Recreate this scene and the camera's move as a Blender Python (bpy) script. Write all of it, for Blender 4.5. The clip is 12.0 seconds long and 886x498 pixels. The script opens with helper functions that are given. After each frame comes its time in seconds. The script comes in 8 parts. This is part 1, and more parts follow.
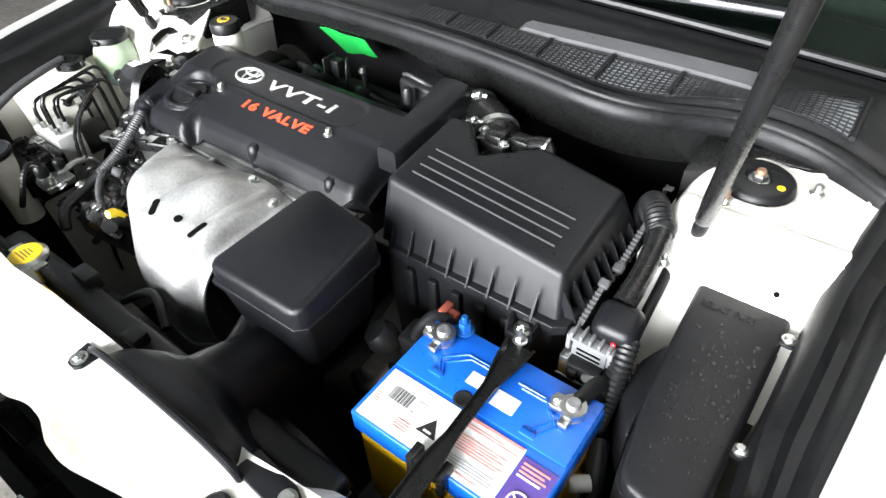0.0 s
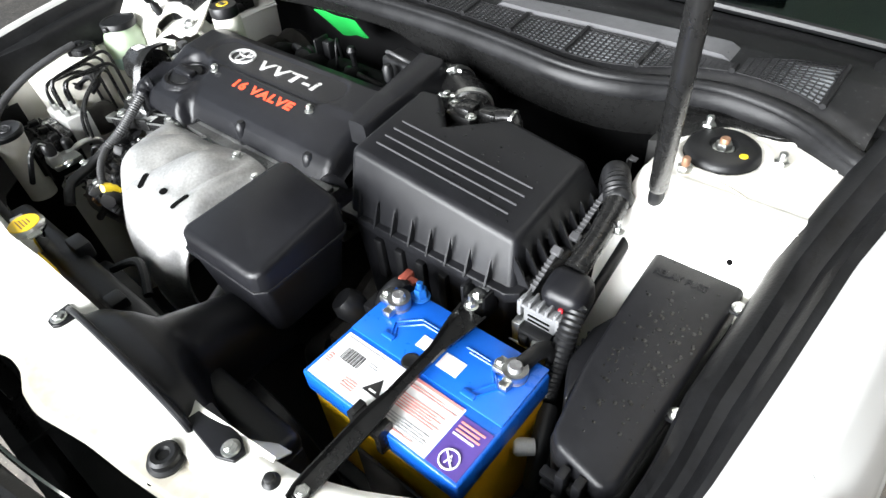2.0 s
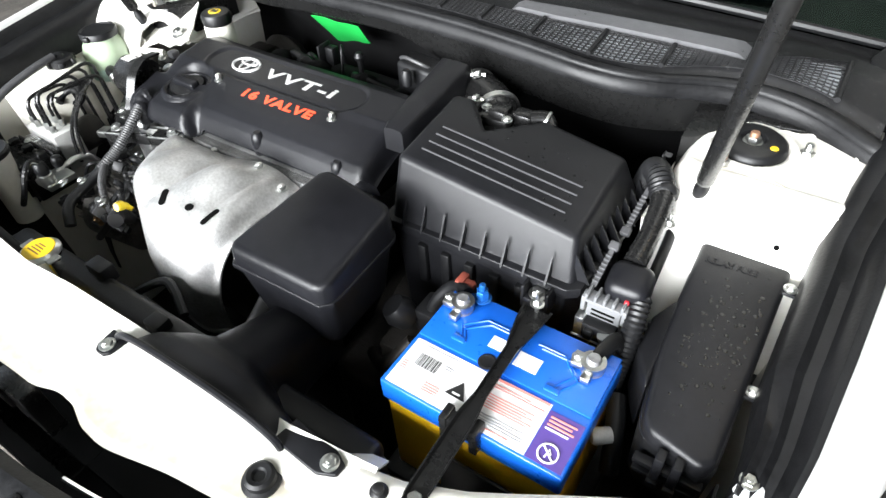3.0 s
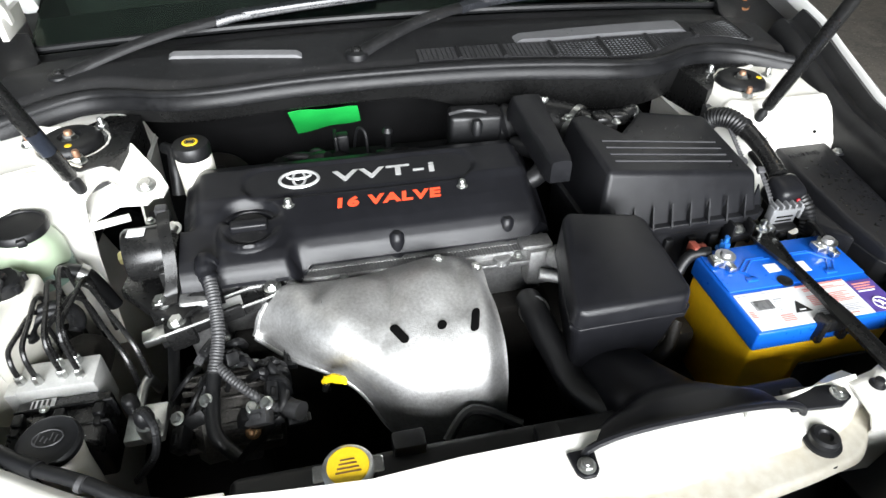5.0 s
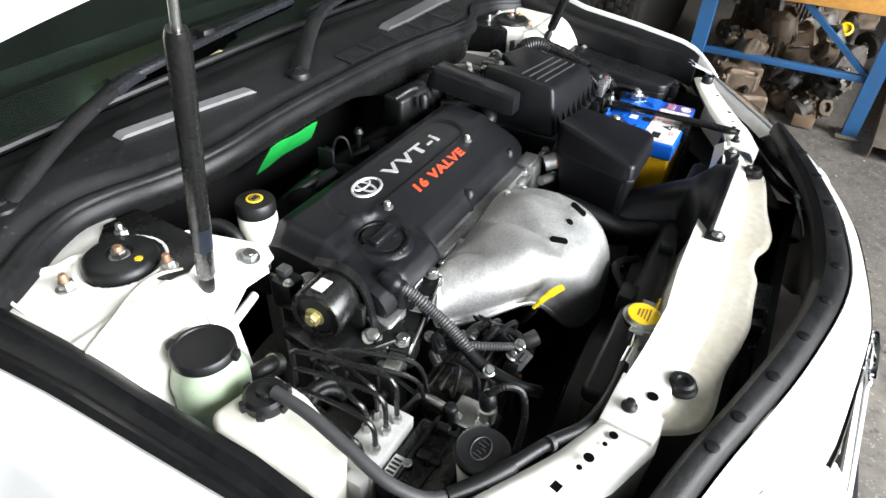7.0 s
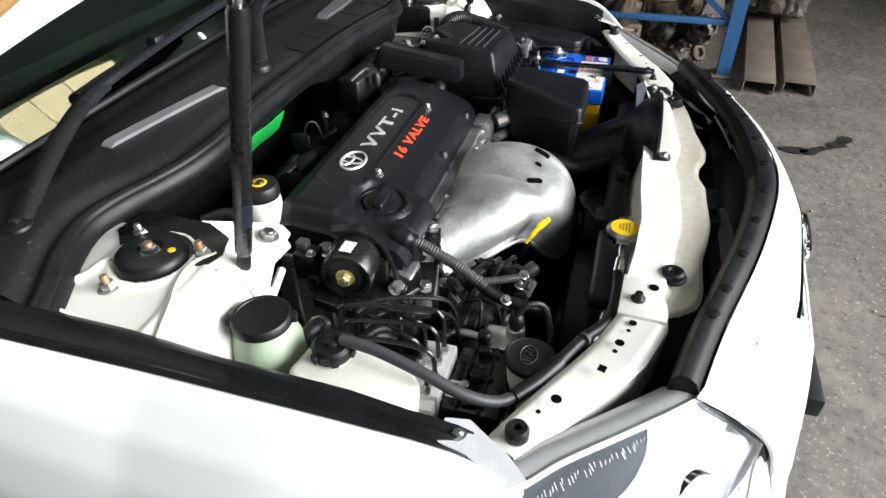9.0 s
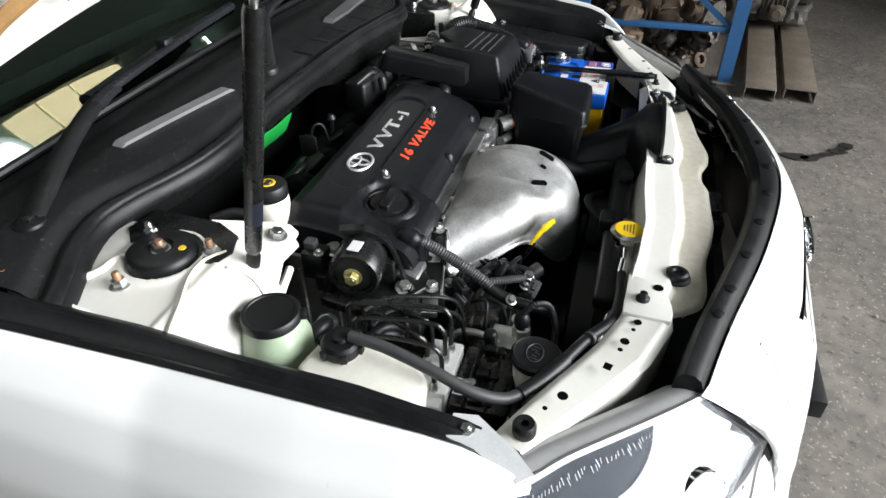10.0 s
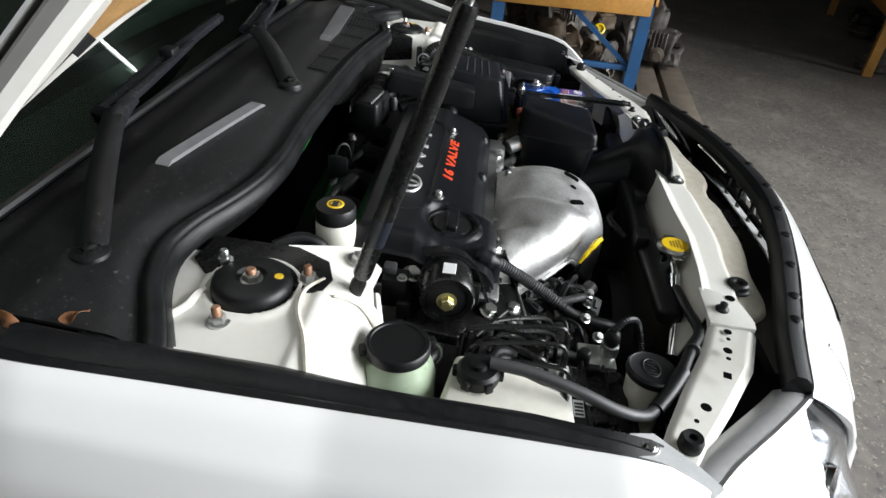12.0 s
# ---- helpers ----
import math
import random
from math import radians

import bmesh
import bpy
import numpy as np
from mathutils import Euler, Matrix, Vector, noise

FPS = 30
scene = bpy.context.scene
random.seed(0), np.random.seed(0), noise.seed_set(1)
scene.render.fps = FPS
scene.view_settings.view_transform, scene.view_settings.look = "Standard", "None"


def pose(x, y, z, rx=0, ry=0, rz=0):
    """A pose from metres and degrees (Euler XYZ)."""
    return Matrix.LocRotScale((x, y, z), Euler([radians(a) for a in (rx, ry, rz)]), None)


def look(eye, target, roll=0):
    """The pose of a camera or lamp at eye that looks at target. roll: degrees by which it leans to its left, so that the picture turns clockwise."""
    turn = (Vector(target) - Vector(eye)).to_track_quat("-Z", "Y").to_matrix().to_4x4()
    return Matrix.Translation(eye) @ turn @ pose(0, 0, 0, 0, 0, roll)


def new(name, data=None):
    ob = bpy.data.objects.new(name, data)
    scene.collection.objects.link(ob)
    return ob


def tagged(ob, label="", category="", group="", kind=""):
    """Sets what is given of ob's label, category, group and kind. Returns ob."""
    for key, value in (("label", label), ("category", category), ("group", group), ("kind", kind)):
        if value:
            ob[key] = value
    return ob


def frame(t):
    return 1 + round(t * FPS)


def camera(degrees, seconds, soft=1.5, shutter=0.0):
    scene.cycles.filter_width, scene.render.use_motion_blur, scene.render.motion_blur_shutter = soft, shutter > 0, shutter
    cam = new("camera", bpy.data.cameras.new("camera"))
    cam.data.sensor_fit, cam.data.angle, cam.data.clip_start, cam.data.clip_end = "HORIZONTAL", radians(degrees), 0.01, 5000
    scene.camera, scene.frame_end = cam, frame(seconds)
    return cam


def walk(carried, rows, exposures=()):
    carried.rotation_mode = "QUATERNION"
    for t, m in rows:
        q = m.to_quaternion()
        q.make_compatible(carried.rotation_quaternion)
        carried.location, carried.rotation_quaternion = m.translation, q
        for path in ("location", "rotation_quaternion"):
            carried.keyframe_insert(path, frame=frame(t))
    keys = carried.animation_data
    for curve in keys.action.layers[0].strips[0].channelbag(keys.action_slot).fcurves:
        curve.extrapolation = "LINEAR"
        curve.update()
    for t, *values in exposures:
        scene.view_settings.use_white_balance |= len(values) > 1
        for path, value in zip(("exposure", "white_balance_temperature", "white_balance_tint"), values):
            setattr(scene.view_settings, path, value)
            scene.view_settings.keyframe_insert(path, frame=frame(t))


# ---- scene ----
cam = camera(71.6, 12.0, soft=1.5)
PATH = [
    (0, (0.668, -0.746, 1.365), (-0.241, 0.4, 0.0), -2.6),
    (0.5, (0.738, -0.732, 1.347), (-0.238, 0.342, -0.028), -6.1),
    (1, (0.765, -0.721, 1.349), (-0.239, 0.342, -0.017), -5.7),
    (1.5, (0.771, -0.712, 1.346), (-0.256, 0.336, -0.014), -7.1),
    (2, (0.773, -0.706, 1.344), (-0.24, 0.343, -0.025), -6.0),
    (2.5, (0.745, -0.725, 1.347), (-0.199, 0.37, -0.035), -3.7),
    (3, (0.65, -0.805, 1.366), (-0.19, 0.371, -0.018), -3.4),
    (3.2, (0.611, -0.839, 1.375), (-0.171, 0.402, 0.015), -2.6),
    (4.8, (-0.093, -0.951, 1.352), (0.117, 0.564, 0.064), 3.2),
    (5, (-0.204, -0.973, 1.383), (0.132, 0.521, 0.096), 0.8),
    (5.5, (-0.385, -0.91, 1.362), (0.33, 0.434, 0.065), 1.0),
    (6, (-0.572, -0.772, 1.364), (0.39, 0.356, 0.021), -1.6),
    (6.5, (-0.825, -0.737, 1.381), (0.422, 0.207, 0.135), -0.3),
    (7, (-0.941, -0.651, 1.375), (0.459, 0.1, 0.161), 2.4),
    (7.5, (-0.946, -0.548, 1.349), (0.49, 0.018, 0.077), -2.8),
    (7.7, (-0.972, -0.534, 1.356), (0.47, -0.015, 0.071), -2.7),
    (9.3, (-1.104, -0.565, 1.365), (0.418, -0.091, 0.157), -1.2),
    (9.5, (-1.105, -0.564, 1.365), (0.42, -0.096, 0.159), -1.2),
    (10, (-1.114, -0.557, 1.363), (0.411, -0.073, 0.163), -1.1),
    (10.5, (-1.138, -0.549, 1.365), (0.383, -0.044, 0.169), -1.7),
    (11, (-1.182, -0.534, 1.368), (0.367, -0.029, 0.208), -0.8),
    (11.5, (-1.213, -0.46, 1.363), (0.371, -0.001, 0.231), 2.6),
    (12, (-1.154, -0.245, 1.319), (0.512, -0.165, 0.215), 5.5),
]
walk(cam, [(t, look(eye, target, roll)) for t, eye, target, roll in PATH], [(0, 0.62), (3.2, 0.58), (4.8, 0.14), (5.5, 0.10), (6.5, 0.22), (7.2, 0.15), (9.5, -0.36), (11.0, -0.60), (12.0, -0.71)])


# ---- world, light ----
world = bpy.data.worlds.new("sky")
scene.world = world
world.use_nodes = True
wn = world.node_tree
sky = wn.nodes.new("ShaderNodeTexSky")
sky.sky_type, sky.sun_disc = "NISHITA", False
sky.sun_elevation, sky.sun_rotation = radians(50), radians(200)
wn.links.new(sky.outputs[0], wn.nodes["Background"].inputs[0])
wn.nodes["Background"].inputs[1].default_value = 0.05


def area_lamp(name, eye, target, sx, sy, watts, colour=(1, 1, 1), spread=180):
    data = bpy.data.lights.new(name, "AREA")
    data.shape, data.size, data.size_y, data.energy, data.color = "RECTANGLE", sx, sy, watts, colour
    data.spread = radians(spread)
    ob = new(name, data)
    ob.matrix_world = look(eye, target)
    return ob


# daylight through the hall's open front door, and an added fill lamp from the side
area_lamp("door_daylight", (-0.3, -5.4, 2.3), (0.0, -0.3, 0.9), 5.6, 3.6, 530, (0.95, 0.975, 1.0), 88)
area_lamp("side_fill", (-6.0, -1.0, 2.4), (0.0, -0.2, 0.9), 4.0, 3.4, 26, (0.95, 0.98, 1.0))

# ---- materials ----


def mat(name, base, rough=0.5, metal=0.0, var=0.25, scale=12.0, bump=0.0, bscale=300.0, coat=0.0, tint=None, rvar=0.12, detail=6.0, spec=0.5):
    """A painted, cast or moulded surface: tone varies at two scales, with fine relief."""
    m = bpy.data.materials.new(name)
    m.use_nodes = True
    t = m.node_tree
    n, l = t.nodes, t.links
    p = n["Principled BSDF"]
    p.inputs["Metallic"].default_value, p.inputs["Coat Weight"].default_value = metal, coat
    p.inputs["Coat Roughness"].default_value = 0.06
    p.inputs["Specular IOR Level"].default_value = spec
    co = n.new("ShaderNodeTexCoord")
    big, small = n.new("ShaderNodeTexNoise"), n.new("ShaderNodeTexNoise")
    for node, s in ((big, scale), (small, scale * 9)):
        node.inputs["Scale"].default_value, node.inputs["Detail"].default_value = s, detail
        l.new(co.outputs["Object"], node.inputs["Vector"])
    add = n.new("ShaderNodeMath")
    add.operation = "MULTIPLY_ADD"
    add.inputs[1].default_value = 0.45
    l.new(small.outputs["Fac"], add.inputs[0])
    half = n.new("ShaderNodeMath")
    half.operation = "MULTIPLY"
    half.inputs[1].default_value = 0.55
    l.new(big.outputs["Fac"], half.inputs[0])
    l.new(half.outputs[0], add.inputs[2])
    ramp = n.new("ShaderNodeValToRGB")
    ramp.color_ramp.elements[0].position, ramp.color_ramp.elements[1].position = 0.33, 0.68
    lo = tint or tuple(c * (1 - var) for c in base)
    ramp.color_ramp.elements[0].color, ramp.color_ramp.elements[1].color = (*lo, 1), (*base, 1)
    l.new(add.outputs[0], ramp.inputs[0])
    l.new(ramp.outputs[0], p.inputs["Base Color"])
    mr = n.new("ShaderNodeMapRange")
    mr.inputs["To Min"].default_value, mr.inputs["To Max"].default_value = max(0.02, rough - rvar), min(1, rough + rvar)
    l.new(add.outputs[0], mr.inputs[0])
    l.new(mr.outputs[0], p.inputs["Roughness"])
    if bump:
        fine, b = n.new("ShaderNodeTexNoise"), n.new("ShaderNodeBump")
        fine.inputs["Scale"].default_value, fine.inputs["Detail"].default_value = bscale, 3.0
        l.new(co.outputs["Object"], fine.inputs["Vector"])
        b.inputs["Strength"].default_value, b.inputs["Distance"].default_value = bump, 0.002
        l.new(fine.outputs["Fac"], b.inputs["Height"])
        l.new(b.outputs[0], p.inputs["Normal"])
    return m


def glass(name, colour, rough=0.0):
    m = bpy.data.materials.new(name)
    m.use_nodes = True
    p = m.node_tree.nodes["Principled BSDF"]
    p.inputs["Base Color"].default_value = (*colour, 1)
    p.inputs["Transmission Weight"].default_value, p.inputs["Roughness"].default_value, p.inputs["IOR"].default_value = 1.0, rough, 1.5
    return m


def glow(name, colour, strength):
    m = bpy.data.materials.new(name)
    m.use_nodes = True
    p = m.node_tree.nodes["Principled BSDF"]
    p.inputs["Base Color"].default_value = (*colour, 1)
    p.inputs["Emission Color"].default_value, p.inputs["Emission Strength"].default_value = (*colour, 1), strength
    return m


def speckle(m, scale, lo, hi, colour, amount=1.0):
    """Scatters pale or dark grains over a material's colour."""
    t = m.node_tree
    n, l = t.nodes, t.links
    p = n["Principled BSDF"]
    src = p.inputs["Base Color"].links[0].from_socket
    co, vo, ra, mx = n.new("ShaderNodeTexCoord"), n.new("ShaderNodeTexNoise"), n.new("ShaderNodeMapRange"), n.new("ShaderNodeMix")
    vo.inputs["Scale"].default_value, vo.inputs["Detail"].default_value = scale, 4.0
    l.new(co.outputs["Object"], vo.inputs["Vector"])
    ra.inputs["From Min"].default_value, ra.inputs["From Max"].default_value, ra.inputs["To Max"].default_value = lo, hi, amount
    l.new(vo.outputs["Fac"], ra.inputs[0])
    mx.data_type = "RGBA"
    l.new(ra.outputs[0], mx.inputs["Factor"])
    l.new(src, mx.inputs["A"])
    mx.inputs["B"].default_value = (*colour, 1)
    l.new(mx.outputs["Result"], p.inputs["Base Color"])


PAINT = mat("white_car_paint", (0.73, 0.73, 0.715), 0.28, coat=1.0, var=0.02, scale=3, rvar=0.0)
PAINT.node_tree.nodes["Principled BSDF"].inputs["Coat Roughness"].default_value = 0.22
BAY = mat("cream_white_bay_paint", (0.76, 0.75, 0.715), 0.38, coat=0.3, var=0.22, scale=9, tint=(0.72, 0.70, 0.63), bump=0.05, bscale=120)
COVER = mat("black_moulded_plastic", (0.0085, 0.0087, 0.0105), 0.34, var=0.4, scale=8, bump=0.14, bscale=1400, spec=0.26)
BOXPL = mat("black_airbox_plastic", (0.0095, 0.0097, 0.0112), 0.35, var=0.45, scale=14, bump=0.18, bscale=1100, spec=0.27)
DULL = mat("dull_black_plastic", (0.0062, 0.0064, 0.0072), 0.45, var=0.4, scale=20, bump=0.1, spec=0.38)
RUBBER = mat("black_rubber", (0.0068, 0.0070, 0.0078), 0.45, var=0.4, scale=25, bump=0.1, bscale=500, spec=0.38)
SEAL = mat("dusty_rubber_seal", (0.0095, 0.0097, 0.0106), 0.42, var=0.7, scale=14, bump=0.15, bscale=300, spec=0.22, rvar=0.2)
COWLM = mat("dusty_cowl_plastic", (0.015, 0.015, 0.016), 0.46, var=0.6, scale=7, bump=0.2, bscale=700, spec=0.28)
speckle(COWLM, 160, 0.63, 0.75, (0.08, 0.08, 0.078), 0.7)
BLADE = mat("satin_black_wiper", (0.016, 0.017, 0.020), 0.26, var=0.4, scale=20)
SCREEN = mat("pale_vent_screen", (0.38, 0.40, 0.42), 0.5, var=0.5, scale=30)
ALLOY = mat("machined_alloy_block", (0.72, 0.72, 0.70), 0.5, metal=0.3, var=0.2, scale=40)
WET = mat("water_on_plastic", (0.004, 0.004, 0.004), 0.22, var=0.3, scale=60)
DARKGREY = mat("grey_harness_connector", (0.055, 0.055, 0.058), 0.5, var=0.3, scale=40)
DUSTALLOY = mat("grimy_alternator_alloy", (0.15, 0.14, 0.13), 0.6, metal=0.4, var=0.6, scale=30, bump=0.4, bscale=200, tint=(0.03, 0.028, 0.026))
# stain tint, also toned down for the lip's weaker light
BAYOLD = mat("stained_shaded_cream_paint", (0.68, 0.65, 0.57), 0.42, var=0.3, scale=9, tint=(0.50, 0.45, 0.35), bump=0.06, bscale=120)
HOUSING = mat("grey_lamp_housing", (0.36, 0.36, 0.36), 0.32, metal=0.2, var=0.15, scale=12)
FRIT = mat("black_glass_border", (0.006, 0.007, 0.007), 0.12, var=0.3, scale=30)
# matt near-black stands in for chrome that mirrors the dark hall
BEZEL = mat("dark_reflection_bezel", (0.012, 0.016, 0.022), 0.55, var=0.3, scale=25, spec=0.15)
# base grey lifted to carry the window's sheen on the band
COWLSHEEN = mat("cowl_band_with_sheen", (0.10, 0.10, 0.104), 0.30, var=0.3, scale=10, bump=0.1)
COWLG = mat("worn_grey_cowl_plastic", (0.17, 0.17, 0.175), 0.5, var=0.3, scale=10, bump=0.1)
SEALER = mat("black_painted_steel", (0.010, 0.010, 0.010), 0.28, var=0.4, scale=15, spec=0.4)
FOAM = mat("firewall_felt", (0.009, 0.009, 0.0095), 0.9, var=0.5, scale=20, bump=0.5, bscale=400, spec=0.1)
CAST = mat("cast_aluminium", (0.46, 0.46, 0.455), 0.45, metal=0.9, var=0.45, scale=25, bump=0.6, bscale=500)
SHIELD = mat("aluminised_heat_shield", (0.74, 0.74, 0.735), 0.46, metal=0.85, var=0.16, scale=26, bump=0.32, bscale=620, tint=(0.44, 0.435, 0.425), rvar=0.16)
STEEL = mat("zinc_plated_steel", (0.66, 0.67, 0.65), 0.32, metal=1.0, var=0.3, scale=60)
RUSTB = mat("tarnished_bolt_head", (0.42, 0.24, 0.15), 0.5, metal=0.6, var=0.4, scale=90)
YZINC = mat("yellow_zinc_steel", (0.70, 0.62, 0.30), 0.35, metal=0.9, var=0.3, scale=60)
LEAD = mat("lead_terminal", (0.42, 0.42, 0.43), 0.45, metal=0.8, var=0.4, scale=90, bump=0.4)
BLUE = mat("blue_battery_plastic", (0.006, 0.105, 0.53), 0.30, var=0.12, scale=15, bump=0.05, bscale=900)
BLUEBOLT = mat("blue_coated_bolt", (0.02, 0.15, 0.5), 0.3, metal=0.5, var=0.3, scale=60)
YELLOW = mat("yellow_battery_plastic", (0.86, 0.50, 0.012), 0.35, var=0.15, scale=12, bump=0.05, bscale=900)
LABEL = mat("white_label", (0.80, 0.80, 0.80), 0.35, var=0.06, scale=20)
PURPLE = mat("purple_label", (0.10, 0.06, 0.28), 0.35, var=0.1, scale=20)
# near-black: the shade inside holes and slots, put into the colour
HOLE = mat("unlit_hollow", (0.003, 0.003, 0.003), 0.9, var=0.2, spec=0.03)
INK = mat("black_ink", (0.02, 0.02, 0.02), 0.4, var=0.1)
GREYINK = mat("grey_ink", (0.45, 0.45, 0.48), 0.4, var=0.1)
REDINK = mat("red_ink", (0.72, 0.28, 0.25), 0.4, var=0.1)
VALVE_RED = mat("red_lettering", (0.72, 0.07, 0.025), 0.4, var=0.15, scale=80)
SILVER = mat("silver_lettering", (0.72, 0.72, 0.72), 0.32, metal=0.6, var=0.15, scale=80)
GREEN = mat("green_cloth_tape", (0.005, 0.30, 0.045), 0.55, var=0.25, scale=25, bump=0.4, bscale=300)
YCAP = mat("yellow_cap_sticker", (0.90, 0.60, 0.015), 0.45, var=0.15, scale=40)
YDIP = mat("yellow_handle_plastic", (0.86, 0.62, 0.01), 0.4, var=0.1, scale=40)
TANKG = mat("pale_green_tank_plastic", (0.35, 0.43, 0.30), 0.30, var=0.3, scale=14, tint=(0.36, 0.44, 0.32))
FLUID = mat("green_fluid_band", (0.30, 0.42, 0.36), 0.3, var=0.2, scale=14)
TANKW = mat("milky_tank_plastic", (0.76, 0.74, 0.66), 0.4, var=0.15, scale=10, bump=0.05)
CONDUIT = mat("grey_corrugated_conduit", (0.045, 0.045, 0.047), 0.5, var=0.3, scale=40)
GREYPL = mat("light_grey_connector", (0.42, 0.43, 0.43), 0.5, var=0.2, scale=40)
CLIPGREY = mat("mid_grey_connector", (0.15, 0.153, 0.158), 0.45, var=0.2, scale=40)
BROWN = mat("orange_connector", (0.55, 0.18, 0.04), 0.5, var=0.3, scale=60)
REDBOOT = mat("faded_red_terminal_boot", (0.24, 0.05, 0.03), 0.6, var=0.4, scale=40)
COPPER = mat("brown_fitting", (0.35, 0.20, 0.10), 0.4, metal=0.7, var=0.3, scale=60)
LEAF = mat("dry_brown_leaf", (0.24, 0.10, 0.035), 0.7, var=0.5, scale=60)
CHROME = mat("chrome", (0.85, 0.86, 0.87), 0.07, metal=1.0, var=0.05, scale=30, rvar=0.03)
TYRE = mat("tyre_rubber", (0.060, 0.056, 0.050), 0.75, var=0.4, scale=30, bump=0.4, bscale=200)
RIM = mat("wheel_alloy", (0.55, 0.56, 0.57), 0.3, metal=0.9, var=0.2, scale=20)
RACKBLUE = mat("blue_rack_paint", (0.016, 0.115, 0.30), 0.42, var=0.35, scale=12, tint=(0.03, 0.085, 0.19), bump=0.1)
PINE = mat("varnished_orange_board", (0.62, 0.30, 0.06), 0.55, var=0.35, scale=7, bump=0.2, bscale=80)
OLDWOOD = mat("dirty_pallet_board", (0.22, 0.15, 0.09), 0.8, var=0.5, scale=12, bump=0.4, bscale=90)
GEARBOX = mat("oily_cast_gearbox", (0.17, 0.12, 0.075), 0.6, metal=0.3, var=0.75, scale=22, bump=0.7, bscale=120, tint=(0.06, 0.045, 0.035))
GEARGREY = mat("grey_cast_gearbox", (0.17, 0.155, 0.14), 0.55, metal=0.4, var=0.7, scale=22, bump=0.7, bscale=120, tint=(0.05, 0.045, 0.04))
OILY = mat("oily_black_iron", (0.03, 0.027, 0.024), 0.5, metal=0.3, var=0.5, scale=30, bump=0.5, bscale=150)
CHANNEL = mat("dusty_steel_channel", (0.24, 0.20, 0.155), 0.65, metal=0.2, var=0.45, scale=9, bump=0.3, bscale=150, tint=(0.13, 0.11, 0.09))
CONCRETE = mat("worn_concrete", (0.195, 0.172, 0.148), 0.72, var=0.6, scale=2.2, bump=0.6, bscale=60, tint=(0.085, 0.08, 0.073), detail=12)
speckle(CONCRETE, 95, 0.60, 0.70, (0.34, 0.31, 0.26), 0.8)
speckle(CONCRETE, 40, 0.58, 0.72, (0.05, 0.047, 0.044), 0.8)
speckle(CONCRETE, 9, 0.56, 0.75, (0.24, 0.22, 0.19), 0.6)
STAIN = mat("oil_stain", (0.035, 0.032, 0.030), 0.45, var=0.4, scale=14)
CHIP = mat("pale_stone_chip", (0.42, 0.38, 0.30), 0.8, var=0.5, scale=40)
WALLM = mat("hall_wall_sheet", (0.10, 0.10, 0.10), 0.7, var=0.4, scale=1.5)
# pale green tone replaces a lit roof in the windscreen's reflection
CEIL = mat("hall_roof_sheet", (0.64, 0.76, 0.72), 0.7, var=0.3, scale=1.5)
DASH = mat("dark_dashboard", (0.03, 0.032, 0.03), 0.7, var=0.3, scale=8)
WINDSCREEN = glass("green_tinted_windscreen", (0.55, 0.70, 0.60))
REFLECTOR = mat("satin_reflector", (0.62, 0.64, 0.67), 0.20, metal=0.95, var=0.08, scale=8, rvar=0.08)
LENS = glass("clear_headlight_lens", (0.97, 0.98, 1.0), 0.03)
SKYLIGHT = glow("skylight_sheet", (1.0, 0.80, 0.52), 10.0)
TUBE = glow("fluorescent_tube", (0.93, 0.96, 1.0), 22.0)

# ---- building helpers ----


def base_of(ob):
    v = Vector((0, 0, 0))
    while ob is not None:
        v += ob.location
        ob = ob.parent
    return v


def thing(name, at, label, category, group="", kind=""):
    """An Empty at the thing's base, which parents its parts."""
    ob = new(name)
    ob.empty_display_size = 0.05
    ob.location = at
    return tagged(ob, label, category, group, kind)


def part(name, bm, material, parent, label="", smooth=40):
    """Links a bmesh, given in world metres, as one mesh under a thing or a part."""
    origin = base_of(parent)
    bmesh.ops.translate(bm, vec=-origin, verts=bm.verts)
    bmesh.ops.recalc_face_normals(bm, faces=bm.faces)
    me = bpy.data.meshes.new(name)
    bm.to_mesh(me)
    bm.free()
    me.materials.append(material)
    if smooth:
        me.shade_smooth()
        me.set_sharp_from_angle(angle=radians(smooth))
    ob = new(name, me)
    ob.parent = parent
    return tagged(ob, label)


def solo(name, bm, material, label, category, group="", kind="", smooth=40):
    """A thing that is one mesh, with its origin at its base."""
    xs = [v.co for v in bm.verts]
    c = Vector((sum(v.x for v in xs) / len(xs), sum(v.y for v in xs) / len(xs), min(v.z for v in xs)))
    holder = bpy.data.objects.new("tmp", None)
    holder.location = c
    ob = part(name, bm, material, holder, "", smooth)
    ob.parent = None
    ob.location = c
    bpy.data.objects.remove(holder)
    return tagged(ob, label, category, group, kind)


def join(*bms):
    out = bmesh.new()
    for b in bms:
        me = bpy.data.meshes.new("tmp")
        b.to_mesh(me)
        b.free()
        out.from_mesh(me)
        bpy.data.meshes.remove(me)
    return out


def box(x0, x1, y0, y1, z0, z1, bev=0.002, seg=2, m=None):
    bm = bmesh.new()
    bmesh.ops.create_cube(bm, size=1)
    for v in bm.verts:
        v.co = Vector(((x0 + x1) / 2 + v.co.x * (x1 - x0), (y0 + y1) / 2 + v.co.y * (y1 - y0), (z0 + z1) / 2 + v.co.z * (z1 - z0)))
    if bev:
        bmesh.ops.bevel(bm, geom=bm.edges[:], offset=bev, segments=seg, profile=0.5, affect="EDGES")
    if m is not None:
        bmesh.ops.transform(bm, matrix=m, verts=bm.verts)
    return bm


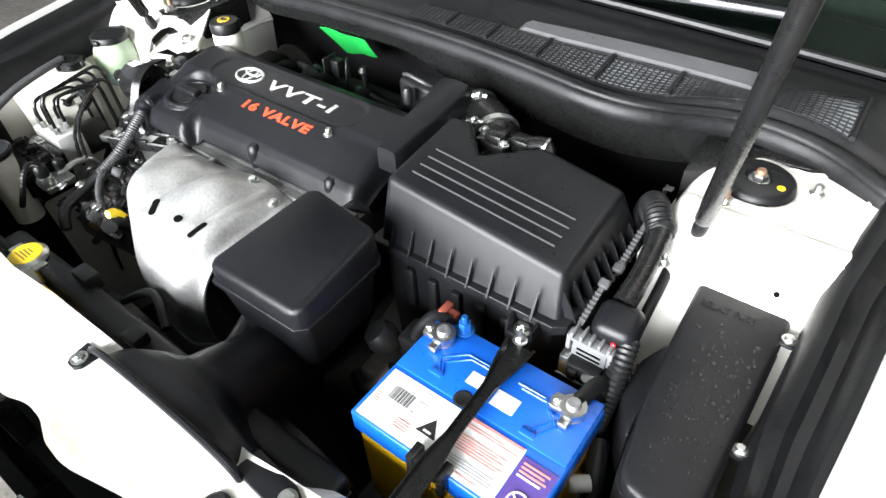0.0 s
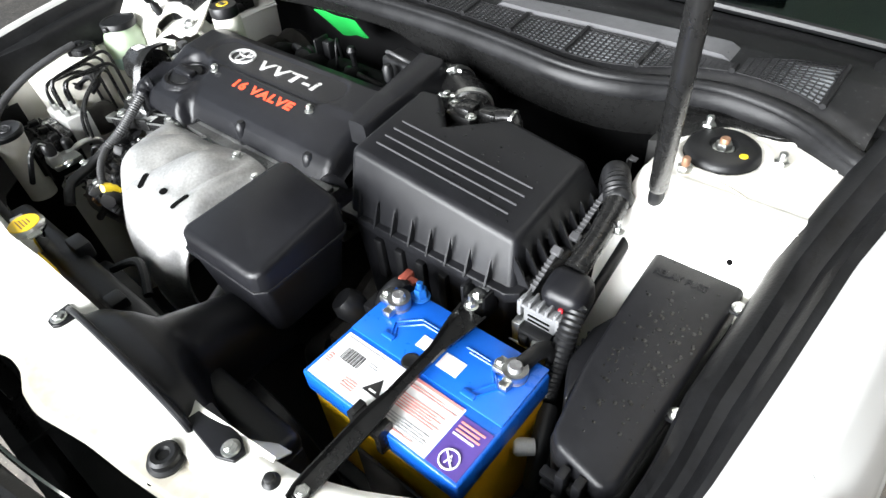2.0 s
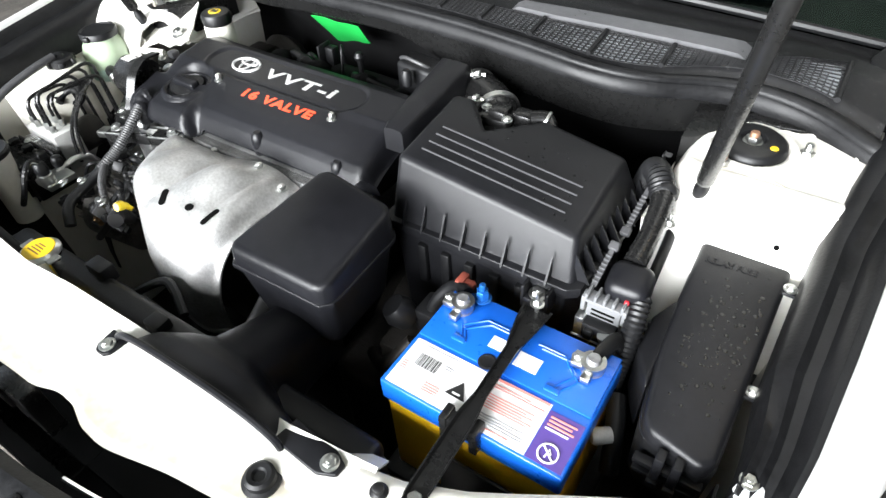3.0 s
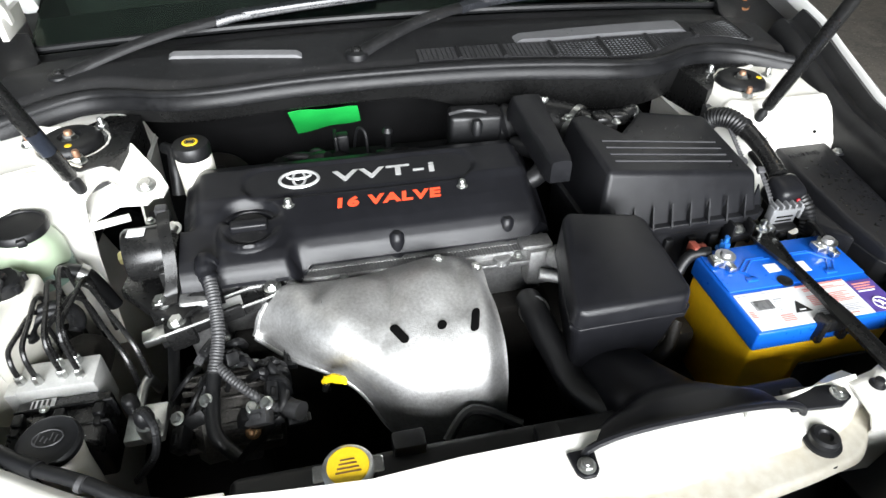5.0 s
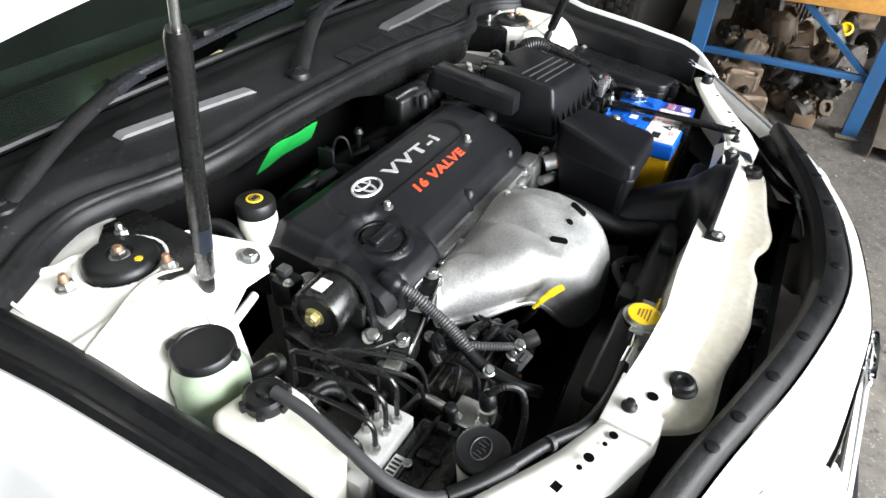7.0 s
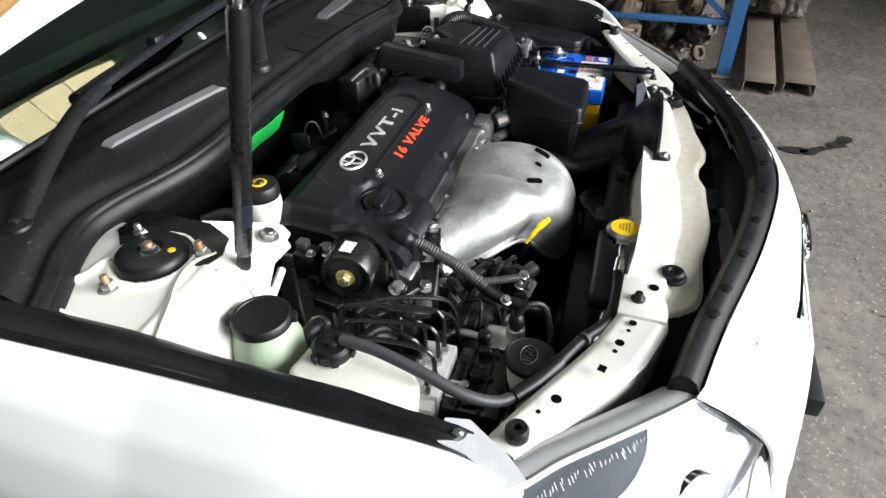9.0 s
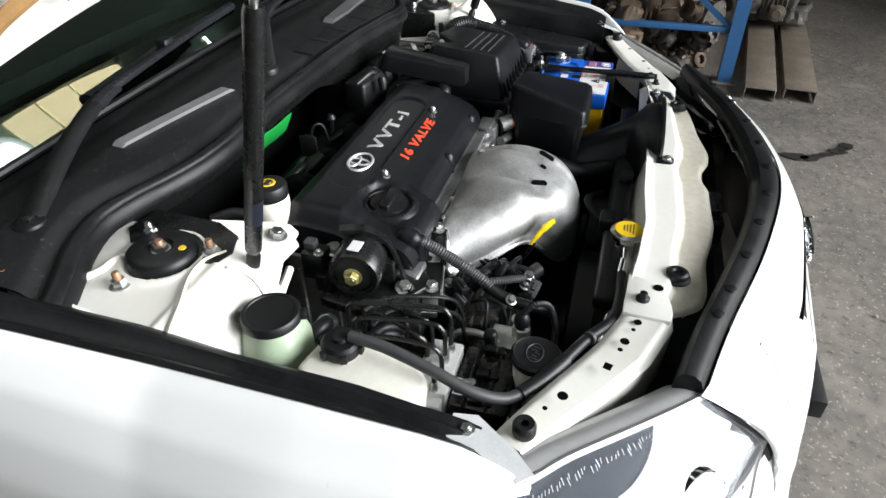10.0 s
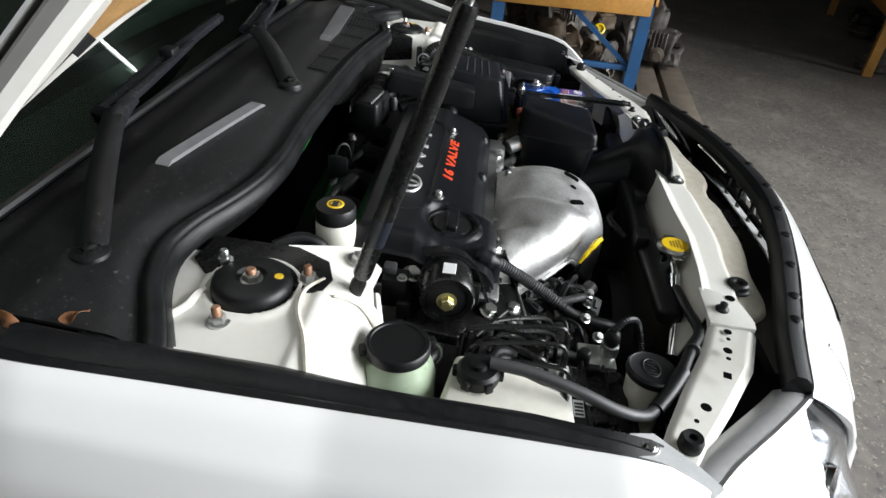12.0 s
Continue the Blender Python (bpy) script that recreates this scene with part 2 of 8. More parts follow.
def loft(rings, cap=True, closed=True):
    """Skins rings of equally many points; closed rings, capped ends."""
    bm = bmesh.new()
    vs = [[bm.verts.new(p) for p in r] for r in rings]
    n = len(rings[0])
    for a, b in zip(vs, vs[1:]):
        for i in range(n if closed else n - 1):
            j = (i + 1) % n
            bm.faces.new((a[i], a[j], b[j], b[i]))
    if cap and closed:
        bm.faces.new(vs[0][::-1])
        bm.faces.new(vs[-1])
    return bm


def prism(poly, z0, z1, bev=0.004, grow=0.0, ztop=None, seg=3):
    """Upright block on a plan polygon; grow: how far the foot stands out; ztop(x, y): a sloping top."""
    cx, cy = sum(p[0] for p in poly) / len(poly), sum(p[1] for p in poly) / len(poly)
    foot = []
    for x, y in poly:
        d = Vector((x - cx, y - cy))
        k = 1 + grow / max(d.length, 1e-6)
        foot.append((cx + d.x * k, cy + d.y * k, z0))
    top = [(x, y, ztop(x, y) if ztop else z1) for x, y in poly]
    bm = loft([foot, top])
    if bev:
        bmesh.ops.recalc_face_normals(bm, faces=bm.faces)
        es = [e for e in bm.edges if max(v.co.z for v in e.verts) > z0 + 1e-5]
        bmesh.ops.bevel(bm, geom=es, offset=bev, segments=seg, profile=0.5, affect="EDGES")
    return bm


def smooth_path(pts, step=6):
    p = [Vector(q) for q in pts]
    if len(p) < 3:
        return p
    out = []
    for i in range(len(p) - 1):
        a, b, c, d = p[max(i - 1, 0)], p[i], p[i + 1], p[min(i + 2, len(p) - 1)]
        for k in range(step):
            t = k / step
            out.append(0.5 * ((2 * b) + (c - a) * t + (2 * a - 5 * b + 4 * c - d) * t * t + (3 * b - a - 3 * c + d) * t ** 3))
    out.append(p[-1])
    return out


def tube(pts, r, n=10, step=6, rib=0.0, pitch=0.006, flat=1.0):
    """A hose, rod or pipe along a smoothed path; rib: depth of its corrugation."""
    path = smooth_path(pts, step)
    if rib:
        fine = [path[0]]
        for a, b in zip(path, path[1:]):
            k = max(1, round((b - a).length / (pitch / 2)))
            fine += [a.lerp(b, i / k) for i in range(1, k + 1)]
        path = fine
    rings, side = [], None
    for i, c in enumerate(path):
        d = (path[min(i + 1, len(path) - 1)] - path[max(i - 1, 0)]).normalized()
        if side is None:
            side = d.orthogonal().normalized()
        side = (side - d * side.dot(d)).normalized()
        up = d.cross(side)
        rr = (r[min(int(i / len(path) * len(r)), len(r) - 1)] if isinstance(r, (list, tuple)) else r) + (rib if i % 2 else 0)
        rings.append([c + (side * math.cos(a) * flat + up * math.sin(a)) * rr for a in [2 * math.pi * k / n for k in range(n)]])
    return loft(rings)


def lathe(profile, at, n=28, axis=(0, 0, 1), sx=1.0, sy=1.0):
    """Turns (radius, height) pairs round an axis through at."""
    q = Vector((0, 0, 1)).rotation_difference(Vector(axis).normalized())
    rings = []
    for r, h in profile:
        rings.append([Vector(at) + q @ Vector((r * sx * math.cos(a), r * sy * math.sin(a), h)) for a in [2 * math.pi * k / n for k in range(n)]])
    return loft(rings)


def hexbolt(at, r=0.007, h=0.007, axis=(0, 0, 1), stud=0.0, washer=1.5):
    bms = [lathe([(r * washer, 0), (r * washer, 0.0012), (r * washer * 0.93, 0.0016)], at, 20, axis),
           lathe([(r * 1.08, 0.001), (r * 1.08, h * 0.85), (r * 0.92, h)], at, 6, axis)]
    if stud:
        bms.append(lathe([(r * 0.55, h * 0.9), (r * 0.55, h + stud * 0.9), (r * 0.42, h + stud)], at, 12, axis))
    else:
        bms.append(lathe([(r * 0.6, h * 0.95), (r * 0.5, h + 0.0006)], at, 12, axis))
    return join(*bms)


def sheet(fn, nu, nv, thick=0.0, u=(0, 1), v=(0, 1)):
    """A surface fn(u, v) -> point, given a thickness along its normal."""
    pts = [[Vector(fn(u[0] + (u[1] - u[0]) * i / nu, v[0] + (v[1] - v[0]) * j / nv)) for j in range(nv + 1)] for i in range(nu + 1)]
    if not thick:
        return loft(pts, cap=False, closed=False)
    low = []
    for i in range(nu + 1):
        row = []
        for j in range(nv + 1):
            a = pts[min(i + 1, nu)][j] - pts[max(i - 1, 0)][j]
            b = pts[i][min(j + 1, nv)] - pts[i][max(j - 1, 0)]
            nrm = a.cross(b)
            row.append(pts[i][j] - (nrm.normalized() if nrm.length > 1e-12 else Vector((0, 0, 1))) * thick)
        low.append(row)
    rings = [p + q[::-1] for p, q in zip(pts, low)]
    return loft(rings)


def strip(line, width, z0, z1):
    """A band along a plan line (x, y), of a given width, between two heights."""
    rings = []
    for i, (x, y) in enumerate(line):
        a, b = Vector(line[max(i - 1, 0)][:2]), Vector(line[min(i + 1, len(line) - 1)][:2])
        d = (b - a).normalized()
        s = Vector((-d.y, d.x)) * width / 2
        rings.append([(x - s.x, y - s.y, z0), (x + s.x, y + s.y, z0), (x + s.x, y + s.y, z1), (x - s.x, y - s.y, z1)])
    return loft(rings)


def lettering(body, size, m, depth=0.001, shear=0.0, width=1.0, wide=0.0, bold=0.034):
    """Raised letters in the built-in font, set by the matrix m."""
    cu = bpy.data.curves.new("letters", "FONT")
    cu.body, cu.size, cu.extrude, cu.shear, cu.offset = body, size, depth, shear, size * bold
    cu.resolution_u = 3
    cu.space_character = 1.14 if wide else 1.0
    ob = bpy.data.objects.new("letters", cu)
    scene.collection.objects.link(ob)
    bpy.context.view_layer.update()
    me = bpy.data.meshes.new_from_object(ob.evaluated_get(bpy.context.evaluated_depsgraph_get()))
    bm = bmesh.new()
    bm.from_mesh(me)
    bpy.data.objects.remove(ob)
    bpy.data.meshes.remove(me)
    bpy.data.curves.remove(cu)
    if wide:
        xs = [v.co.x for v in bm.verts]
        width = wide / (max(xs) - min(xs))
        bmesh.ops.translate(bm, vec=(-min(xs), 0, 0), verts=bm.verts)
    bmesh.ops.transform(bm, matrix=m @ Matrix.Diagonal((width, 1, 1, 1)), verts=bm.verts)
    return bm


def oval(cx, cy, rx, ry, z, r, n=40, tilt=0.08):
    return tube([(cx + rx * math.cos(t), cy + ry * math.sin(t), z + tilt * ry * math.sin(t)) for t in [2 * math.pi * i / n for i in range(n + 1)]], r, 6, 1)


def mix(table, x):
    """Straight-line reading of a table of (x, value) pairs."""
    if x <= table[0][0]:
        return table[0][1]
    for (a, p), (b, q) in zip(table, table[1:]):
        if x <= b:
            return p + (q - p) * (x - a) / (b - a)
    return table[-1][1]


def ease(a, b, x):
    t = min(max((x - a) / (b - a), 0), 1)
    return t * t * (3 - 2 * t)


def mirrored(bm):
    bmesh.ops.scale(bm, vec=(-1, 1, 1), verts=bm.verts)
    return bm

# ---- the hall ----
floor = solo("floor", sheet(lambda u, v: (-9 + 24 * u, -8 + 18 * v, 0.004 * noise.noise((u * 40, v * 30, 0)) - 0.004), 60, 50, 0.15), CONCRETE, "worn grey concrete workshop floor with stains", "floor", kind="structure")


def hall_wall(name, x0, x1, y0, y1, z0, z1):
    return solo(name, box(x0, x1, y0, y1, z0, z1, 0), WALLM, "dark corrugated hall wall", "wall", kind="structure", smooth=0)


hall_wall("wall_north", -6.4, 14.4, 9.0, 9.2, 0, 5)
hall_wall("wall_east", 14.2, 14.4, -6.2, 9.0, 0, 5)
hall_wall("wall_south_1", 2.2, 14.2, -6.2, -6.0, 0, 5)
hall_wall("wall_south_2", -6.4, -4.6, -6.2, -6.0, 0, 5)
hall_wall("wall_south_3", -4.6, 2.2, -6.2, -6.0, 4.3, 5)
hall_wall("wall_west_1", -6.4, -6.2, 1.6, 9.0, 0, 5)
hall_wall("wall_west_2", -6.4, -6.2, -6.0, -3.6, 0, 5)
hall_wall("wall_west_3", -6.4, -6.2, -3.6, 1.6, 4.3, 5)
solo("ceiling", box(-6.4, 14.4, -6.2, 9.2, 5.0, 5.15, 0), CEIL, "sheet metal hall roof, toned pale to brighten the windscreen", "ceiling", kind="structure", smooth=0)
sl = thing("skylight", (2.0, 0.87, 4.96), "cream translucent roof skylight in three panels", "skylight")
for x0, x1 in ((1.18, 1.58), (1.62, 2.04), (2.08, 2.80)):
    part("pane", box(x0, x1, 0.75, 1.00, 4.965, 4.99, 0), SKYLIGHT, sl, smooth=0)
part("frame", join(box(1.1, 2.9, 1.01, 1.06, 4.95, 5.0, 0), box(1.1, 2.9, 0.69, 0.74, 4.95, 5.0, 0)), WALLM, sl, smooth=0)
fl = thing("fluorescent_lamp", (4.45, 0.6, 4.9), "bare white fluorescent tube lamp under the roof", "lamp")
part("housing", box(4.39, 4.51, 0.21, 1.04, 4.94, 5.0, 0.004), LABEL, fl)
part("tube", tube([(4.45, 0.25, 4.915), (4.45, 1.0, 4.915)], 0.024, 12), TUBE, fl)
bl = thing("bay_lamp", (0.85, 0.70, 4.6), "round white high-bay lamp under the roof", "lamp")
part("stem", tube([(0.85, 0.70, 4.85), (0.85, 0.70, 5.0)], 0.02, 10), WALLM, bl)
part("reflector", lathe([(0.02, 0.30), (0.06, 0.24), (0.19, 0.05), (0.20, 0.0), (0.19, 0.0), (0.05, 0.23)], (0.85, 0.70, 4.6), 28), LABEL, bl)
part("bulb", lathe([(0.01, -0.02), (0.15, 0.0), (0.155, 0.04), (0.04, 0.16)], (0.85, 0.70, 4.62), 24), TUBE, bl)

# ---- car body ----
car = thing("car", (0, 0, 0), "white sedan with its bonnet open, parked on concrete", "car")

# top inner edge of the front wings: y -> distance from the middle, height
EDGE_X = [(-0.53, 0.748), (-0.46, 0.762), (-0.42, 0.768), (-0.30, 0.778), (-0.14, 0.789), (0.0, 0.812), (0.10, 0.83), (0.6, 0.86)]
EDGE_Z = [(-0.53, 0.788), (-0.505, 0.813), (-0.46, 0.846), (-0.42, 0.859), (-0.30, 0.876), (-0.14, 0.893), (0.0, 0.924), (0.10, 0.947), (0.6, 1.03)]
# width of the rubber-lined gutter and how far its inner border lies below the wing edge
GUTTER_W = [(-0.47, 0.048), (-0.40, 0.055), (-0.33, 0.067), (-0.18, 0.073), (-0.07, 0.079), (0.15, 0.082)]
GUTTER_D = [(-0.47, 0.030), (-0.33, 0.044), (-0.18, 0.050), (-0.07, 0.046), (0.15, 0.050)]
GUTTER_P = [(0.06, -0.012), (0.20, -0.008), (0.29, -0.014), (0.40, -0.028), (0.56, -0.030), (0.70, -0.024), (0.80, -0.027)]
# where the wing's lower front border runs behind the headlight
FRONT = [(-0.53, 0.03), (-0.51, 0.10), (-0.48, 0.165), (-0.43, 0.225), (-0.355, 0.285), (-0.345, 0.29)]


def wing_point(y, v):
    """Front wing: v = 0 at the bonnet gap, 1 at the sill or the wheel arch."""
    xe, ze = mix(EDGE_X, y), mix(EDGE_Z, y)
    wide = 0.905 - 0.035 * ease(-0.25, -0.55, y)
    rad = math.sqrt(max(0.0, 0.345 ** 2 - (y + 0.03) ** 2))
    zl = 0.33 + rad if rad > 0 else 0.30
    prof = [(0, 0, 0), (0.08, 0.14, 0.010), (0.2, 0.42, 0.038), (0.33, 0.66, 0.085), (0.48, 0.86, 0.15), (0.65, 0.97, 0.23), (0.8, 1.0, 0.30), (1.0, 1.0, 0.40)]
    k = mix([(a, b) for a, b, c in prof], v)
    dz = mix([(a, c) for a, b, c in prof], v)
    z = ze - dz if v < 0.6 else ze - 0.2 - (ze - 0.2 - zl) * (v - 0.6) / 0.4
    x = xe + (wide - xe) * k
    return x, y, max(z, zl - 0.002)


def wing(side):
    def fore(u, v):
        y = -0.53 + 0.185 * u
        x, yy, z = wing_point(y, v * mix(FRONT, y))
        return (side * x, yy, z)

    def rear(u, v):
        x, yy, z = wing_point(-0.345 + 0.945 * u, v)
        return (side * x, yy, z)
    return join(sheet(fore, 16, 12, 0.0), sheet(rear, 76, 40, 0.0))


for side in (-1, 1):
    bm = wing(side)
    # folded flange along the bonnet gap
    fl_rings = [[(side * mix(EDGE_X, y), y, mix(EDGE_Z, y)), (side * (mix(EDGE_X, y) - 0.004), y, mix(EDGE_Z, y) - 0.004), (side * (mix(EDGE_X, y) - 0.004), y, mix(EDGE_Z, y) - 0.028)] for y in [-0.53 + 1.13 * i / 60 for i in range(61)]]
    w = part("wing", join(bm, loft(fl_rings, False, False)), PAINT, car, "white painted front wing", 50)
    # rubber-lined gutter beside the wing, in two levels
    ys = [-0.47 + 0.62 * i / 40 for i in range(41)]
    gut = loft([[(side * (mix(EDGE_X, y) - mix(GUTTER_W, y) * a), y, mix(EDGE_Z, y) + b) for a, b in GUTTER_P]
                + [(side * (mix(EDGE_X, y) - mix(GUTTER_W, y) * a), y, mix(EDGE_Z, y) - mix(GUTTER_D, y) - c) for a, c in ((0.94, -0.012), (1.0, 0.0), (1.0, 0.05), (0.06, 0.05))] for y in ys])
    part("wing_gutter_trim", gut, SEAL, car, "dusty black rubber trim along the wing")
    # end bracket of the wing with its screw
    part("wing_bracket", loft([[(side * x, y, z - d) for x, y, z in (((0.738, -0.434, 0.824), (0.706, -0.436, 0.822), (0.700, -0.462, 0.820), (0.722, -0.510, 0.804), (0.741, -0.532, 0.799), (0.757, -0.516, 0.802), (0.745, -0.470, 0.821)) if side < 0 else ((0.722, -0.440, 0.821), (0.712, -0.465, 0.818), (0.736, -0.512, 0.799), (0.748, -0.508, 0.799), (0.736, -0.455, 0.820)))] for d in (0.003, 0.0)]), GREYPL, car, "bare bracket at the wing's front end", 20)
    part("wing_screw", hexbolt((side * 0.722, -0.455, 0.8215), 0.006, 0.005), STEEL, car)
    # inner wing apron and lower side of the bay
    apron = sheet(lambda u, v: (side * (0.722 - 0.08 * ease(0.15, 0.8, v) - 0.02 * math.sin(u * 9) * v), -0.44 + 0.58 * u, mix(EDGE_Z, -0.44 + 0.58 * u) - 0.06 - 0.63 * v), 24, 18, 0.004)
    part("inner_wing", apron, BAY, car, "cream painted inner wing")
    part("splash_panel", sheet(lambda u, v: (side * (0.705 - 0.03 * v), -0.555 + 0.13 * u, 0.745 - 0.56 * v), 8, 8, 0.003), DULL, car, "black splash panel ahead of the inner wing")

# strut towers


TOWER = [(-0.19, 0.66), (-0.178, 0.72), (-0.168, 0.775), (-0.155, 0.808), (-0.135, 0.836), (-0.11, 0.855), (-0.085, 0.864), (-0.07, 0.866), (0.10, 0.866), (0.14, 0.862)]


for side in (-1, 1):
    def top(u, v):
        s = 0.14 - 0.40 * v
        # the left tower's front flank stops short of the bracket
        x0 = 0.508 + (0.056 * ease(-0.085, -0.135, s) if side < 0 else 0.0)
        x = x0 + (0.748 - x0) * u
        # past the front edge the sheet turns down
        y = s if s > -0.15 else -0.15 - 0.17 * (-0.15 - s) / 0.11 * 0.24
        z = mix(TOWER, y) if s > -0.15 else 0.815 - (-0.15 - s) * 2.0
        hole = math.hypot(x - 0.6, y)
        lip = 0.004 * math.exp(-((hole - 0.055) / 0.007) ** 2) - 0.008 * ease(0.052, 0.046, hole)
        z += (lip if s > -0.1 else 0) - 0.07 * ease(0.548, 0.508, x) ** 2
        z += 0.004 * ease(-0.070, -0.078, s) * ease(-0.14, -0.12, s)
        back = 0.030 * ease(0.572, 0.508, x) * ease(0.0, -0.15, s)
        return (side * x, y + back, z)
    part("strut_tower", sheet(top, 60, 100, 0.004), BAY, car, "cream white strut tower")
    wall_pts = sheet(lambda u, v: (side * (0.511 + 0.012 * math.sin(3.1 * v)), 0.14 - (0.27 if side > 0 else 0.19) * u, 0.80 - 0.42 * v), 24, 10, 0.004)
    part("tower_wall", wall_pts, BAY, car)
    seam = tube([(side * 0.742, -0.106, 0.860), (side * 0.72, -0.098, 0.866), (side * 0.698, -0.091, 0.869), (side * 0.674, -0.082, 0.870), (side * 0.642, -0.067, 0.869), (side * 0.615, -0.061, 0.870), (side * 0.592, -0.064, 0.870), (side * 0.57, -0.078, 0.868)], 0.0030, 6)
    part("seam_sealer", seam, BAYOLD, car, "sealer bead across the strut tower")
    part("lap_edge", tube([(side * 0.597, -0.096, 0.8655), (side * 0.592, -0.117, 0.8565), (side * 0.591, -0.130, 0.8455), (side * 0.597, -0.146, 0.8245)], 0.0024, 6), BAYOLD, car, "lapped sheet edge")
    part("pressed_ridge", tube([(side * 0.617, 0.050, 0.866), (side * 0.632, 0.054, 0.869), (side * 0.650, 0.058, 0.867), (side * 0.676, 0.070, 0.868), (side * 0.711, 0.080, 0.868), (side * 0.742, 0.084, 0.864)], 0.0055, 8), BAY, car)
    part("strut_mount", lathe([(0.046, -0.006), (0.047, 0.004), (0.045, 0.012), (0.039, 0.0165), (0.018, 0.0175), (0.015, 0.013), (0.010, 0.012)], (side * 0.6, 0, 0.866), 48), RUBBER, car, "round black rubber strut mount")
    part("strut_nut", hexbolt((side * 0.6, 0, 0.877), 0.0095, 0.010, stud=0.004), STEEL, car)
    part("strut_rod_end", lathe([(0.0062, 0.009), (0.0062, 0.0155), (0.005, 0.017)], (side * 0.6, 0, 0.876), 16), RUSTB, car)
    part("paint_dot", lathe([(0.0055, 0), (0.005, 0.0008)], (0.629 if side > 0 else -0.595, -0.012 if side > 0 else -0.031, 0.8828), 12), YCAP, car)
    for (x, y, z), tone in (((0.577, -0.06, 0.868), RUSTB), ((0.563, 0.047, 0.866), STEEL), ((0.667, 0.014, 0.866), STEEL)):
        part("tower_nut", hexbolt((side * x, y, z), 0.0088, 0.011), STEEL, car)
        part("tower_stud", lathe([(0.0052, 0.009), (0.0052, 0.020), (0.004, 0.022)], (side * x, y, z), 12), RUSTB if side < 0 and x > 0.6 else tone, car)
    if side > 0:
        # black disc on the closed sheet, for a hole's shade
        part("tower_hole", lathe([(0.0036, 0.0), (0.0034, 0.0012)], (0.675, -0.1425, 0.8325), 16, (0, -0.75, 0.66)), HOLE, car, "black disc for a punched hole", 0)
        part("tower_plate", prism([(0.506, 0.140), (0.744, 0.140), (0.744, 0.092), (0.712, 0.086), (0.676, 0.077), (0.650, 0.064), (0.628, 0.060), (0.592, 0.060), (0.562, 0.034), (0.548, 0.006), (0.53, -0.02), (0.514, -0.03)], 0.80, 0.8745, 0.001), SEALER, car, "black painted plate behind the strut top")
        continue
    plate = prism([(0.508, 0.080), (0.560, 0.088), (0.588, 0.062), (0.585, 0.02), (0.585, -0.03), (0.600, -0.062), (0.594, -0.082), (0.570, -0.088), (0.535, -0.075), (0.512, -0.03)], 0.81, 0.8695, 0.001)
    mirrored(plate)
    part("tower_plate", plate, SEALER, car, "black painted plate round the strut top")

# cowl: seal line, panel with vent fields
SEAL_Y = [(-0.76, 0.035), (-0.70, 0.067), (-0.62, 0.108), (-0.55, 0.105), (-0.47, 0.06), (-0.38, 0.04), (-0.25, 0.045), (-0.08, 0.04), (0.11, 0.035), (0.25, 0.025), (0.36, 0.014), (0.44, 0.030), (0.52, 0.085), (0.60, 0.10), (0.68, 0.085), (0.76, 0.03)]


def seal_y(x):
    return sum(mix(SEAL_Y, x + d) for d in (-0.04, -0.02, 0, 0.02, 0.04)) / 5


def seal_z(x):
    return 0.922 - 0.050 * (x / 0.76) ** 2


def cowl_z(x, y):
    return 0.934 + 0.11 * (min(y, 0.18) - 0.05) - 0.12 * max(0, y - 0.18) - 0.036 * (x / 0.72) ** 2


GLASS_Y = [(0.02 * i, 0.262 + 0.050 * abs(0.02 * i / 0.72) ** 2.2) for i in range(-41, 42)]


def cowl_fn(u, v):
    x = -0.74 + 1.48 * u
    a, b = seal_y(x) + 0.006, mix(GLASS_Y, x) + 0.02
    y = a + (b - a) * v
    z = cowl_z(x, y) - 0.012 * ease(0.12, 0.0, v)
    z -= 0.004 * math.exp(-((v - 0.8) / 0.08) ** 2)
    return (x, y, z)


cowl = part("cowl_panel", sheet(cowl_fn, 120, 30, 0.004), COWLM, car, "dusty black plastic cowl panel")


def cowl_patch(x0, x1, fa, fb, lift, thick, n=30):
    """A patch on the cowl between two plan lines y = fa(x), fb(x)."""
    def fn(u, v):
        x = x0 + (x1 - x0) * u
        y = fa(x) + (fb(x) - fa(x)) * v
        return (x, y, cowl_z(x, y) + lift * min(1, min(u, 1 - u) / 0.04 + 0.1))
    return sheet(fn, n, 5, thick)


part("raised_band", cowl_patch(-0.455, -0.222, lambda x: 0.160 - 0.217 * (x + 0.451), lambda x: 0.178 - 0.217 * (x + 0.451), 0.006, 0.006), COWLG, cowl, "grey raised band")
# this band is paler: a window reflection put into its colour
part("raised_band", cowl_patch(0.172, 0.545, lambda x: 0.104 + 0.10 * max(0, x - 0.25), lambda x: 0.128 + 0.12 * max(0, x - 0.2), 0.008, 0.008), COWLSHEEN, cowl, "grey raised band")
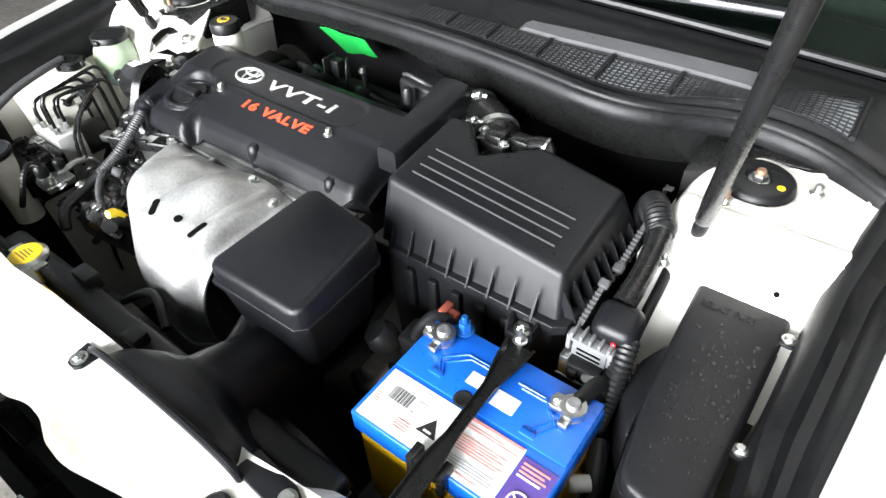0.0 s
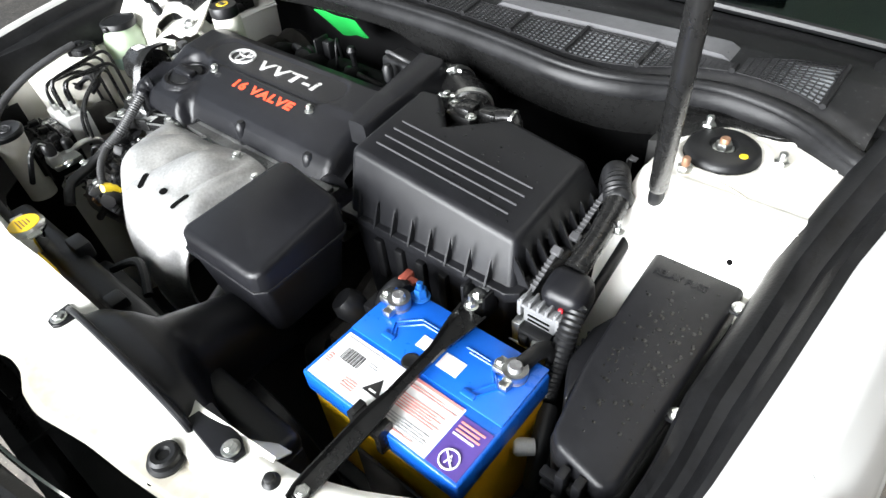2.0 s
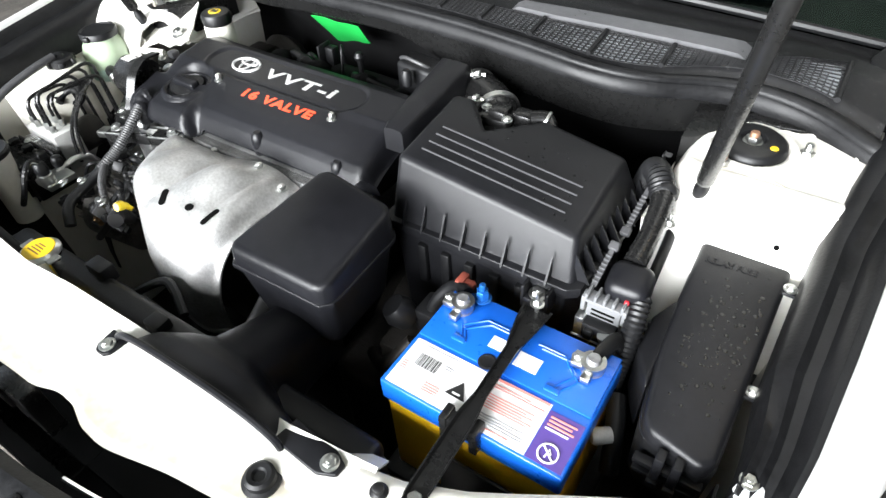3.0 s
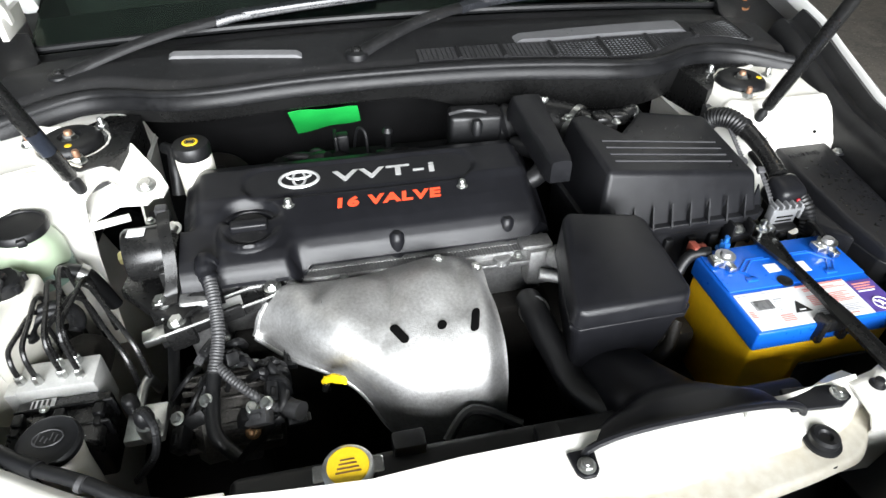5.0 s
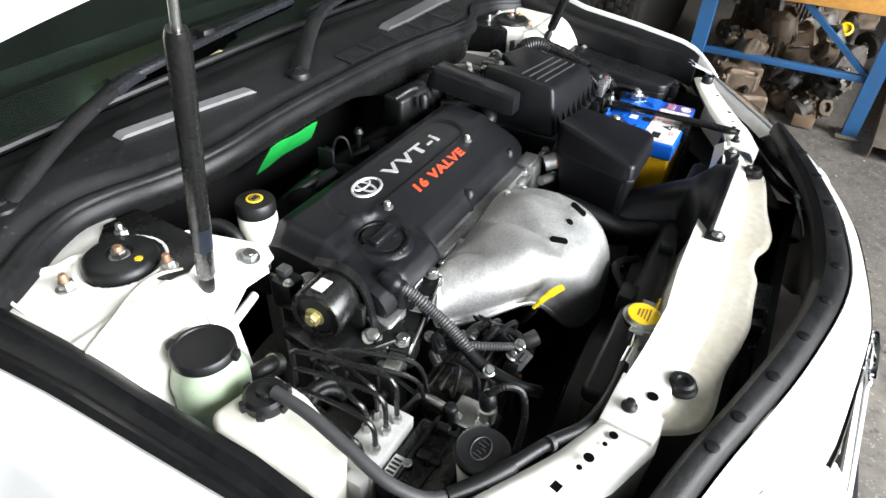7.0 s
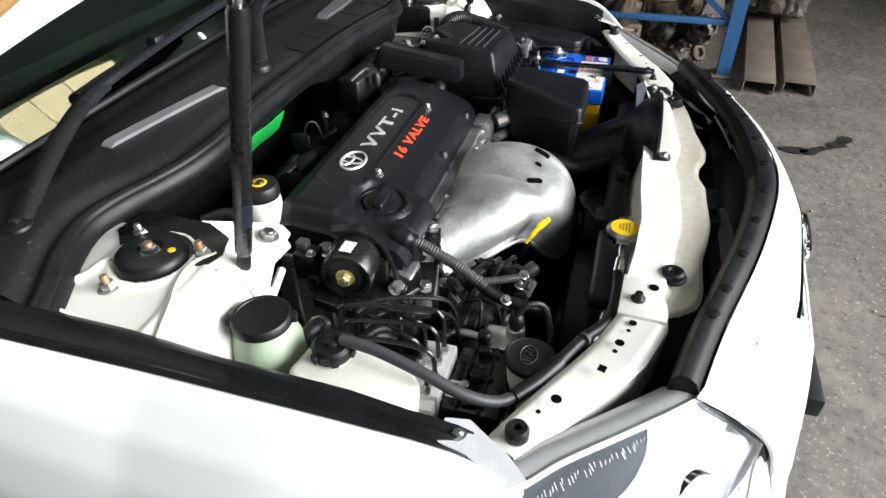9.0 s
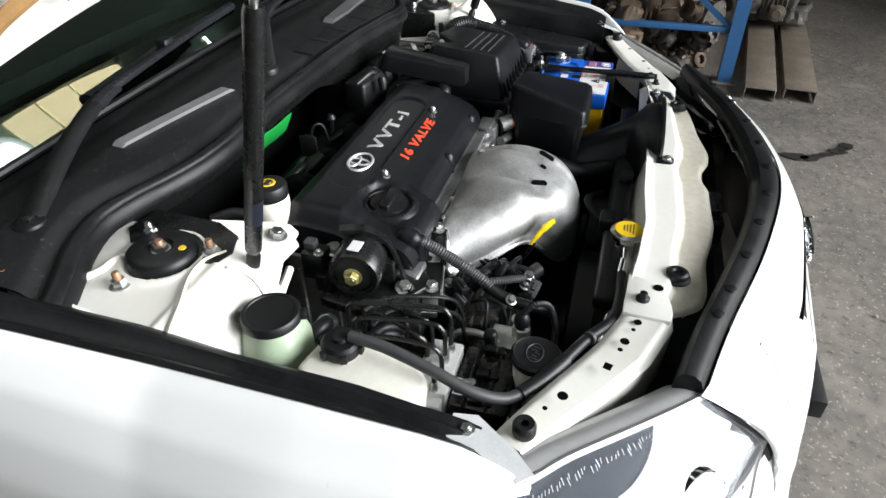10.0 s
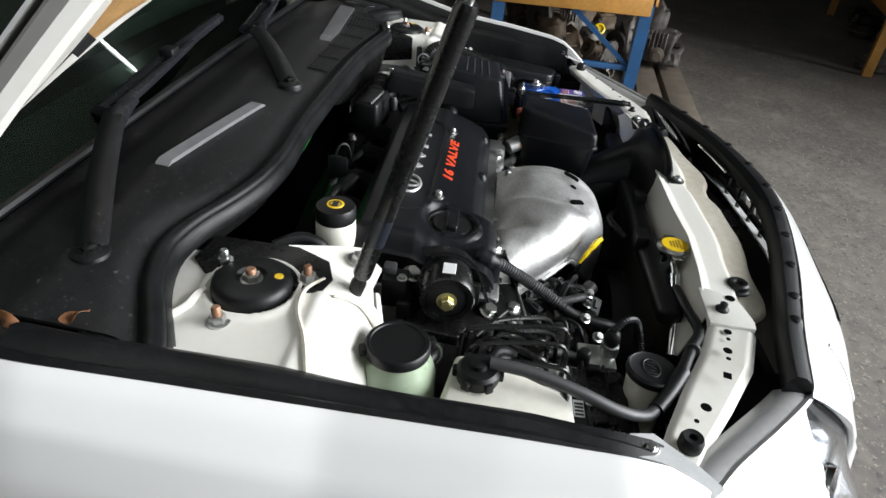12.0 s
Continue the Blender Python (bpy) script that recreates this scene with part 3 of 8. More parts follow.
# vent fields: an open grid of bars over a pale screen
for x0, x1 in ((-0.02, 0.052), (0.060, 0.135), (0.143, 0.232), (0.240, 0.335), (0.343, 0.44), (0.448, 0.552), (0.562, 0.672)):
    wide = x0 > 0.55
    ya = lambda x: seal_y(x) + 0.020
    yb = lambda x: 0.098 + 0.10 * max(0, x - 0.25) if not wide else 0.150 + 0.55 * (x - 0.562)
    bars = []
    nx, ny = max(5, round((x1 - x0) / 0.0088)), 9 if not wide else 11
    for i in range(nx + 1):
        x = x0 + (x1 - x0) * i / nx
        bars.append(tube([(x, ya(x), cowl_z(x, ya(x)) + 0.0022), (x, yb(x), cowl_z(x, yb(x)) + 0.0022)], 0.0014, 4, 1))
    for j in range(ny + 1):
        w = j / ny
        bars.append(tube([(x, ya(x) + (yb(x) - ya(x)) * w, cowl_z(x, ya(x) + (yb(x) - ya(x)) * w) + 0.0024) for x in [x0 + (x1 - x0) * i / 4 for i in range(5)]], 0.0013, 4, 1))
    part("vent_screen", cowl_patch(x0 + 0.002, x1 - 0.002, lambda x: ya(x) + 0.003, lambda x: yb(x) - 0.002, 0.0006, 0.001), SCREEN, cowl, "pale dusty vent screen")
    part("vent_grid", join(*bars), COWLM, cowl, "black vent grid", 0)
    xd = x1 + 0.004
    part("vent_divider", tube([(xd, ya(xd), cowl_z(xd, ya(xd)) + 0.003), (xd, yb(x1), cowl_z(xd, yb(x1)) + 0.003)], 0.0045, 6, 1), COWLM, cowl)
seal_line = [(-0.765 + 1.53 * i / 90) for i in range(91)]
seal_pts = [(x, seal_y(x), seal_z(x) + 0.008) for x in seal_line]
seal_pts = [(-0.775, -0.01, 0.868)] + seal_pts + [(0.775, -0.01, 0.868)]
cw = thing("cowl_weatherstrip", (0, 0.04, 0.91), "thick black rubber weatherstrip along the cowl edge", "weatherstrip")
part("bulb", tube(seal_pts, [0.0085 + 0.005 * ease(0.48, 0.70, abs(x)) for x, y, z in seal_pts], 10, 1), SEAL, cw)
part("carrier_lip", loft([[(x - math.copysign(0.006 * ease(0.55, 0.74, abs(x)), x), y - 0.008 - 0.003 * ease(0.48, 0.70, abs(x)) + 0.0062 * math.cos(2 * math.pi * k / 12) + 0.004 * math.sin(2 * math.pi * k / 12), z - 0.012 + (0.0125 + 0.004 * ease(0.48, 0.70, abs(x))) * math.sin(2 * math.pi * k / 12)) for k in range(12)] for x, y, z in seal_pts]), SEAL, cw, "broad lower lip")
# bulkhead below the cowl
bulk = sheet(lambda u, v: (-0.74 + 1.48 * u, seal_y(-0.74 + 1.48 * u) + 0.060 + 0.09 * ease(0.0, 0.25, v) + 0.006 * math.sin(u * 40) * v, seal_z(-0.74 + 1.48 * u) - 0.012 - 0.60 * v), 80, 24, 0.006)
part("bulkhead", bulk, FOAM, car, "dark felt-covered bulkhead")
part("cowl_flange", sheet(lambda u, v: (-0.70 + 1.40 * u, seal_y(-0.70 + 1.40 * u) - 0.004 + 0.022 * v + 0.045 * ease(0.85, 1.0, v), seal_z(-0.70 + 1.40 * u) - 0.012 - (0.042 + 0.043 * ease(-0.05, 0.12, -0.70 + 1.40 * u)) * v), 80, 18, 0.003), SEALER, car, "smooth black front wall of the cowl")

# windscreen, dashboard, roof edge


def screen_pt(u, v):
    x = -0.74 + 1.48 * u
    y0 = mix(GLASS_Y, x)
    z0 = cowl_z(x, y0) + 0.005
    return (x * (1 - 0.18 * v), y0 + 0.86 * v, z0 + 0.438 * v)


part("frit_band", sheet(lambda u, v: tuple(Vector(screen_pt(u, 0.10 * v)) + Vector((0, 0.004, -0.010))), 40, 4, 0.002), FRIT, car, "black border band under the windscreen glass")
part("windscreen", sheet(screen_pt, 40, 16, 0.005), WINDSCREEN, car, "green tinted windscreen")
part("screen_base", tube([(x, mix(GLASS_Y, x) + 0.004, cowl_z(x, mix(GLASS_Y, x)) + 0.010) for x in [-0.72 + 1.44 * i / 40 for i in range(41)]], 0.007, 8, 1), RUBBER, car, "black windscreen edge seal")
part("dashboard", sheet(lambda u, v: (-0.70 + 1.40 * u, 0.50 + 0.55 * v, 0.94 + 0.02 * math.sin(3 * u) - 0.06 * v), 10, 6, 0.03), DASH, car, "dark dashboard top")
part("roof", sheet(lambda u, v: ((-0.60 + 1.20 * u) * (1 - 0.05 * v), 1.13 + 1.35 * v, 1.395 + 0.05 * math.sin(math.pi * u) + 0.05 * math.sin(math.pi * (0.25 + 0.6 * v)) - 0.03), 16, 16, 0.004), PAINT, car, "white roof")
part("rear_window", sheet(lambda u, v: ((-0.57 + 1.14 * u) * (1 + 0.12 * v), 2.485 + 0.62 * v, 1.40 + 0.03 * math.sin(math.pi * u) - 0.38 * v), 12, 8, 0.005), WINDSCREEN, car, "tinted rear window")
part("boot_lid", sheet(lambda u, v: (-0.70 + 1.40 * u, 3.11 + 0.55 * v, 1.02 - 0.03 * v + 0.03 * math.sin(math.pi * u)), 12, 8, 0.004), PAINT, car, "white boot lid")
part("tail_panel", sheet(lambda u, v: (-0.80 + 1.60 * u, 3.66 + 0.12 * math.sin(math.pi * (0.1 + 0.8 * v)) - 0.10 * (2 * u - 1) ** 2, 1.0 - 0.72 * v), 16, 10, 0.004), PAINT, car, "white tail panel and rear bumper")
for s in (-1, 1):
    part("rear_side", sheet(lambda u, v: (s * (0.85 + 0.055 * math.sin(math.pi * min(v * 0.9 + 0.1, 1)) - 0.10 * ease(0.6, 1.0, u)), 1.71 + 1.95 * u, 1.03 - (0.72 - max(0, 0.36 ** 2 - (1.71 + 1.95 * u - 2.75) ** 2) ** 0.5 * 0.95) * v), 40, 14, 0.004), PAINT, car, "white rear door and rear wing")
    part("side_window", sheet(lambda u, v: (s * (0.84 - 0.22 * v), 0.72 + 2.2 * u + (0.45 - 0.95 * u) * v, 1.03 + 0.36 * v), 12, 6, 0.004), WINDSCREEN, car, "tinted side window")
    rw = part("rear_wheel", lathe([(0.21, -0.09), (0.215, -0.10), (0.19, -0.07), (0.06, -0.05), (0.05, 0.06), (0.2, 0.09)], (s * 0.79, 2.75, 0.315), 40, (s, 0, 0)), RIM, car, "alloy road wheel")
    part("tyre", lathe([(0.215, -0.10), (0.27, -0.108), (0.305, -0.095), (0.316, -0.05), (0.316, 0.05), (0.305, 0.09), (0.27, 0.10), (0.21, 0.09)], (s * 0.79, 2.75, 0.315), 48, (s, 0, 0)), TYRE, rw, "black road tyre")
part("cabin_lining", join(box(-0.80, 0.80, 1.7, 1.74, 0.3, 1.45, 0), box(-0.80, 0.80, 1.15, 1.75, 1.42, 1.46, 0.01), box(-0.83, -0.80, 0.6, 1.75, 0.3, 1.2, 0), box(0.80, 0.83, 0.6, 1.75, 0.3, 1.2, 0), box(-0.80, 0.80, 0.5, 1.75, 0.28, 0.3, 0)), DASH, car, "dark cabin lining", 0)
for s in (-1, 1):
    part("windscreen_pillar", tube([(s * 0.79, 0.50, 0.94), (s * 0.70, 0.95, 1.24), (s * 0.60, 1.32, 1.44)], 0.035, 10), PAINT, car)
    part("door_skin", sheet(lambda u, v: (s * (0.85 + 0.055 * math.sin(math.pi * min(v * 0.9 + 0.1, 1))), 0.605 + 1.1 * u, 1.03 - 0.72 * v), 10, 14, 0.004), PAINT, car, "white front door")

# bonnet, raised on its hinges
HY, HZ, HA = 0.262, 1.095, radians(38)


def hood_pt(u, v, off=0.0):
    x = -0.745 + 1.49 * u
    s = 1.03 * v
    crown = 0.05 * math.sin(math.pi * v * 0.9) + off
    s -= 0.10 * (abs(x) / 0.745) ** 4 * v
    return (x * (1 - 0.06 * v), HY - s * math.cos(HA) + crown * math.sin(HA), HZ - 0.165 * x * x * (1 - 0.4 * v) + s * math.sin(HA) + crown * math.cos(HA))


hood = thing("bonnet", (0, HY, HZ), "white bonnet raised on gas struts, seen from below", "bonnet")
part("outer_skin", sheet(lambda u, v: hood_pt(u, 0.09 + 0.91 * v), 24, 24, 0.003), PAINT, hood)
part("inner_frame", sheet(lambda u, v: hood_pt(0.012 + 0.976 * u, 0.105 + 0.875 * v, -0.022 - 0.012 * math.cos(u * 25) * math.sin(v * 9)), 40, 40, 0.003), BAY, hood, "cream pressed inner bonnet frame")
part("insulation_pad", sheet(lambda u, v: hood_pt(0.15 + 0.70 * u, 0.20 + 0.68 * v, -0.040 - 0.006 * math.cos(u * 25) * math.sin(v * 9)), 30, 30, 0.006), FOAM, hood, "dark felt insulation pad")
for s in (-1, 1):
    part("edge_flange", tube([hood_pt(0.5 + s * 0.492, 0.12 + 0.88 * v / 10, -0.018) for v in range(11)], 0.014, 8), BAY, hood)
    part("hinge_arm", join(box(s * 0.755 - 0.006, s * 0.755 + 0.006, 0.29, 0.40, 0.935, 0.975, 0.002, 2, None), tube([(s * 0.755, 0.33, 0.96), (s * 0.745, 0.30, 1.00), (s * 0.735, 0.25, 1.04)], 0.012, 8)), BAY, hood, "cream bonnet hinge")
hose = thing("washer_hose", (-0.68, 0.1, 1.05), "black washer hose bound with tan tape under the bonnet", "hose")
part("hose", tube([(-0.712, 0.190, 1.060), (-0.690, 0.172, 1.085), (-0.650, 0.150, 1.118), (-0.617, 0.125, 1.148)], 0.006, 8), RUBBER, hose)
part("sleeve", tube([(-0.630, 0.133, 1.136), (-0.617, 0.120, 1.150)], 0.010, 8), RUBBER, hose)
part("tape_wrap", tube([(-0.618, 0.122, 1.149), (-0.612, 0.095, 1.170), (-0.600, 0.062, 1.192), (-0.580, 0.030, 1.215)], 0.0085, 8), mat("tan_cloth_tape", (0.42, 0.24, 0.09), 0.7, var=0.3, scale=60), hose, "tan cloth tape")

# gas struts
for s in (-1, 1):
    a = Vector((s * 0.568, -0.115, 0.853))
    d = Vector((s * 0.110, -0.283, 0.953)).normalized()
    gs = thing("gas_strut", a, "black gas strut holding the bonnet up", "gas strut", "bonnet gas struts")
    part("body", lathe([(0.010, 0.03), (0.0112, 0.034), (0.0112, 0.365), (0.009, 0.373)], a, 20, d), SEALER, gs)
    part("lower_socket", lathe([(0.004, -0.006), (0.009, -0.002), (0.0095, 0.018), (0.006, 0.024), (0.006, 0.032)], a, 16, d), DULL, gs)
    part("rod", lathe([(0.0045, 0.37), (0.0045, 0.60)], a, 14, d), STEEL, gs)
    part("upper_socket", lathe([(0.008, 0.595), (0.009, 0.62), (0.006, 0.63)], a, 14, d), DULL, gs)
    if s < 0:
        part("marking_band", lathe([(0.0116, 0.085), (0.0116, 0.125)], a, 20, d), mat("dark_blue_sticker", (0.014, 0.018, 0.028), 0.4, var=0.6, scale=150), gs, "small dark printed sticker")

# radiator support


def support_outline():
    front = [(-0.405, -0.655), (-0.375, -0.714), (-0.334, -0.724), (-0.292, -0.723), (-0.251, -0.724), (-0.197, -0.735), (-0.144, -0.741), (-0.08, -0.737), (-0.019, -0.736), (0.004, -0.724), (0.052, -0.726), (0.069, -0.738), (0.121, -0.742), (0.209, -0.722), (0.281, -0.713), (0.356, -0.700), (0.405, -0.655)]
    back = [(0.41, -0.605), (0.30, -0.618), (0.10, -0.617), (-0.10, -0.619), (-0.20, -0.625), (-0.30, -0.618), (-0.41, -0.605)]
    return front, back


front, back = support_outline()


def sup_fn(u, v):
    x = -0.41 + 0.82 * u
    yf = sum(mix(front, x + d) for d in (-0.014, -0.007, 0, 0.007, 0.014)) / 5
    yb = mix(back[::-1], x)
    y = yb + (yf - yb) * v
    z = 0.7715 - 0.015 * ease(0.46, 0.60, v) - 0.004 * v + 0.004 * ease(0.15, 0.0, v) - 0.006 * ease(0.93, 1.0, v)
    return (x, y, z - 0.004 * ease(0.30, 0.41, abs(x)))


part("radiator_support", join(sheet(lambda u, v: sup_fn(u, 0.53 * v), 120, 22, 0.0025), sheet(lambda u, v: (-0.41 + 0.82 * u, mix(back[::-1], -0.41 + 0.82 * u) - 0.004 + 0.02 * v, 0.773 - (0.012 + 0.078 * ease(0.40, 0.30, -0.41 + 0.82 * u)) * v), 40, 4, 0.002)), BAY, car, "cream painted radiator support with punched holes")
# front half darker: stained paint, with some of its shade in the colour
part("support_front_lip", join(sheet(lambda u, v: sup_fn(u, 0.53 + 0.47 * v), 120, 20, 0.0025), sheet(lambda u, v: (-0.36 + 0.72 * u, sum(mix(front, -0.36 + 0.72 * u + d) for d in (-0.014, -0.007, 0, 0.007, 0.014)) / 5 + 0.004 + 0.02 * v, 0.746 - 0.03 * v), 60, 4, 0.002)), BAYOLD, car, "stained and shade-toned cream front lip of the radiator support")
for s in (-1, 1):
    arm_b = [(0.395, -0.612), (0.44, -0.603), (0.50, -0.578), (0.58, -0.535), (0.655, -0.498), (0.70, -0.478)]
    arm_f = [(0.385, -0.672), (0.44, -0.674), (0.515, -0.646), (0.60, -0.592), (0.675, -0.541), (0.715, -0.520)]

    def arm_fn(u, v):
        i = u * 5
        a, b = min(int(i), 4), i - min(int(i), 4)
        p = [arm_b[a][k] + (arm_b[a + 1][k] - arm_b[a][k]) * b for k in (0, 1)]
        q = [arm_f[a][k] + (arm_f[a + 1][k] - arm_f[a][k]) * b for k in (0, 1)]
        x, y = p[0] + (q[0] - p[0]) * v, p[1] + (q[1] - p[1]) * v
        return (s * x, y, 0.7705 + 0.020 * ease(0.4, 1.0, u) - 0.012 * ease(0.80, 1.0, v) - 0.004 * ease(0.12, 0, v))
    part("support_arm", join(sheet(arm_fn, 40, 16, 0.003), sheet(lambda u, v: tuple(Vector(arm_fn(u, 1.0)) + Vector((-s * 0.008 * v, 0.004 * v, -0.10 * v))), 40, 4, 0.002), sheet(lambda u, v: tuple(Vector(arm_fn(u, 0.0)) + Vector((s * 0.006 * v, -0.008 * v, -0.018 * v))), 40, 4, 0.002)), BAY, car, "cream support arm towards the headlight")
    part("rubber_stop", lathe([(0.021, 0.0), (0.021, 0.003), (0.017, 0.005), (0.0165, 0.012), (0.013, 0.0145), (0.008, 0.0135), (0.006, 0.010)], (0.312 if s > 0 else -0.326, -0.677, 0.763), 28), RUBBER, car, "round black rubber bonnet stop")
    part("bonnet_buffer", lathe([(0.012, 0.0), (0.0135, 0.003), (0.0135, 0.014), (0.011, 0.019), (0.005, 0.018), (0.004, 0.012)], (s * 0.686, -0.511, 0.789), 28), RUBBER, car, "black rubber bonnet buffer")


def sup_z(x, y):
    yf = sum(mix(front, x + d) for d in (-0.014, -0.007, 0, 0.007, 0.014)) / 5
    yb = mix(back[::-1], x)
    return sup_fn((x + 0.41) / 0.82, (yb - y) / (yb - yf))[2]


# black discs with a rolled lip stand in for the shade in punched holes
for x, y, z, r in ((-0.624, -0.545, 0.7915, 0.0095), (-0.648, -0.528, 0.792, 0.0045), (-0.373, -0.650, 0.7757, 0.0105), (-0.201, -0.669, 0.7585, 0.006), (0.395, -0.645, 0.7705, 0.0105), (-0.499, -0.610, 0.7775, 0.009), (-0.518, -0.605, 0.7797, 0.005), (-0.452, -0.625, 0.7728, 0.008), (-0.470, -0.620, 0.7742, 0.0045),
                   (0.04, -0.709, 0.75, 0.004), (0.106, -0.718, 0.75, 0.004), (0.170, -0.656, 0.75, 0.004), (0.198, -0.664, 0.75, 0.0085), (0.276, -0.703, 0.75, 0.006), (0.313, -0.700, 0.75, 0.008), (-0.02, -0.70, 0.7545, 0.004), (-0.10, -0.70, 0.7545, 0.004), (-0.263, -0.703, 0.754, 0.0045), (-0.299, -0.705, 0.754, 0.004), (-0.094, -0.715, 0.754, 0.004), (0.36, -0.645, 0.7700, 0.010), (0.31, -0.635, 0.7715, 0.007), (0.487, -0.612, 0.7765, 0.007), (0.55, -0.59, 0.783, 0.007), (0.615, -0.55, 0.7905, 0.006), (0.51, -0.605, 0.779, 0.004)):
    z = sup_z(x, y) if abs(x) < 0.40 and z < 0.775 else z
    part("punched_hole", lathe([(r * 0.70, 0.0004), (r * 0.66, 0.0009)], (x, y, z), 20), HOLE, car, "black disc for a punched hole", 0)
part("square_hole", box(-0.005, 0.005, -0.005, 0.005, -0.001, 0.0006, 0, 1, Matrix.Translation((-0.555, -0.592, 0.7838)) @ pose(0, 0, 0, 0, 0, 75)), HOLE, car, "black square for a punched hole", 0)
part("overlap_plate", prism([(-0.438, -0.603), (-0.440, -0.640), (-0.441, -0.668), (-0.425, -0.671), (-0.405, -0.668), (-0.387, -0.664), (-0.370, -0.657), (-0.362, -0.646), (-0.352, -0.620), (-0.352, -0.607)], 0.768, 0.7755, 0.0012), BAY, car, "overlapping plate end on the radiator support")
for x, y, z in ((-0.404, -0.629, 0.7755), (0.426, -0.625, 0.771)):
    part("panel_clip", lathe([(0.010, 0), (0.010, 0.003), (0.006, 0.006), (0.0055, 0.012), (0.004, 0.013)], (x, y, z), 16), DULL, car, "black panel clip")
part("yellow_sticker", box(-0.19, -0.13, -0.612, -0.609, 0.70, 0.735, 0.0005, 1), YCAP, car, "yellow warning sticker", 0)

# front end seal and bumper


xs = [-0.545 + 1.09 * i / 70 for i in range(71)]


SEAL_OUT = [(-0.62, -0.690), (-0.56, -0.706), (-0.43, -0.741), (-0.349, -0.769), (-0.235, -0.807), (-0.084, -0.845), (0.0, -0.860), (0.08, -0.864), (0.185, -0.849), (0.249, -0.838), (0.349, -0.806), (0.41, -0.785), (0.487, -0.752), (0.56, -0.712), (0.62, -0.68)]
SEAL_IN = [(-0.62, -0.655), (-0.56, -0.669), (-0.46, -0.691), (-0.36, -0.724), (-0.20, -0.772), (-0.06, -0.803), (0.035, -0.807), (0.16, -0.795), (0.203, -0.789), (0.327, -0.762), (0.41, -0.730), (0.565, -0.678), (0.62, -0.66)]


def seal_in(x):
    return sum(mix(SEAL_IN, x + d) for d in (-0.05, -0.025, 0, 0.025, 0.05)) / 5


def seal_out(x):
    return sum(mix(SEAL_OUT, x + d) for d in (-0.05, -0.025, 0, 0.025, 0.05)) / 5


nose_seal = loft([[(x, seal_in(x), 0.760), (x, seal_in(x) - 0.002, 0.778), (x, seal_in(x) * 0.75 + seal_out(x) * 0.25, 0.788), (x, seal_in(x) * 0.4 + seal_out(x) * 0.6, 0.786), (x, seal_in(x) * 0.15 + seal_out(x) * 0.85, 0.778), (x, seal_out(x), 0.762), (x, (seal_in(x) + seal_out(x)) / 2, 0.752)] for x in xs])
ns = thing("grille_seal", (0, -0.83, 0.76), "long black rubber seal along the bumper top", "seal")
part("strip", nose_seal, SEAL, ns)
for x in (-0.42, -0.36, -0.27, -0.17, -0.07, 0.03, 0.13, 0.23, 0.33, 0.42):
    part("clip", lathe([(0.008, 0), (0.0085, 0.002), (0.005, 0.004)], (x, seal_in(x) * 0.45 + seal_out(x) * 0.55, 0.7860), 14), RUBBER, ns)

HL_TOP = [(0.545, -0.712, 0.757), (0.585, -0.676, 0.764), (0.64, -0.622, 0.773), (0.70, -0.562, 0.783), (0.752, -0.516, 0.788), (0.79, -0.467, 0.803), (0.82, -0.420, 0.813), (0.85, -0.354, 0.803)]
HL_BOT = [(0.478, -0.832, 0.650), (0.530, -0.800, 0.612), (0.585, -0.765, 0.602), (0.66, -0.712, 0.600), (0.74, -0.635, 0.602), (0.81, -0.54, 0.615), (0.862, -0.44, 0.645), (0.896, -0.342, 0.69)]


def curve3(pts, t):
    p = smooth_path(pts, 8)
    i = t * (len(p) - 1)
    a = min(int(i), len(p) - 2)
    return p[a].lerp(p[a + 1], i - a)


def bumper_pt(u, v):
    """Half by half from the middle: under the seal, round the headlight, to the wheel arch."""
    s = -1 + 2 * u
    a, sg = abs(s), math.copysign(1, s)
    if a < 0.5:
        x = 0.552 * a / 0.5
        t = Vector((x, seal_out(sg * x) - 0.002, 0.764))
    elif a < 0.6:
        t = Vector((0.552, -0.706, 0.764)).lerp(Vector((0.475, -0.836, 0.647)), (a - 0.5) / 0.1)
        t.y -= 0.012 * math.sin(math.pi * (a - 0.5) / 0.1)
    else:
        t = curve3(HL_BOT, (a - 0.6) / 0.4) + Vector((0.0, -0.003, -0.004))
    xb = mix([(0, 0), (0.5, 0.46), (0.6, 0.52), (0.7, 0.66), (0.8, 0.78), (0.9, 0.865), (1, 0.905)], a)
    yb = mix([(0, -0.945), (0.25, -0.926), (0.5, -0.874), (0.6, -0.855), (0.7, -0.80), (0.8, -0.715), (0.9, -0.56), (1, -0.345)], a)
    k = ease(0, 0.45, v)
    bulge = mix([(0, 0), (0.31, 0.0), (0.35, -0.012), (0.5, -0.014), (0.65, -0.022), (0.85, -0.025), (1, 0.0)], v) * ease(0.8, 0.35, a) + mix([(0, 0), (0.45, 0.0), (0.65, -0.03), (0.85, -0.03), (1, 0.0)], v) * ease(0.35, 0.6, a) * ease(1.0, 0.75, a)
    x = t.x + (xb - t.x) * k
    y = t.y + (yb - t.y) * (1 - (1 - min(v / 0.45, 1)) ** (1.8 + 0.9 * ease(0.5, 0.3, a))) + bulge
    z = t.z - (t.z - 0.20) * v ** 1.15
    return (sg * x, y, z)


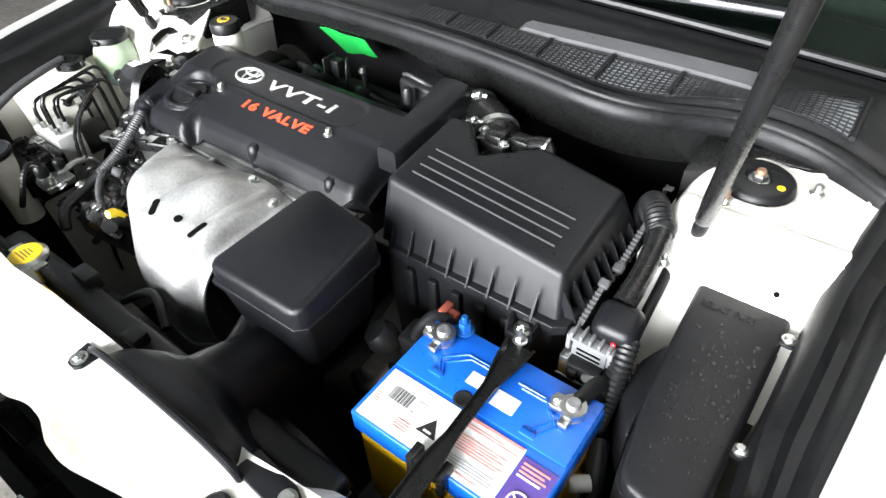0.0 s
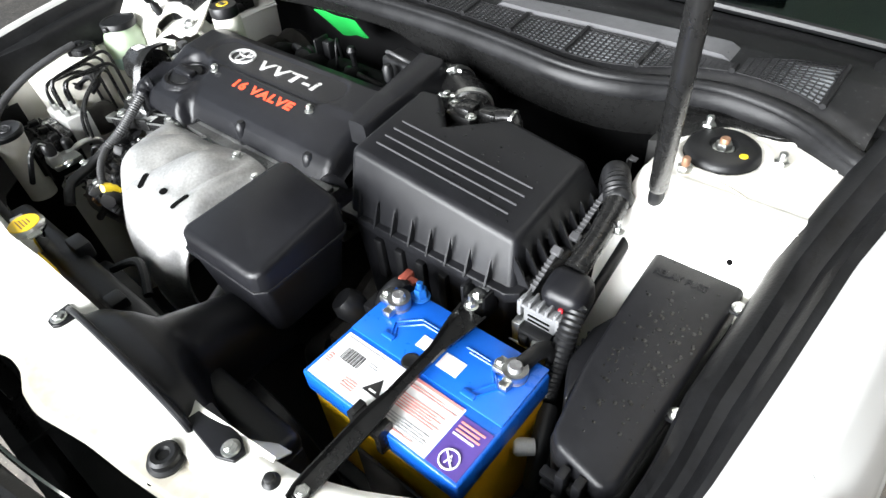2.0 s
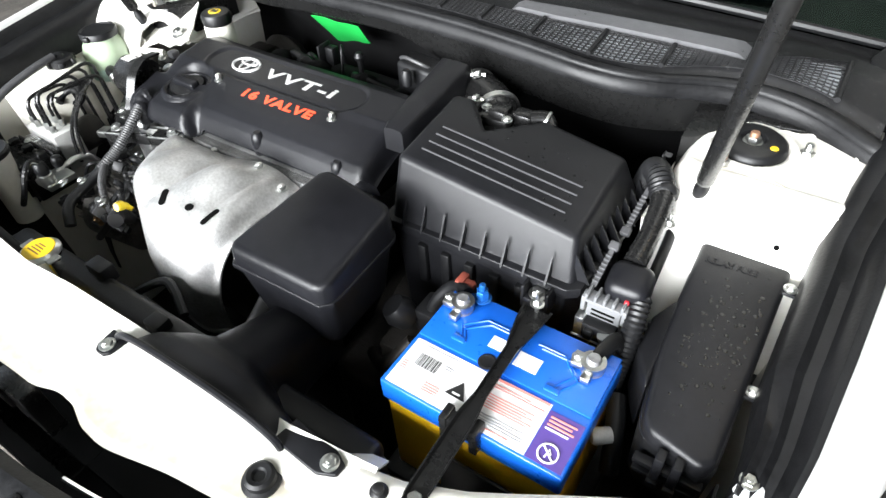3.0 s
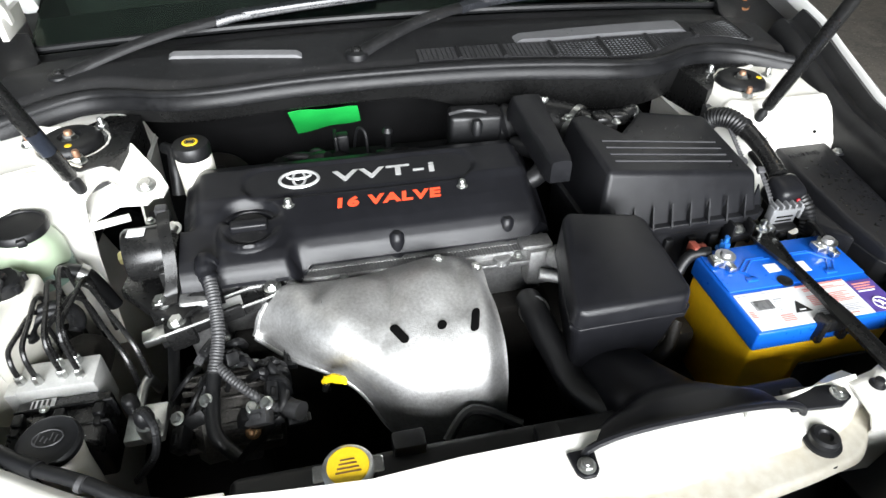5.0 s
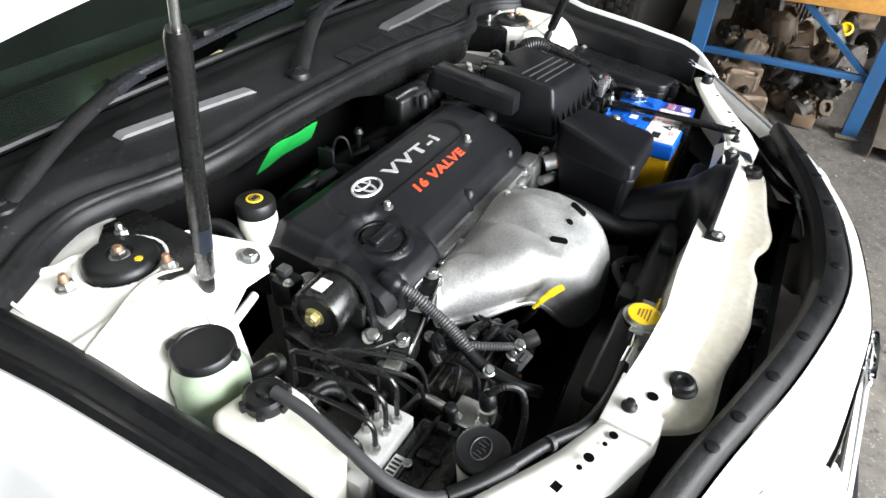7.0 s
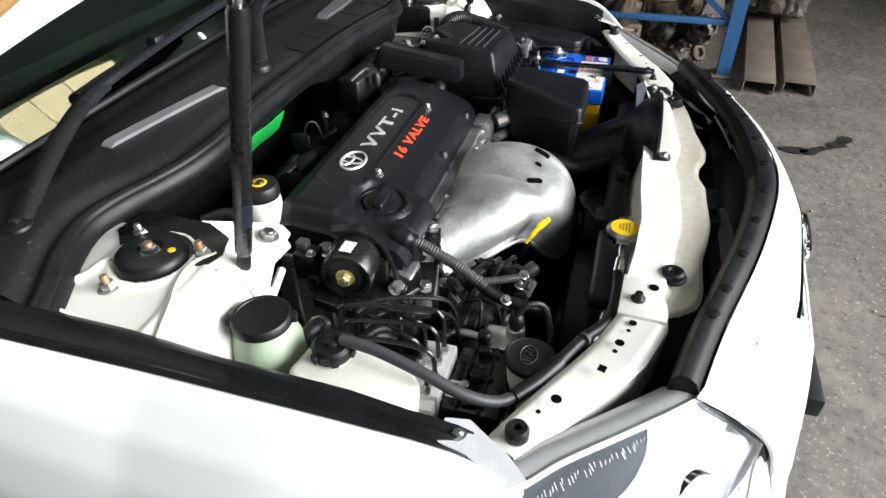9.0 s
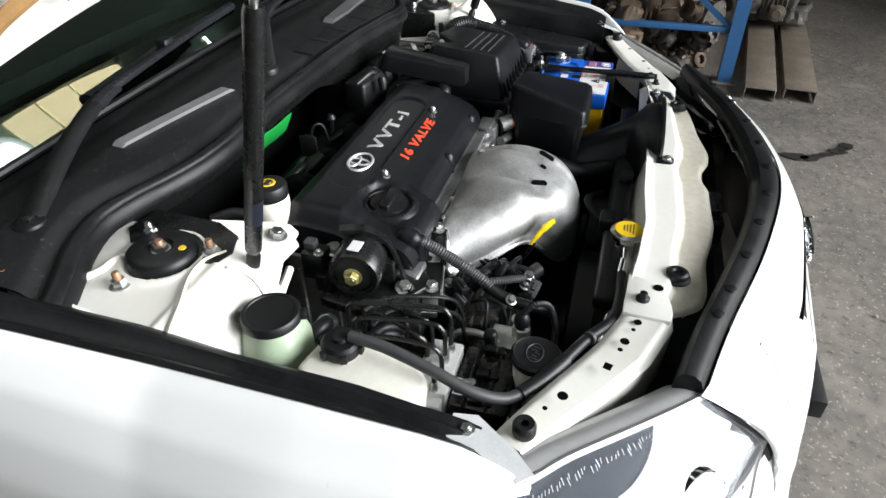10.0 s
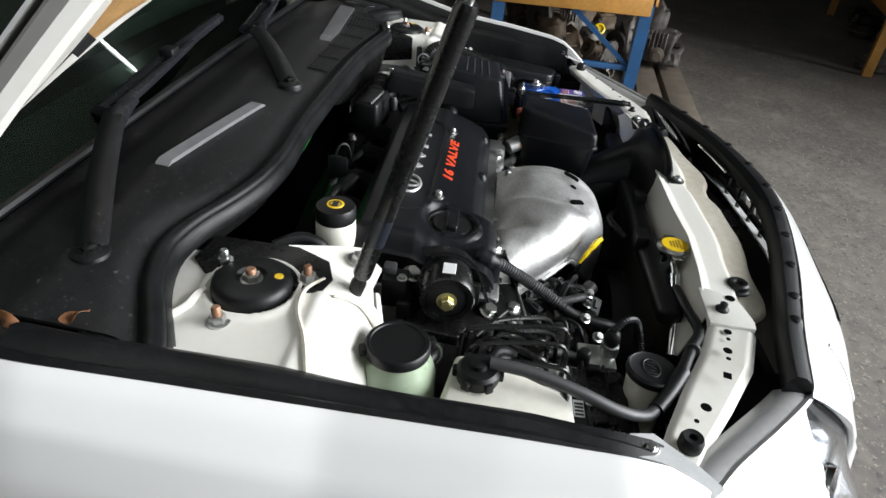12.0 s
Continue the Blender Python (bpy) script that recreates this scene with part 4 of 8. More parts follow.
GRILLE = 0.136
front_bumper = part("front_bumper", join(sheet(bumper_pt, 120, 12, 0.003, v=(0, 0.13)), sheet(bumper_pt, 120, 28, 0.003, v=(0.32, 1.0)), sheet(bumper_pt, 38, 10, 0.003, (0, 0.5 - GRILLE), (0.13, 0.32)), sheet(bumper_pt, 38, 10, 0.003, (0.5 + GRILLE, 1), (0.13, 0.32))), PAINT, car, "white painted front bumper", 50)


def grille_pt(x, v, back=0.012):
    p = bumper_pt(0.5 + 0.25 * x / 0.552, v)
    return (x, p[1] + back, p[2])


# open grille: chrome slats on black uprights, a chrome trim along its top
for v in (0.185, 0.235, 0.285):
    part("grille_slat", tube([grille_pt(-0.30 + 0.60 * i / 24, v) for i in range(25)], 0.0030, 6, 1, 0, 0.006, 1.5), CHROME, car, "chrome grille slat")
for x in (-0.30, -0.22, -0.14, -0.06, 0.06, 0.14, 0.22, 0.30):
    part("grille_upright", tube([grille_pt(x, 0.13 + 0.19 * i / 6, 0.026) for i in range(7)], 0.005, 6, 1), DULL, car, "black grille upright")
part("grille_trim", tube([grille_pt(-0.31 + 0.62 * i / 24, 0.133, 0.001) for i in range(25)], 0.0055, 8, 1), CHROME, car, "chrome trim over the grille")
# added chrome strip stands in for light that passes under the seal
for x0, x1 in ((0.13, 0.27),):
    part("seal_light_strip", tube([(x0 + (x1 - x0) * i / 8, seal_in(x0 + (x1 - x0) * i / 8) + 0.010, 0.762) for i in range(9)], 0.003, 6, 1), CHROME, car, "bright strip for light showing under the seal")
part("grille_emblem", join(tube([(0.052 * math.cos(t), grille_pt(0, 0.22, 0)[1] - 0.006 - 0.25 * 0.034 * math.sin(t) * -1, 0.660 + 0.034 * math.sin(t)) for t in [2 * math.pi * i / 32 for i in range(33)]], 0.005, 8, 1), tube([(0.019 * math.cos(t), grille_pt(0, 0.22, 0)[1] - 0.008 + 0.25 * 0.028 * math.sin(t), 0.662 + 0.028 * math.sin(t)) for t in [2 * math.pi * i / 24 for i in range(25)]], 0.004, 8, 1)), CHROME, car, "chrome oval badge")
part("plate_bracket", box(-0.27, 0.27, -0.980, -0.930, 0.465, 0.508, 0.004), DULL, car, "black empty number plate bracket")


part("bumper_ledge", sheet(lambda u, v: (-0.36 + 0.72 * u, grille_pt(-0.36 + 0.72 * u, 0.32, 0)[1] + 0.005 + 0.075 * v, 0.622 + 0.036 * v), 30, 4, 0.003), PAINT, car, "white ledge under the grille")
for u0, u1 in ((0.16, 0.5 - GRILLE - 0.004), (0.5 + GRILLE + 0.004, 0.84)):
    part("nose_lining", sheet(lambda u, v: tuple(Vector(bumper_pt(u0 + (u1 - u0) * u, 0.02 + 0.4 * v)) + Vector((0, 0.012, -0.004))), 24, 10, 0.002), DULL, car, "black lining inside the bumper")
part("nose_lining", sheet(lambda u, v: tuple(Vector(bumper_pt(0.16 + 0.68 * u, 0.345 + 0.3 * v)) + Vector((0, 0.030, -0.004))), 40, 8, 0.002), DULL, car, "black lining inside the lower bumper")
part("nose_lining", sheet(lambda u, v: tuple(Vector(bumper_pt(0.5 - GRILLE + 2 * GRILLE * u, 0.01 + 0.115 * v)) + Vector((0, 0.010, -0.005))), 30, 6, 0.002), DULL, car, "black lining under the seal")
part("grille_screen", join(*[tube([grille_pt(x, 0.14, 0.050), grille_pt(x + 0.035, 0.30, 0.050)], 0.0055, 6, 1) for x in [-0.30 + 0.067 * i for i in range(9)]], tube([grille_pt(-0.30 + 0.6 * i / 16, 0.21, 0.052) for i in range(17)], 0.008, 6, 1)), DULL, car, "black slanted bars behind the grille")


def bumper_near(x, y):
    """The bumper's surface at a place in plan."""
    return Vector(min(((bumper_pt(i / 200, j / 120)[0] - x) ** 2 + (bumper_pt(i / 200, j / 120)[1] - y) ** 2, i, bumper_pt(i / 200, j / 120)) for i in range(20, 180) for j in range(2, 60))[2])


for sg in (-1, 1):
    part("bumper_crease", tube([bumper_near(sg * x, y) + Vector((0, -0.0005, 0.0008)) for x, y in ((0.414, -0.792), (0.432, -0.818), (0.446, -0.840), (0.434, -0.856), (0.398, -0.868))], 0.0055, 8), PAINT, car, "pressed crease in the bumper")
part("bumper_beam", box(-0.55, 0.55, -0.79, -0.745, 0.50, 0.60, 0.01), SEALER, car)
part("latch_plate", join(box(-0.09, -0.02, -0.760, -0.735, 0.66, 0.748, 0.003), box(-0.115, -0.075, -0.765, -0.742, 0.69, 0.735, 0.004)), SEALER, car, "black bonnet latch")

# headlights
for s in (-1, 1):
    def lens_pt(u, v, inset=0.0):
        a, b = curve3(HL_TOP, u), curve3(HL_BOT, u)
        p = a.lerp(b, v)
        out = Vector((0.45, -0.75, 0.48)).lerp(Vector((0.95, -0.15, 0.25)), u).normalized()
        w = min(max(v, 0), 1)
        swell = 3.8 * w - 2.4 * w * w if w < 0.79 else 1.504 * (1 - ((w - 0.79) / 0.21) ** 2)
        p = p + out * ((0.008 + 0.054 * ease(0.0, 0.42, u)) * swell * (1 - 0.55 * u) - inset)
        return (s * p.x, p.y, p.z)
    hl = part("headlight", sheet(lambda u, v: lens_pt(u, v, 0.075 * math.sin(math.pi * v) * math.sin(math.pi * (0.08 + 0.84 * u)) + 0.006 + 0.0010 * math.sin(u * 95) * ease(0.45, 0.6, v) * ease(0.95, 0.85, v)), 120, 24, 0.002), REFLECTOR, car, "clear headlight with a fluted chrome reflector")
    part("lens", sheet(lens_pt, 48, 28, 0.003), LENS, hl, "clear plastic lens").visible_shadow = False
    part("upper_rim", tube([lens_pt(0.55 * u / 24, 0.0) for u in range(25)], 0.0045, 6, 1), HOUSING, hl, "grey upper rim")
    part("rim", tube([lens_pt(0.55 + 0.45 * u / 20, 0.0) for u in range(21)] + [lens_pt(1, v / 8) for v in range(1, 9)] + [lens_pt(1 - u / 30, 1.0) for u in range(1, 31)], 0.0058, 6, 1), DULL, hl)
    # the hall's dark reflection in the bezel is given as plain colour
    part("bezel_strip", sheet(lambda u, v: lens_pt(0.03 + 0.64 * u, 0.035 + (0.27 + 0.16 * u) * v, 0.009 + 0.022 * v), 40, 8, 0.001), BEZEL, hl, "upper bezel with a dark reflection in its colour")
    random.seed(60)
    for i in range(64):
        u = 0.04 + 0.62 * i / 64
        w = 0.075 + 0.02 * random.random()
        part("bezel_tooth", tube([lens_pt(u, w, 0.009), lens_pt(u + 0.008, w + random.uniform(0.02, 0.045), 0.0115)], 0.0005, 4, 1), ALLOY, hl)
    part("housing_top", sheet(lambda u, v: tuple(Vector(curve3([(s * 0.545, -0.708, 0.755), (s * 0.585, -0.671, 0.762), (s * 0.64, -0.617, 0.771), (s * 0.70, -0.557, 0.781), (s * 0.738, -0.522, 0.787)], u)) + Vector((-s * 0.010 * v, 0.038 * v, 0.006 * math.sin(math.pi * v) - 0.008 * v))), 24, 8, 0.003), HOUSING, hl, "grey headlight housing")
    for u, v, r in ((0.34, 0.62, 0.050), (0.62, 0.58, 0.040)):
        c = Vector(lens_pt(u, v, 0.030))
        ax = Vector((s * 0.55, -0.80, 0.25))
        bowl = part("lamp_bowl", lathe([(r * 0.35, -0.03), (r * 0.8, -0.012), (r, 0.004), (r * 1.04, 0.004), (r * 1.04, -0.01)], c, 36, ax), CHROME, hl, "round chrome lamp bowl")
        part("bulb_shield", lathe([(r * 0.30, -0.02), (r * 0.30, 0.0), (r * 0.15, 0.006)], c, 20, ax), REFLECTOR, bowl)
    # side repeater
    part("side_repeater", lathe([(0.014, 0.0), (0.013, 0.004), (0.008, 0.007)], (s * 0.898, 0.123, 0.81), 20, (s, 0, 0.3), 0.6, 1.0), COPPER, car, "small amber side repeater")
    # wheel
    wh = part("wheel", lathe([(0.21, -0.09), (0.215, -0.10), (0.19, -0.07), (0.06, -0.05), (0.05, 0.06), (0.2, 0.09)], (s * 0.80, -0.03, 0.315), 40, (s, 0, 0)), RIM, car, "alloy road wheel")
    part("tyre", lathe([(0.215, -0.10), (0.27, -0.108), (0.305, -0.095), (0.316, -0.05), (0.316, 0.05), (0.305, 0.09), (0.27, 0.10), (0.21, 0.09)], (s * 0.80, -0.03, 0.315), 48, (s, 0, 0)), TYRE, wh, "black road tyre")
    part("wheel_arch_liner", sheet(lambda u, v: (s * (0.62 + 0.27 * v), -0.03 - 0.352 * math.cos(math.pi * u), 0.33 + 0.352 * math.sin(math.pi * u)), 24, 4, 0.003), DULL, car)
part("undertray", box(-0.70, 0.70, -0.80, 0.20, 0.17, 0.19, 0), DULL, car, smooth=0)
part("underbody", box(-0.80, 0.80, 0.45, 3.60, 0.2, 0.28, 0), DULL, car, smooth=0)
for s in (-1, 1):
    part("front_closing_panel", box(s * 0.56 - 0.12, s * 0.56 + 0.12, -0.60, -0.59, 0.2, 0.72, 0), SEALER, car, smooth=0)
    part("lower_shroud", box(min(0, s * 0.55), max(0, s * 0.55), -0.80, -0.615, 0.590, 0.600, 0.002), DULL, car)
    part("headlight_shroud", sheet(lambda u, v: (s * (0.40 + 0.34 * u), mix([(0, -0.76), (0.5, -0.70), (1, -0.53)], u) + 0.14 * v, 0.66 - 0.02 * v), 12, 4, 0.003), DULL, car, "black shroud behind the headlight")

# ---- engine ----
engine = thing("engine", (-0.1, -0.2, 0.35), "four-cylinder engine with a cast aluminium head", "engine")


def cover_top(x, y):
    """Height of the engine cover."""
    z = mix([(-0.300, 0.755), (-0.268, 0.768), (-0.261, 0.783), (-0.254, 0.797), (-0.243, 0.809), (-0.225, 0.818), (-0.205, 0.826), (-0.18, 0.834), (-0.165, 0.8415), (-0.10, 0.8475), (-0.082, 0.843), (-0.068, 0.826)], y)
    z -= 0.030 * ease(-0.385, -0.425, x) ** 2 + 0.030 * ease(0.095, 0.13, x) ** 2
    # sunken name panel
    cx = min(max(x, -0.30), -0.005)
    d = math.hypot((x - cx), (y + 0.137) * 1.0)
    z -= 0.0045 * ease(0.038, 0.034, d)
    # filler pocket and its ring
    r = math.hypot(x + 0.327, y + 0.216)
    z = z + (0.8205 - z) * ease(0.054, 0.042, r) * ease(-0.16, -0.18, y) if r < 0.056 else z
    z -= 0.016 * ease(0.041, 0.032, r)
    # lower shelf by the timing side
    shelf = ease(-0.258, -0.280, x) * ease(-0.19, -0.21, y)
    z = max(z, z + (mix([(-0.290, 0.774), (-0.284, 0.791), (-0.274, 0.804), (-0.262, 0.810), (-0.235, 0.816), (-0.20, 0.826)], y) - z) * shelf)
    low = ease(-0.362, -0.378, x) * ease(-0.185, -0.205, y)
    z -= 0.005 * low
    return z


def cover_fn(u, v):
    x = -0.425 + 0.555 * u
    yb = -0.068 - 0.012 * ease(-0.39, -0.425, x) - 0.012 * ease(0.10, 0.13, x)
    yf = -0.264 - 0.024 * ease(-0.245, -0.265, x) + 0.02 * ease(0.09, 0.13, x)
    y = yb + (yf - yb) * v
    return (x, y, cover_top(x, y))


def skirt_pts(n=60):
    ring = [cover_fn(i / n, 0) for i in range(n)] + [cover_fn(1, i / n) for i in range(n)] + [cover_fn(1 - i / n, 1) for i in range(n)] + [cover_fn(0, 1 - i / n) for i in range(n)]
    return ring


ec = thing("engine_cover", (-0.15, -0.18, 0.78), "matt black plastic engine cover with raised lettering", "engine cover")
ring = skirt_pts()
low = [(x + (0.006 if x > 0.1 else -0.004 if x < -0.4 else 0), y, min(z - 0.002, 0.772 if y < -0.25 else 0.765)) for x, y, z in ring]
part("shell", join(sheet(cover_fn, 150, 80, 0.002), loft([ring, low], False)), COVER, ec, "", 60)
cap = part("oil_filler_cap", lathe([(0.0312, -0.022), (0.0318, -0.003), (0.0300, 0.0), (0.012, 0.0008)], (-0.327, -0.216, 0.8212), 40, (0, -0.12, 1)), COWLM, ec, "black oil filler cap in its pocket")
part("cap_grip", box(-0.354, -0.300, -0.009, 0.009, -0.004, 0.011, 0.004, 3, Matrix.Translation((0, -0.216, 0.8215)) @ pose(0, 0, 0, 7, 0, 0)), COVER, cap)
part("filler_ring", lathe([(0.0335, -0.020), (0.0345, -0.002), (0.037, 0.0012), (0.041, 0.0020), (0.046, 0.0004), (0.050, -0.005)], (-0.327, -0.216, 0.8205), 56, (0, -0.06, 1)), COVER, ec)
for x, y in ((-0.268, -0.187), (0.002, -0.187)):
    part("cover_nut", join(hexbolt((x, y, 0.8325), 0.0062, 0.005), lathe([(0.0055, 0.004), (0.0058, 0.009), (0.004, 0.0115)], (x, y, 0.8325), 14)), STEEL, ec, "zinc cap nut")
for x, y in ((-0.385, -0.286), (-0.114, -0.253), (0.060, -0.249)):
    part("rubber_boot", lathe([(0.012, -0.034), (0.0125, -0.004), (0.011, 0.006), (0.006, 0.011)], (x, y, 0.797), 18), COVER, ec, "rounded fixing boss")

# lettering, lying on the cover's slope
part("name_lettering", lettering("VVT-i", 0.035, Matrix.Translation((-0.197, -0.148, 0.8405)) @ Euler((radians(4), 0, 0)).to_matrix().to_4x4(), 0.0012, 0.05, 1.0, 0.165, 0.022), SILVER, ec, "silver raised letters", 0)
part("valve_lettering", lettering("16 VALVE", 0.0235, Matrix.Translation((-0.196, -0.2025, 0.8290)) @ Euler((radians(17), 0, 0)).to_matrix().to_4x4(), 0.0008, 0.10, 1.0, 0.163, 0.045), VALVE_RED, ec, "red printed letters", 0)


part("oval_badge", join(oval(-0.249, -0.134, 0.030, 0.020, 0.8425, 0.0026), oval(-0.249, -0.132, 0.0095, 0.0185, 0.8425, 0.0021), oval(-0.249, -0.124, 0.0185, 0.0085, 0.843, 0.0021)), SILVER, ec, "silver oval badge")

# cylinder head and block
head = [box(-0.40, 0.125, -0.268, -0.075, 0.66, 0.768, 0.006), box(-0.35, 0.118, -0.296, -0.07, 0.742, 0.754, 0.003)]
for i in range(90):
    x = -0.33 + 0.44 * i / 89
    head.append(box(x - 0.0014, x + 0.0014, -0.283, -0.266, 0.764, 0.7665, 0.0, 1))
head.append(box(-0.34, 0.12, -0.284, -0.262, 0.750, 0.765, 0.002))
for x in (-0.27, -0.155, -0.05, 0.045):
    head.append(lathe([(0.014, 0), (0.013, 0.010), (0.010, 0.012)], (x, -0.286, 0.750), 18))
part("cylinder_head", join(*head), CAST, engine, "ribbed cast aluminium cylinder head")
part("head_end_casting", join(box(0.085, 0.130, -0.300, -0.265, 0.70, 0.772, 0.008), box(0.075, 0.125, -0.292, -0.262, 0.768, 0.778, 0.003), lathe([(0.007, 0), (0.007, 0.03), (0.010, 0.031), (0.010, 0.036)], (0.132, -0.285, 0.76), 14, (1, -0.2, 0.3)), lathe([(0.016, 0), (0.017, 0.03), (0.012, 0.034)], (0.12, -0.306, 0.765), 20, (0.4, -0.6, 0.2)), lathe([(0.010, 0), (0.010, 0.045)], (0.10, -0.31, 0.735), 16, (0.9, -0.3, -0.1))), CAST, engine, "cast end of the cylinder head")
part("block", box(-0.38, 0.12, -0.30, -0.04, 0.25, 0.66, 0.01), OILY, engine, "dark oily engine block")
for x in (-0.29, -0.20, -0.03, 0.07):
    part("head_bolt", hexbolt((x, -0.286, 0.757), 0.006, 0.008), STEEL, engine)
part("timing_case", join(box(-0.435, -0.385, -0.30, -0.06, 0.35, 0.765, 0.008), *[box(-0.44, -0.42, y, y + 0.008, 0.4, 0.74, 0.002, 1) for y in (-0.28, -0.22, -0.16, -0.10)]), CAST, engine, "ribbed cast timing case")
for y, z in ((-0.285, 0.75), (-0.29, 0.70), (-0.18, 0.745), (-0.29, 0.62)):
    part("case_bolt", hexbolt((-0.438, y, z), 0.006, 0.007, (-1, 0, 0)), STEEL, engine)
fm = Matrix.Translation((-0.368, -0.306, 0.753)) @ pose(0, 0, 0, 0, -5.6, 13.0)
part("mount_flange", join(box(-0.088, 0.088, -0.016, 0.016, -0.014, 0.004, 0.003, 2, fm), box(-0.088, -0.050, -0.020, 0.020, -0.03, 0.006, 0.004, 2, fm), box(0.052, 0.086, -0.019, 0.019, -0.02, 0.006, 0.004, 2, fm), box(-0.02, 0.02, -0.020, -0.013, -0.012, 0.012, 0.003, 2, fm)), SEALER, engine, "black bracket across the head")
for x, y, z in ((-0.435, -0.322, 0.752), (-0.303, -0.291, 0.766)):
    part("flange_bolt", hexbolt((x, y, z), 0.0088, 0.009, (-0.05, -0.15, 1), 0, 1.45), STEEL, engine)
part("flange_tab", join(box(-0.118, -0.086, -0.012, 0.012, -0.012, 0.002, 0.003, 2, fm), tube([fm @ Vector((-0.088, -0.0165, 0.0045)), fm @ Vector((0.0, -0.0165, 0.0045)), fm @ Vector((0.088, -0.0165, 0.0045))], 0.0022, 6, 1), tube([fm @ Vector((-0.088, 0.0165, 0.0045)), fm @ Vector((0.0, 0.0165, 0.0045)), fm @ Vector((0.088, 0.0165, 0.0045))], 0.0022, 6, 1)), STEEL, engine, "bright worn edges of the bracket")
part("flange_window", box(-0.012, 0.022, -0.010, 0.010, 0.003, 0.0052, 0.0005, 1, fm), ALLOY, engine, "bare alloy showing through the bracket")

# exhaust heat shield: sections across the runners, from the head's edge over the dome down to the rolled lip
SHIELD_KEYS = ((0.0, -0.300, 0.754, -0.333, -0.316, 0.702, -0.300, 0.766, -0.322, 0.745),
               (0.10, -0.276, 0.757, -0.316, -0.325, 0.690, -0.312, 0.788, -0.352, 0.765),
               (0.22, -0.238, 0.757, -0.285, -0.366, 0.702, -0.342, 0.815, -0.418, 0.790),
               (0.34, -0.204, 0.756, -0.246, -0.408, 0.722, -0.368, 0.828, -0.462, 0.800),
               (0.46, -0.168, 0.758, -0.208, -0.424, 0.706, -0.384, 0.834, -0.494, 0.806),
               (0.56, -0.136, 0.764, -0.182, -0.440, 0.680, -0.394, 0.836, -0.516, 0.806),
               (0.66, -0.104, 0.771, -0.164, -0.462, 0.644, -0.400, 0.838, -0.528, 0.804),
               (0.76, -0.074, 0.777, -0.134, -0.494, 0.612, -0.402, 0.838, -0.534, 0.802),
               (0.88, -0.036, 0.775, -0.060, -0.505, 0.600, -0.402, 0.836, -0.534, 0.800),
               (1.0, 0.004, 0.752, -0.002, -0.500, 0.600, -0.398, 0.828, -0.528, 0.796))


def shield_key(u, i):
    """Smoothed reading of one column of the shield's sections."""
    return sum(mix([(k[0], k[i]) for k in SHIELD_KEYS], u + d) for d in (-0.05, -0.025, 0, 0.025, 0.05)) / 5 if 0.05 < u < 0.95 else mix([(k[0], k[i]) for k in SHIELD_KEYS], u)


def shield_fn(u, v):
    x0, z0, xl, yl, zl, ya, za, yb, zb = [shield_key(u, i) for i in range(1, 10)]
    a, b, c, d = (1 - v) ** 3, 3 * v * (1 - v) ** 2, 3 * v * v * (1 - v), v ** 3
    y = -0.288 * a + ya * b + yb * c + yl * d
    z = z0 * a + za * b + zb * c + zl * d
    x = x0 + (xl - x0) * ease(0.1, 1.0, v)
    # four runners show as swellings that fade towards the collector
    z += 0.009 * (2 * abs(math.cos((u - 0.08) * 4.1 * math.pi / 1.3)) ** 0.8 - 1.3) * (0.28 * ease(0.92, 0.60, v) + 0.72 * ease(0.46, 0.18, v)) * ease(0.0, 0.16, v) - 0.013 * ease(0.15, 0.40, v) * ease(0.75, 0.50, v) * ease(0.35, 0.58, u) * ease(1.0, 0.78, u)
    side = ease(0.90, 1.0, u) ** 2 * ease(0.02, 0.2, v)
    z -= 0.034 * side * ease(1.0, 0.55, v)
    y += 0.016 * side * ease(0.45, 0.8, v)
    # flared border
    flare = ease(0.93, 1.0, v) * ease(0.80, 0.62, u)
    dent = 0.0016 * noise.noise((u * 4.2, v * 4, 2.0)) + 0.0004 * noise.noise((u * 13, v * 11, 5.0))
    return (x - 0.004 * flare, y - 0.007 * flare, z + dent * ease(0, 0.1, v))


def shield_at(x, y):
    """Where on the shield a place in plan lies, above the collector."""
    return min(((shield_fn(i / 60, j / 60)[0] - x) ** 2 + (shield_fn(i / 60, j / 60)[1] - y) ** 2, i / 60, j / 60) for i in range(10, 60) for j in range(15, 42))[1:]


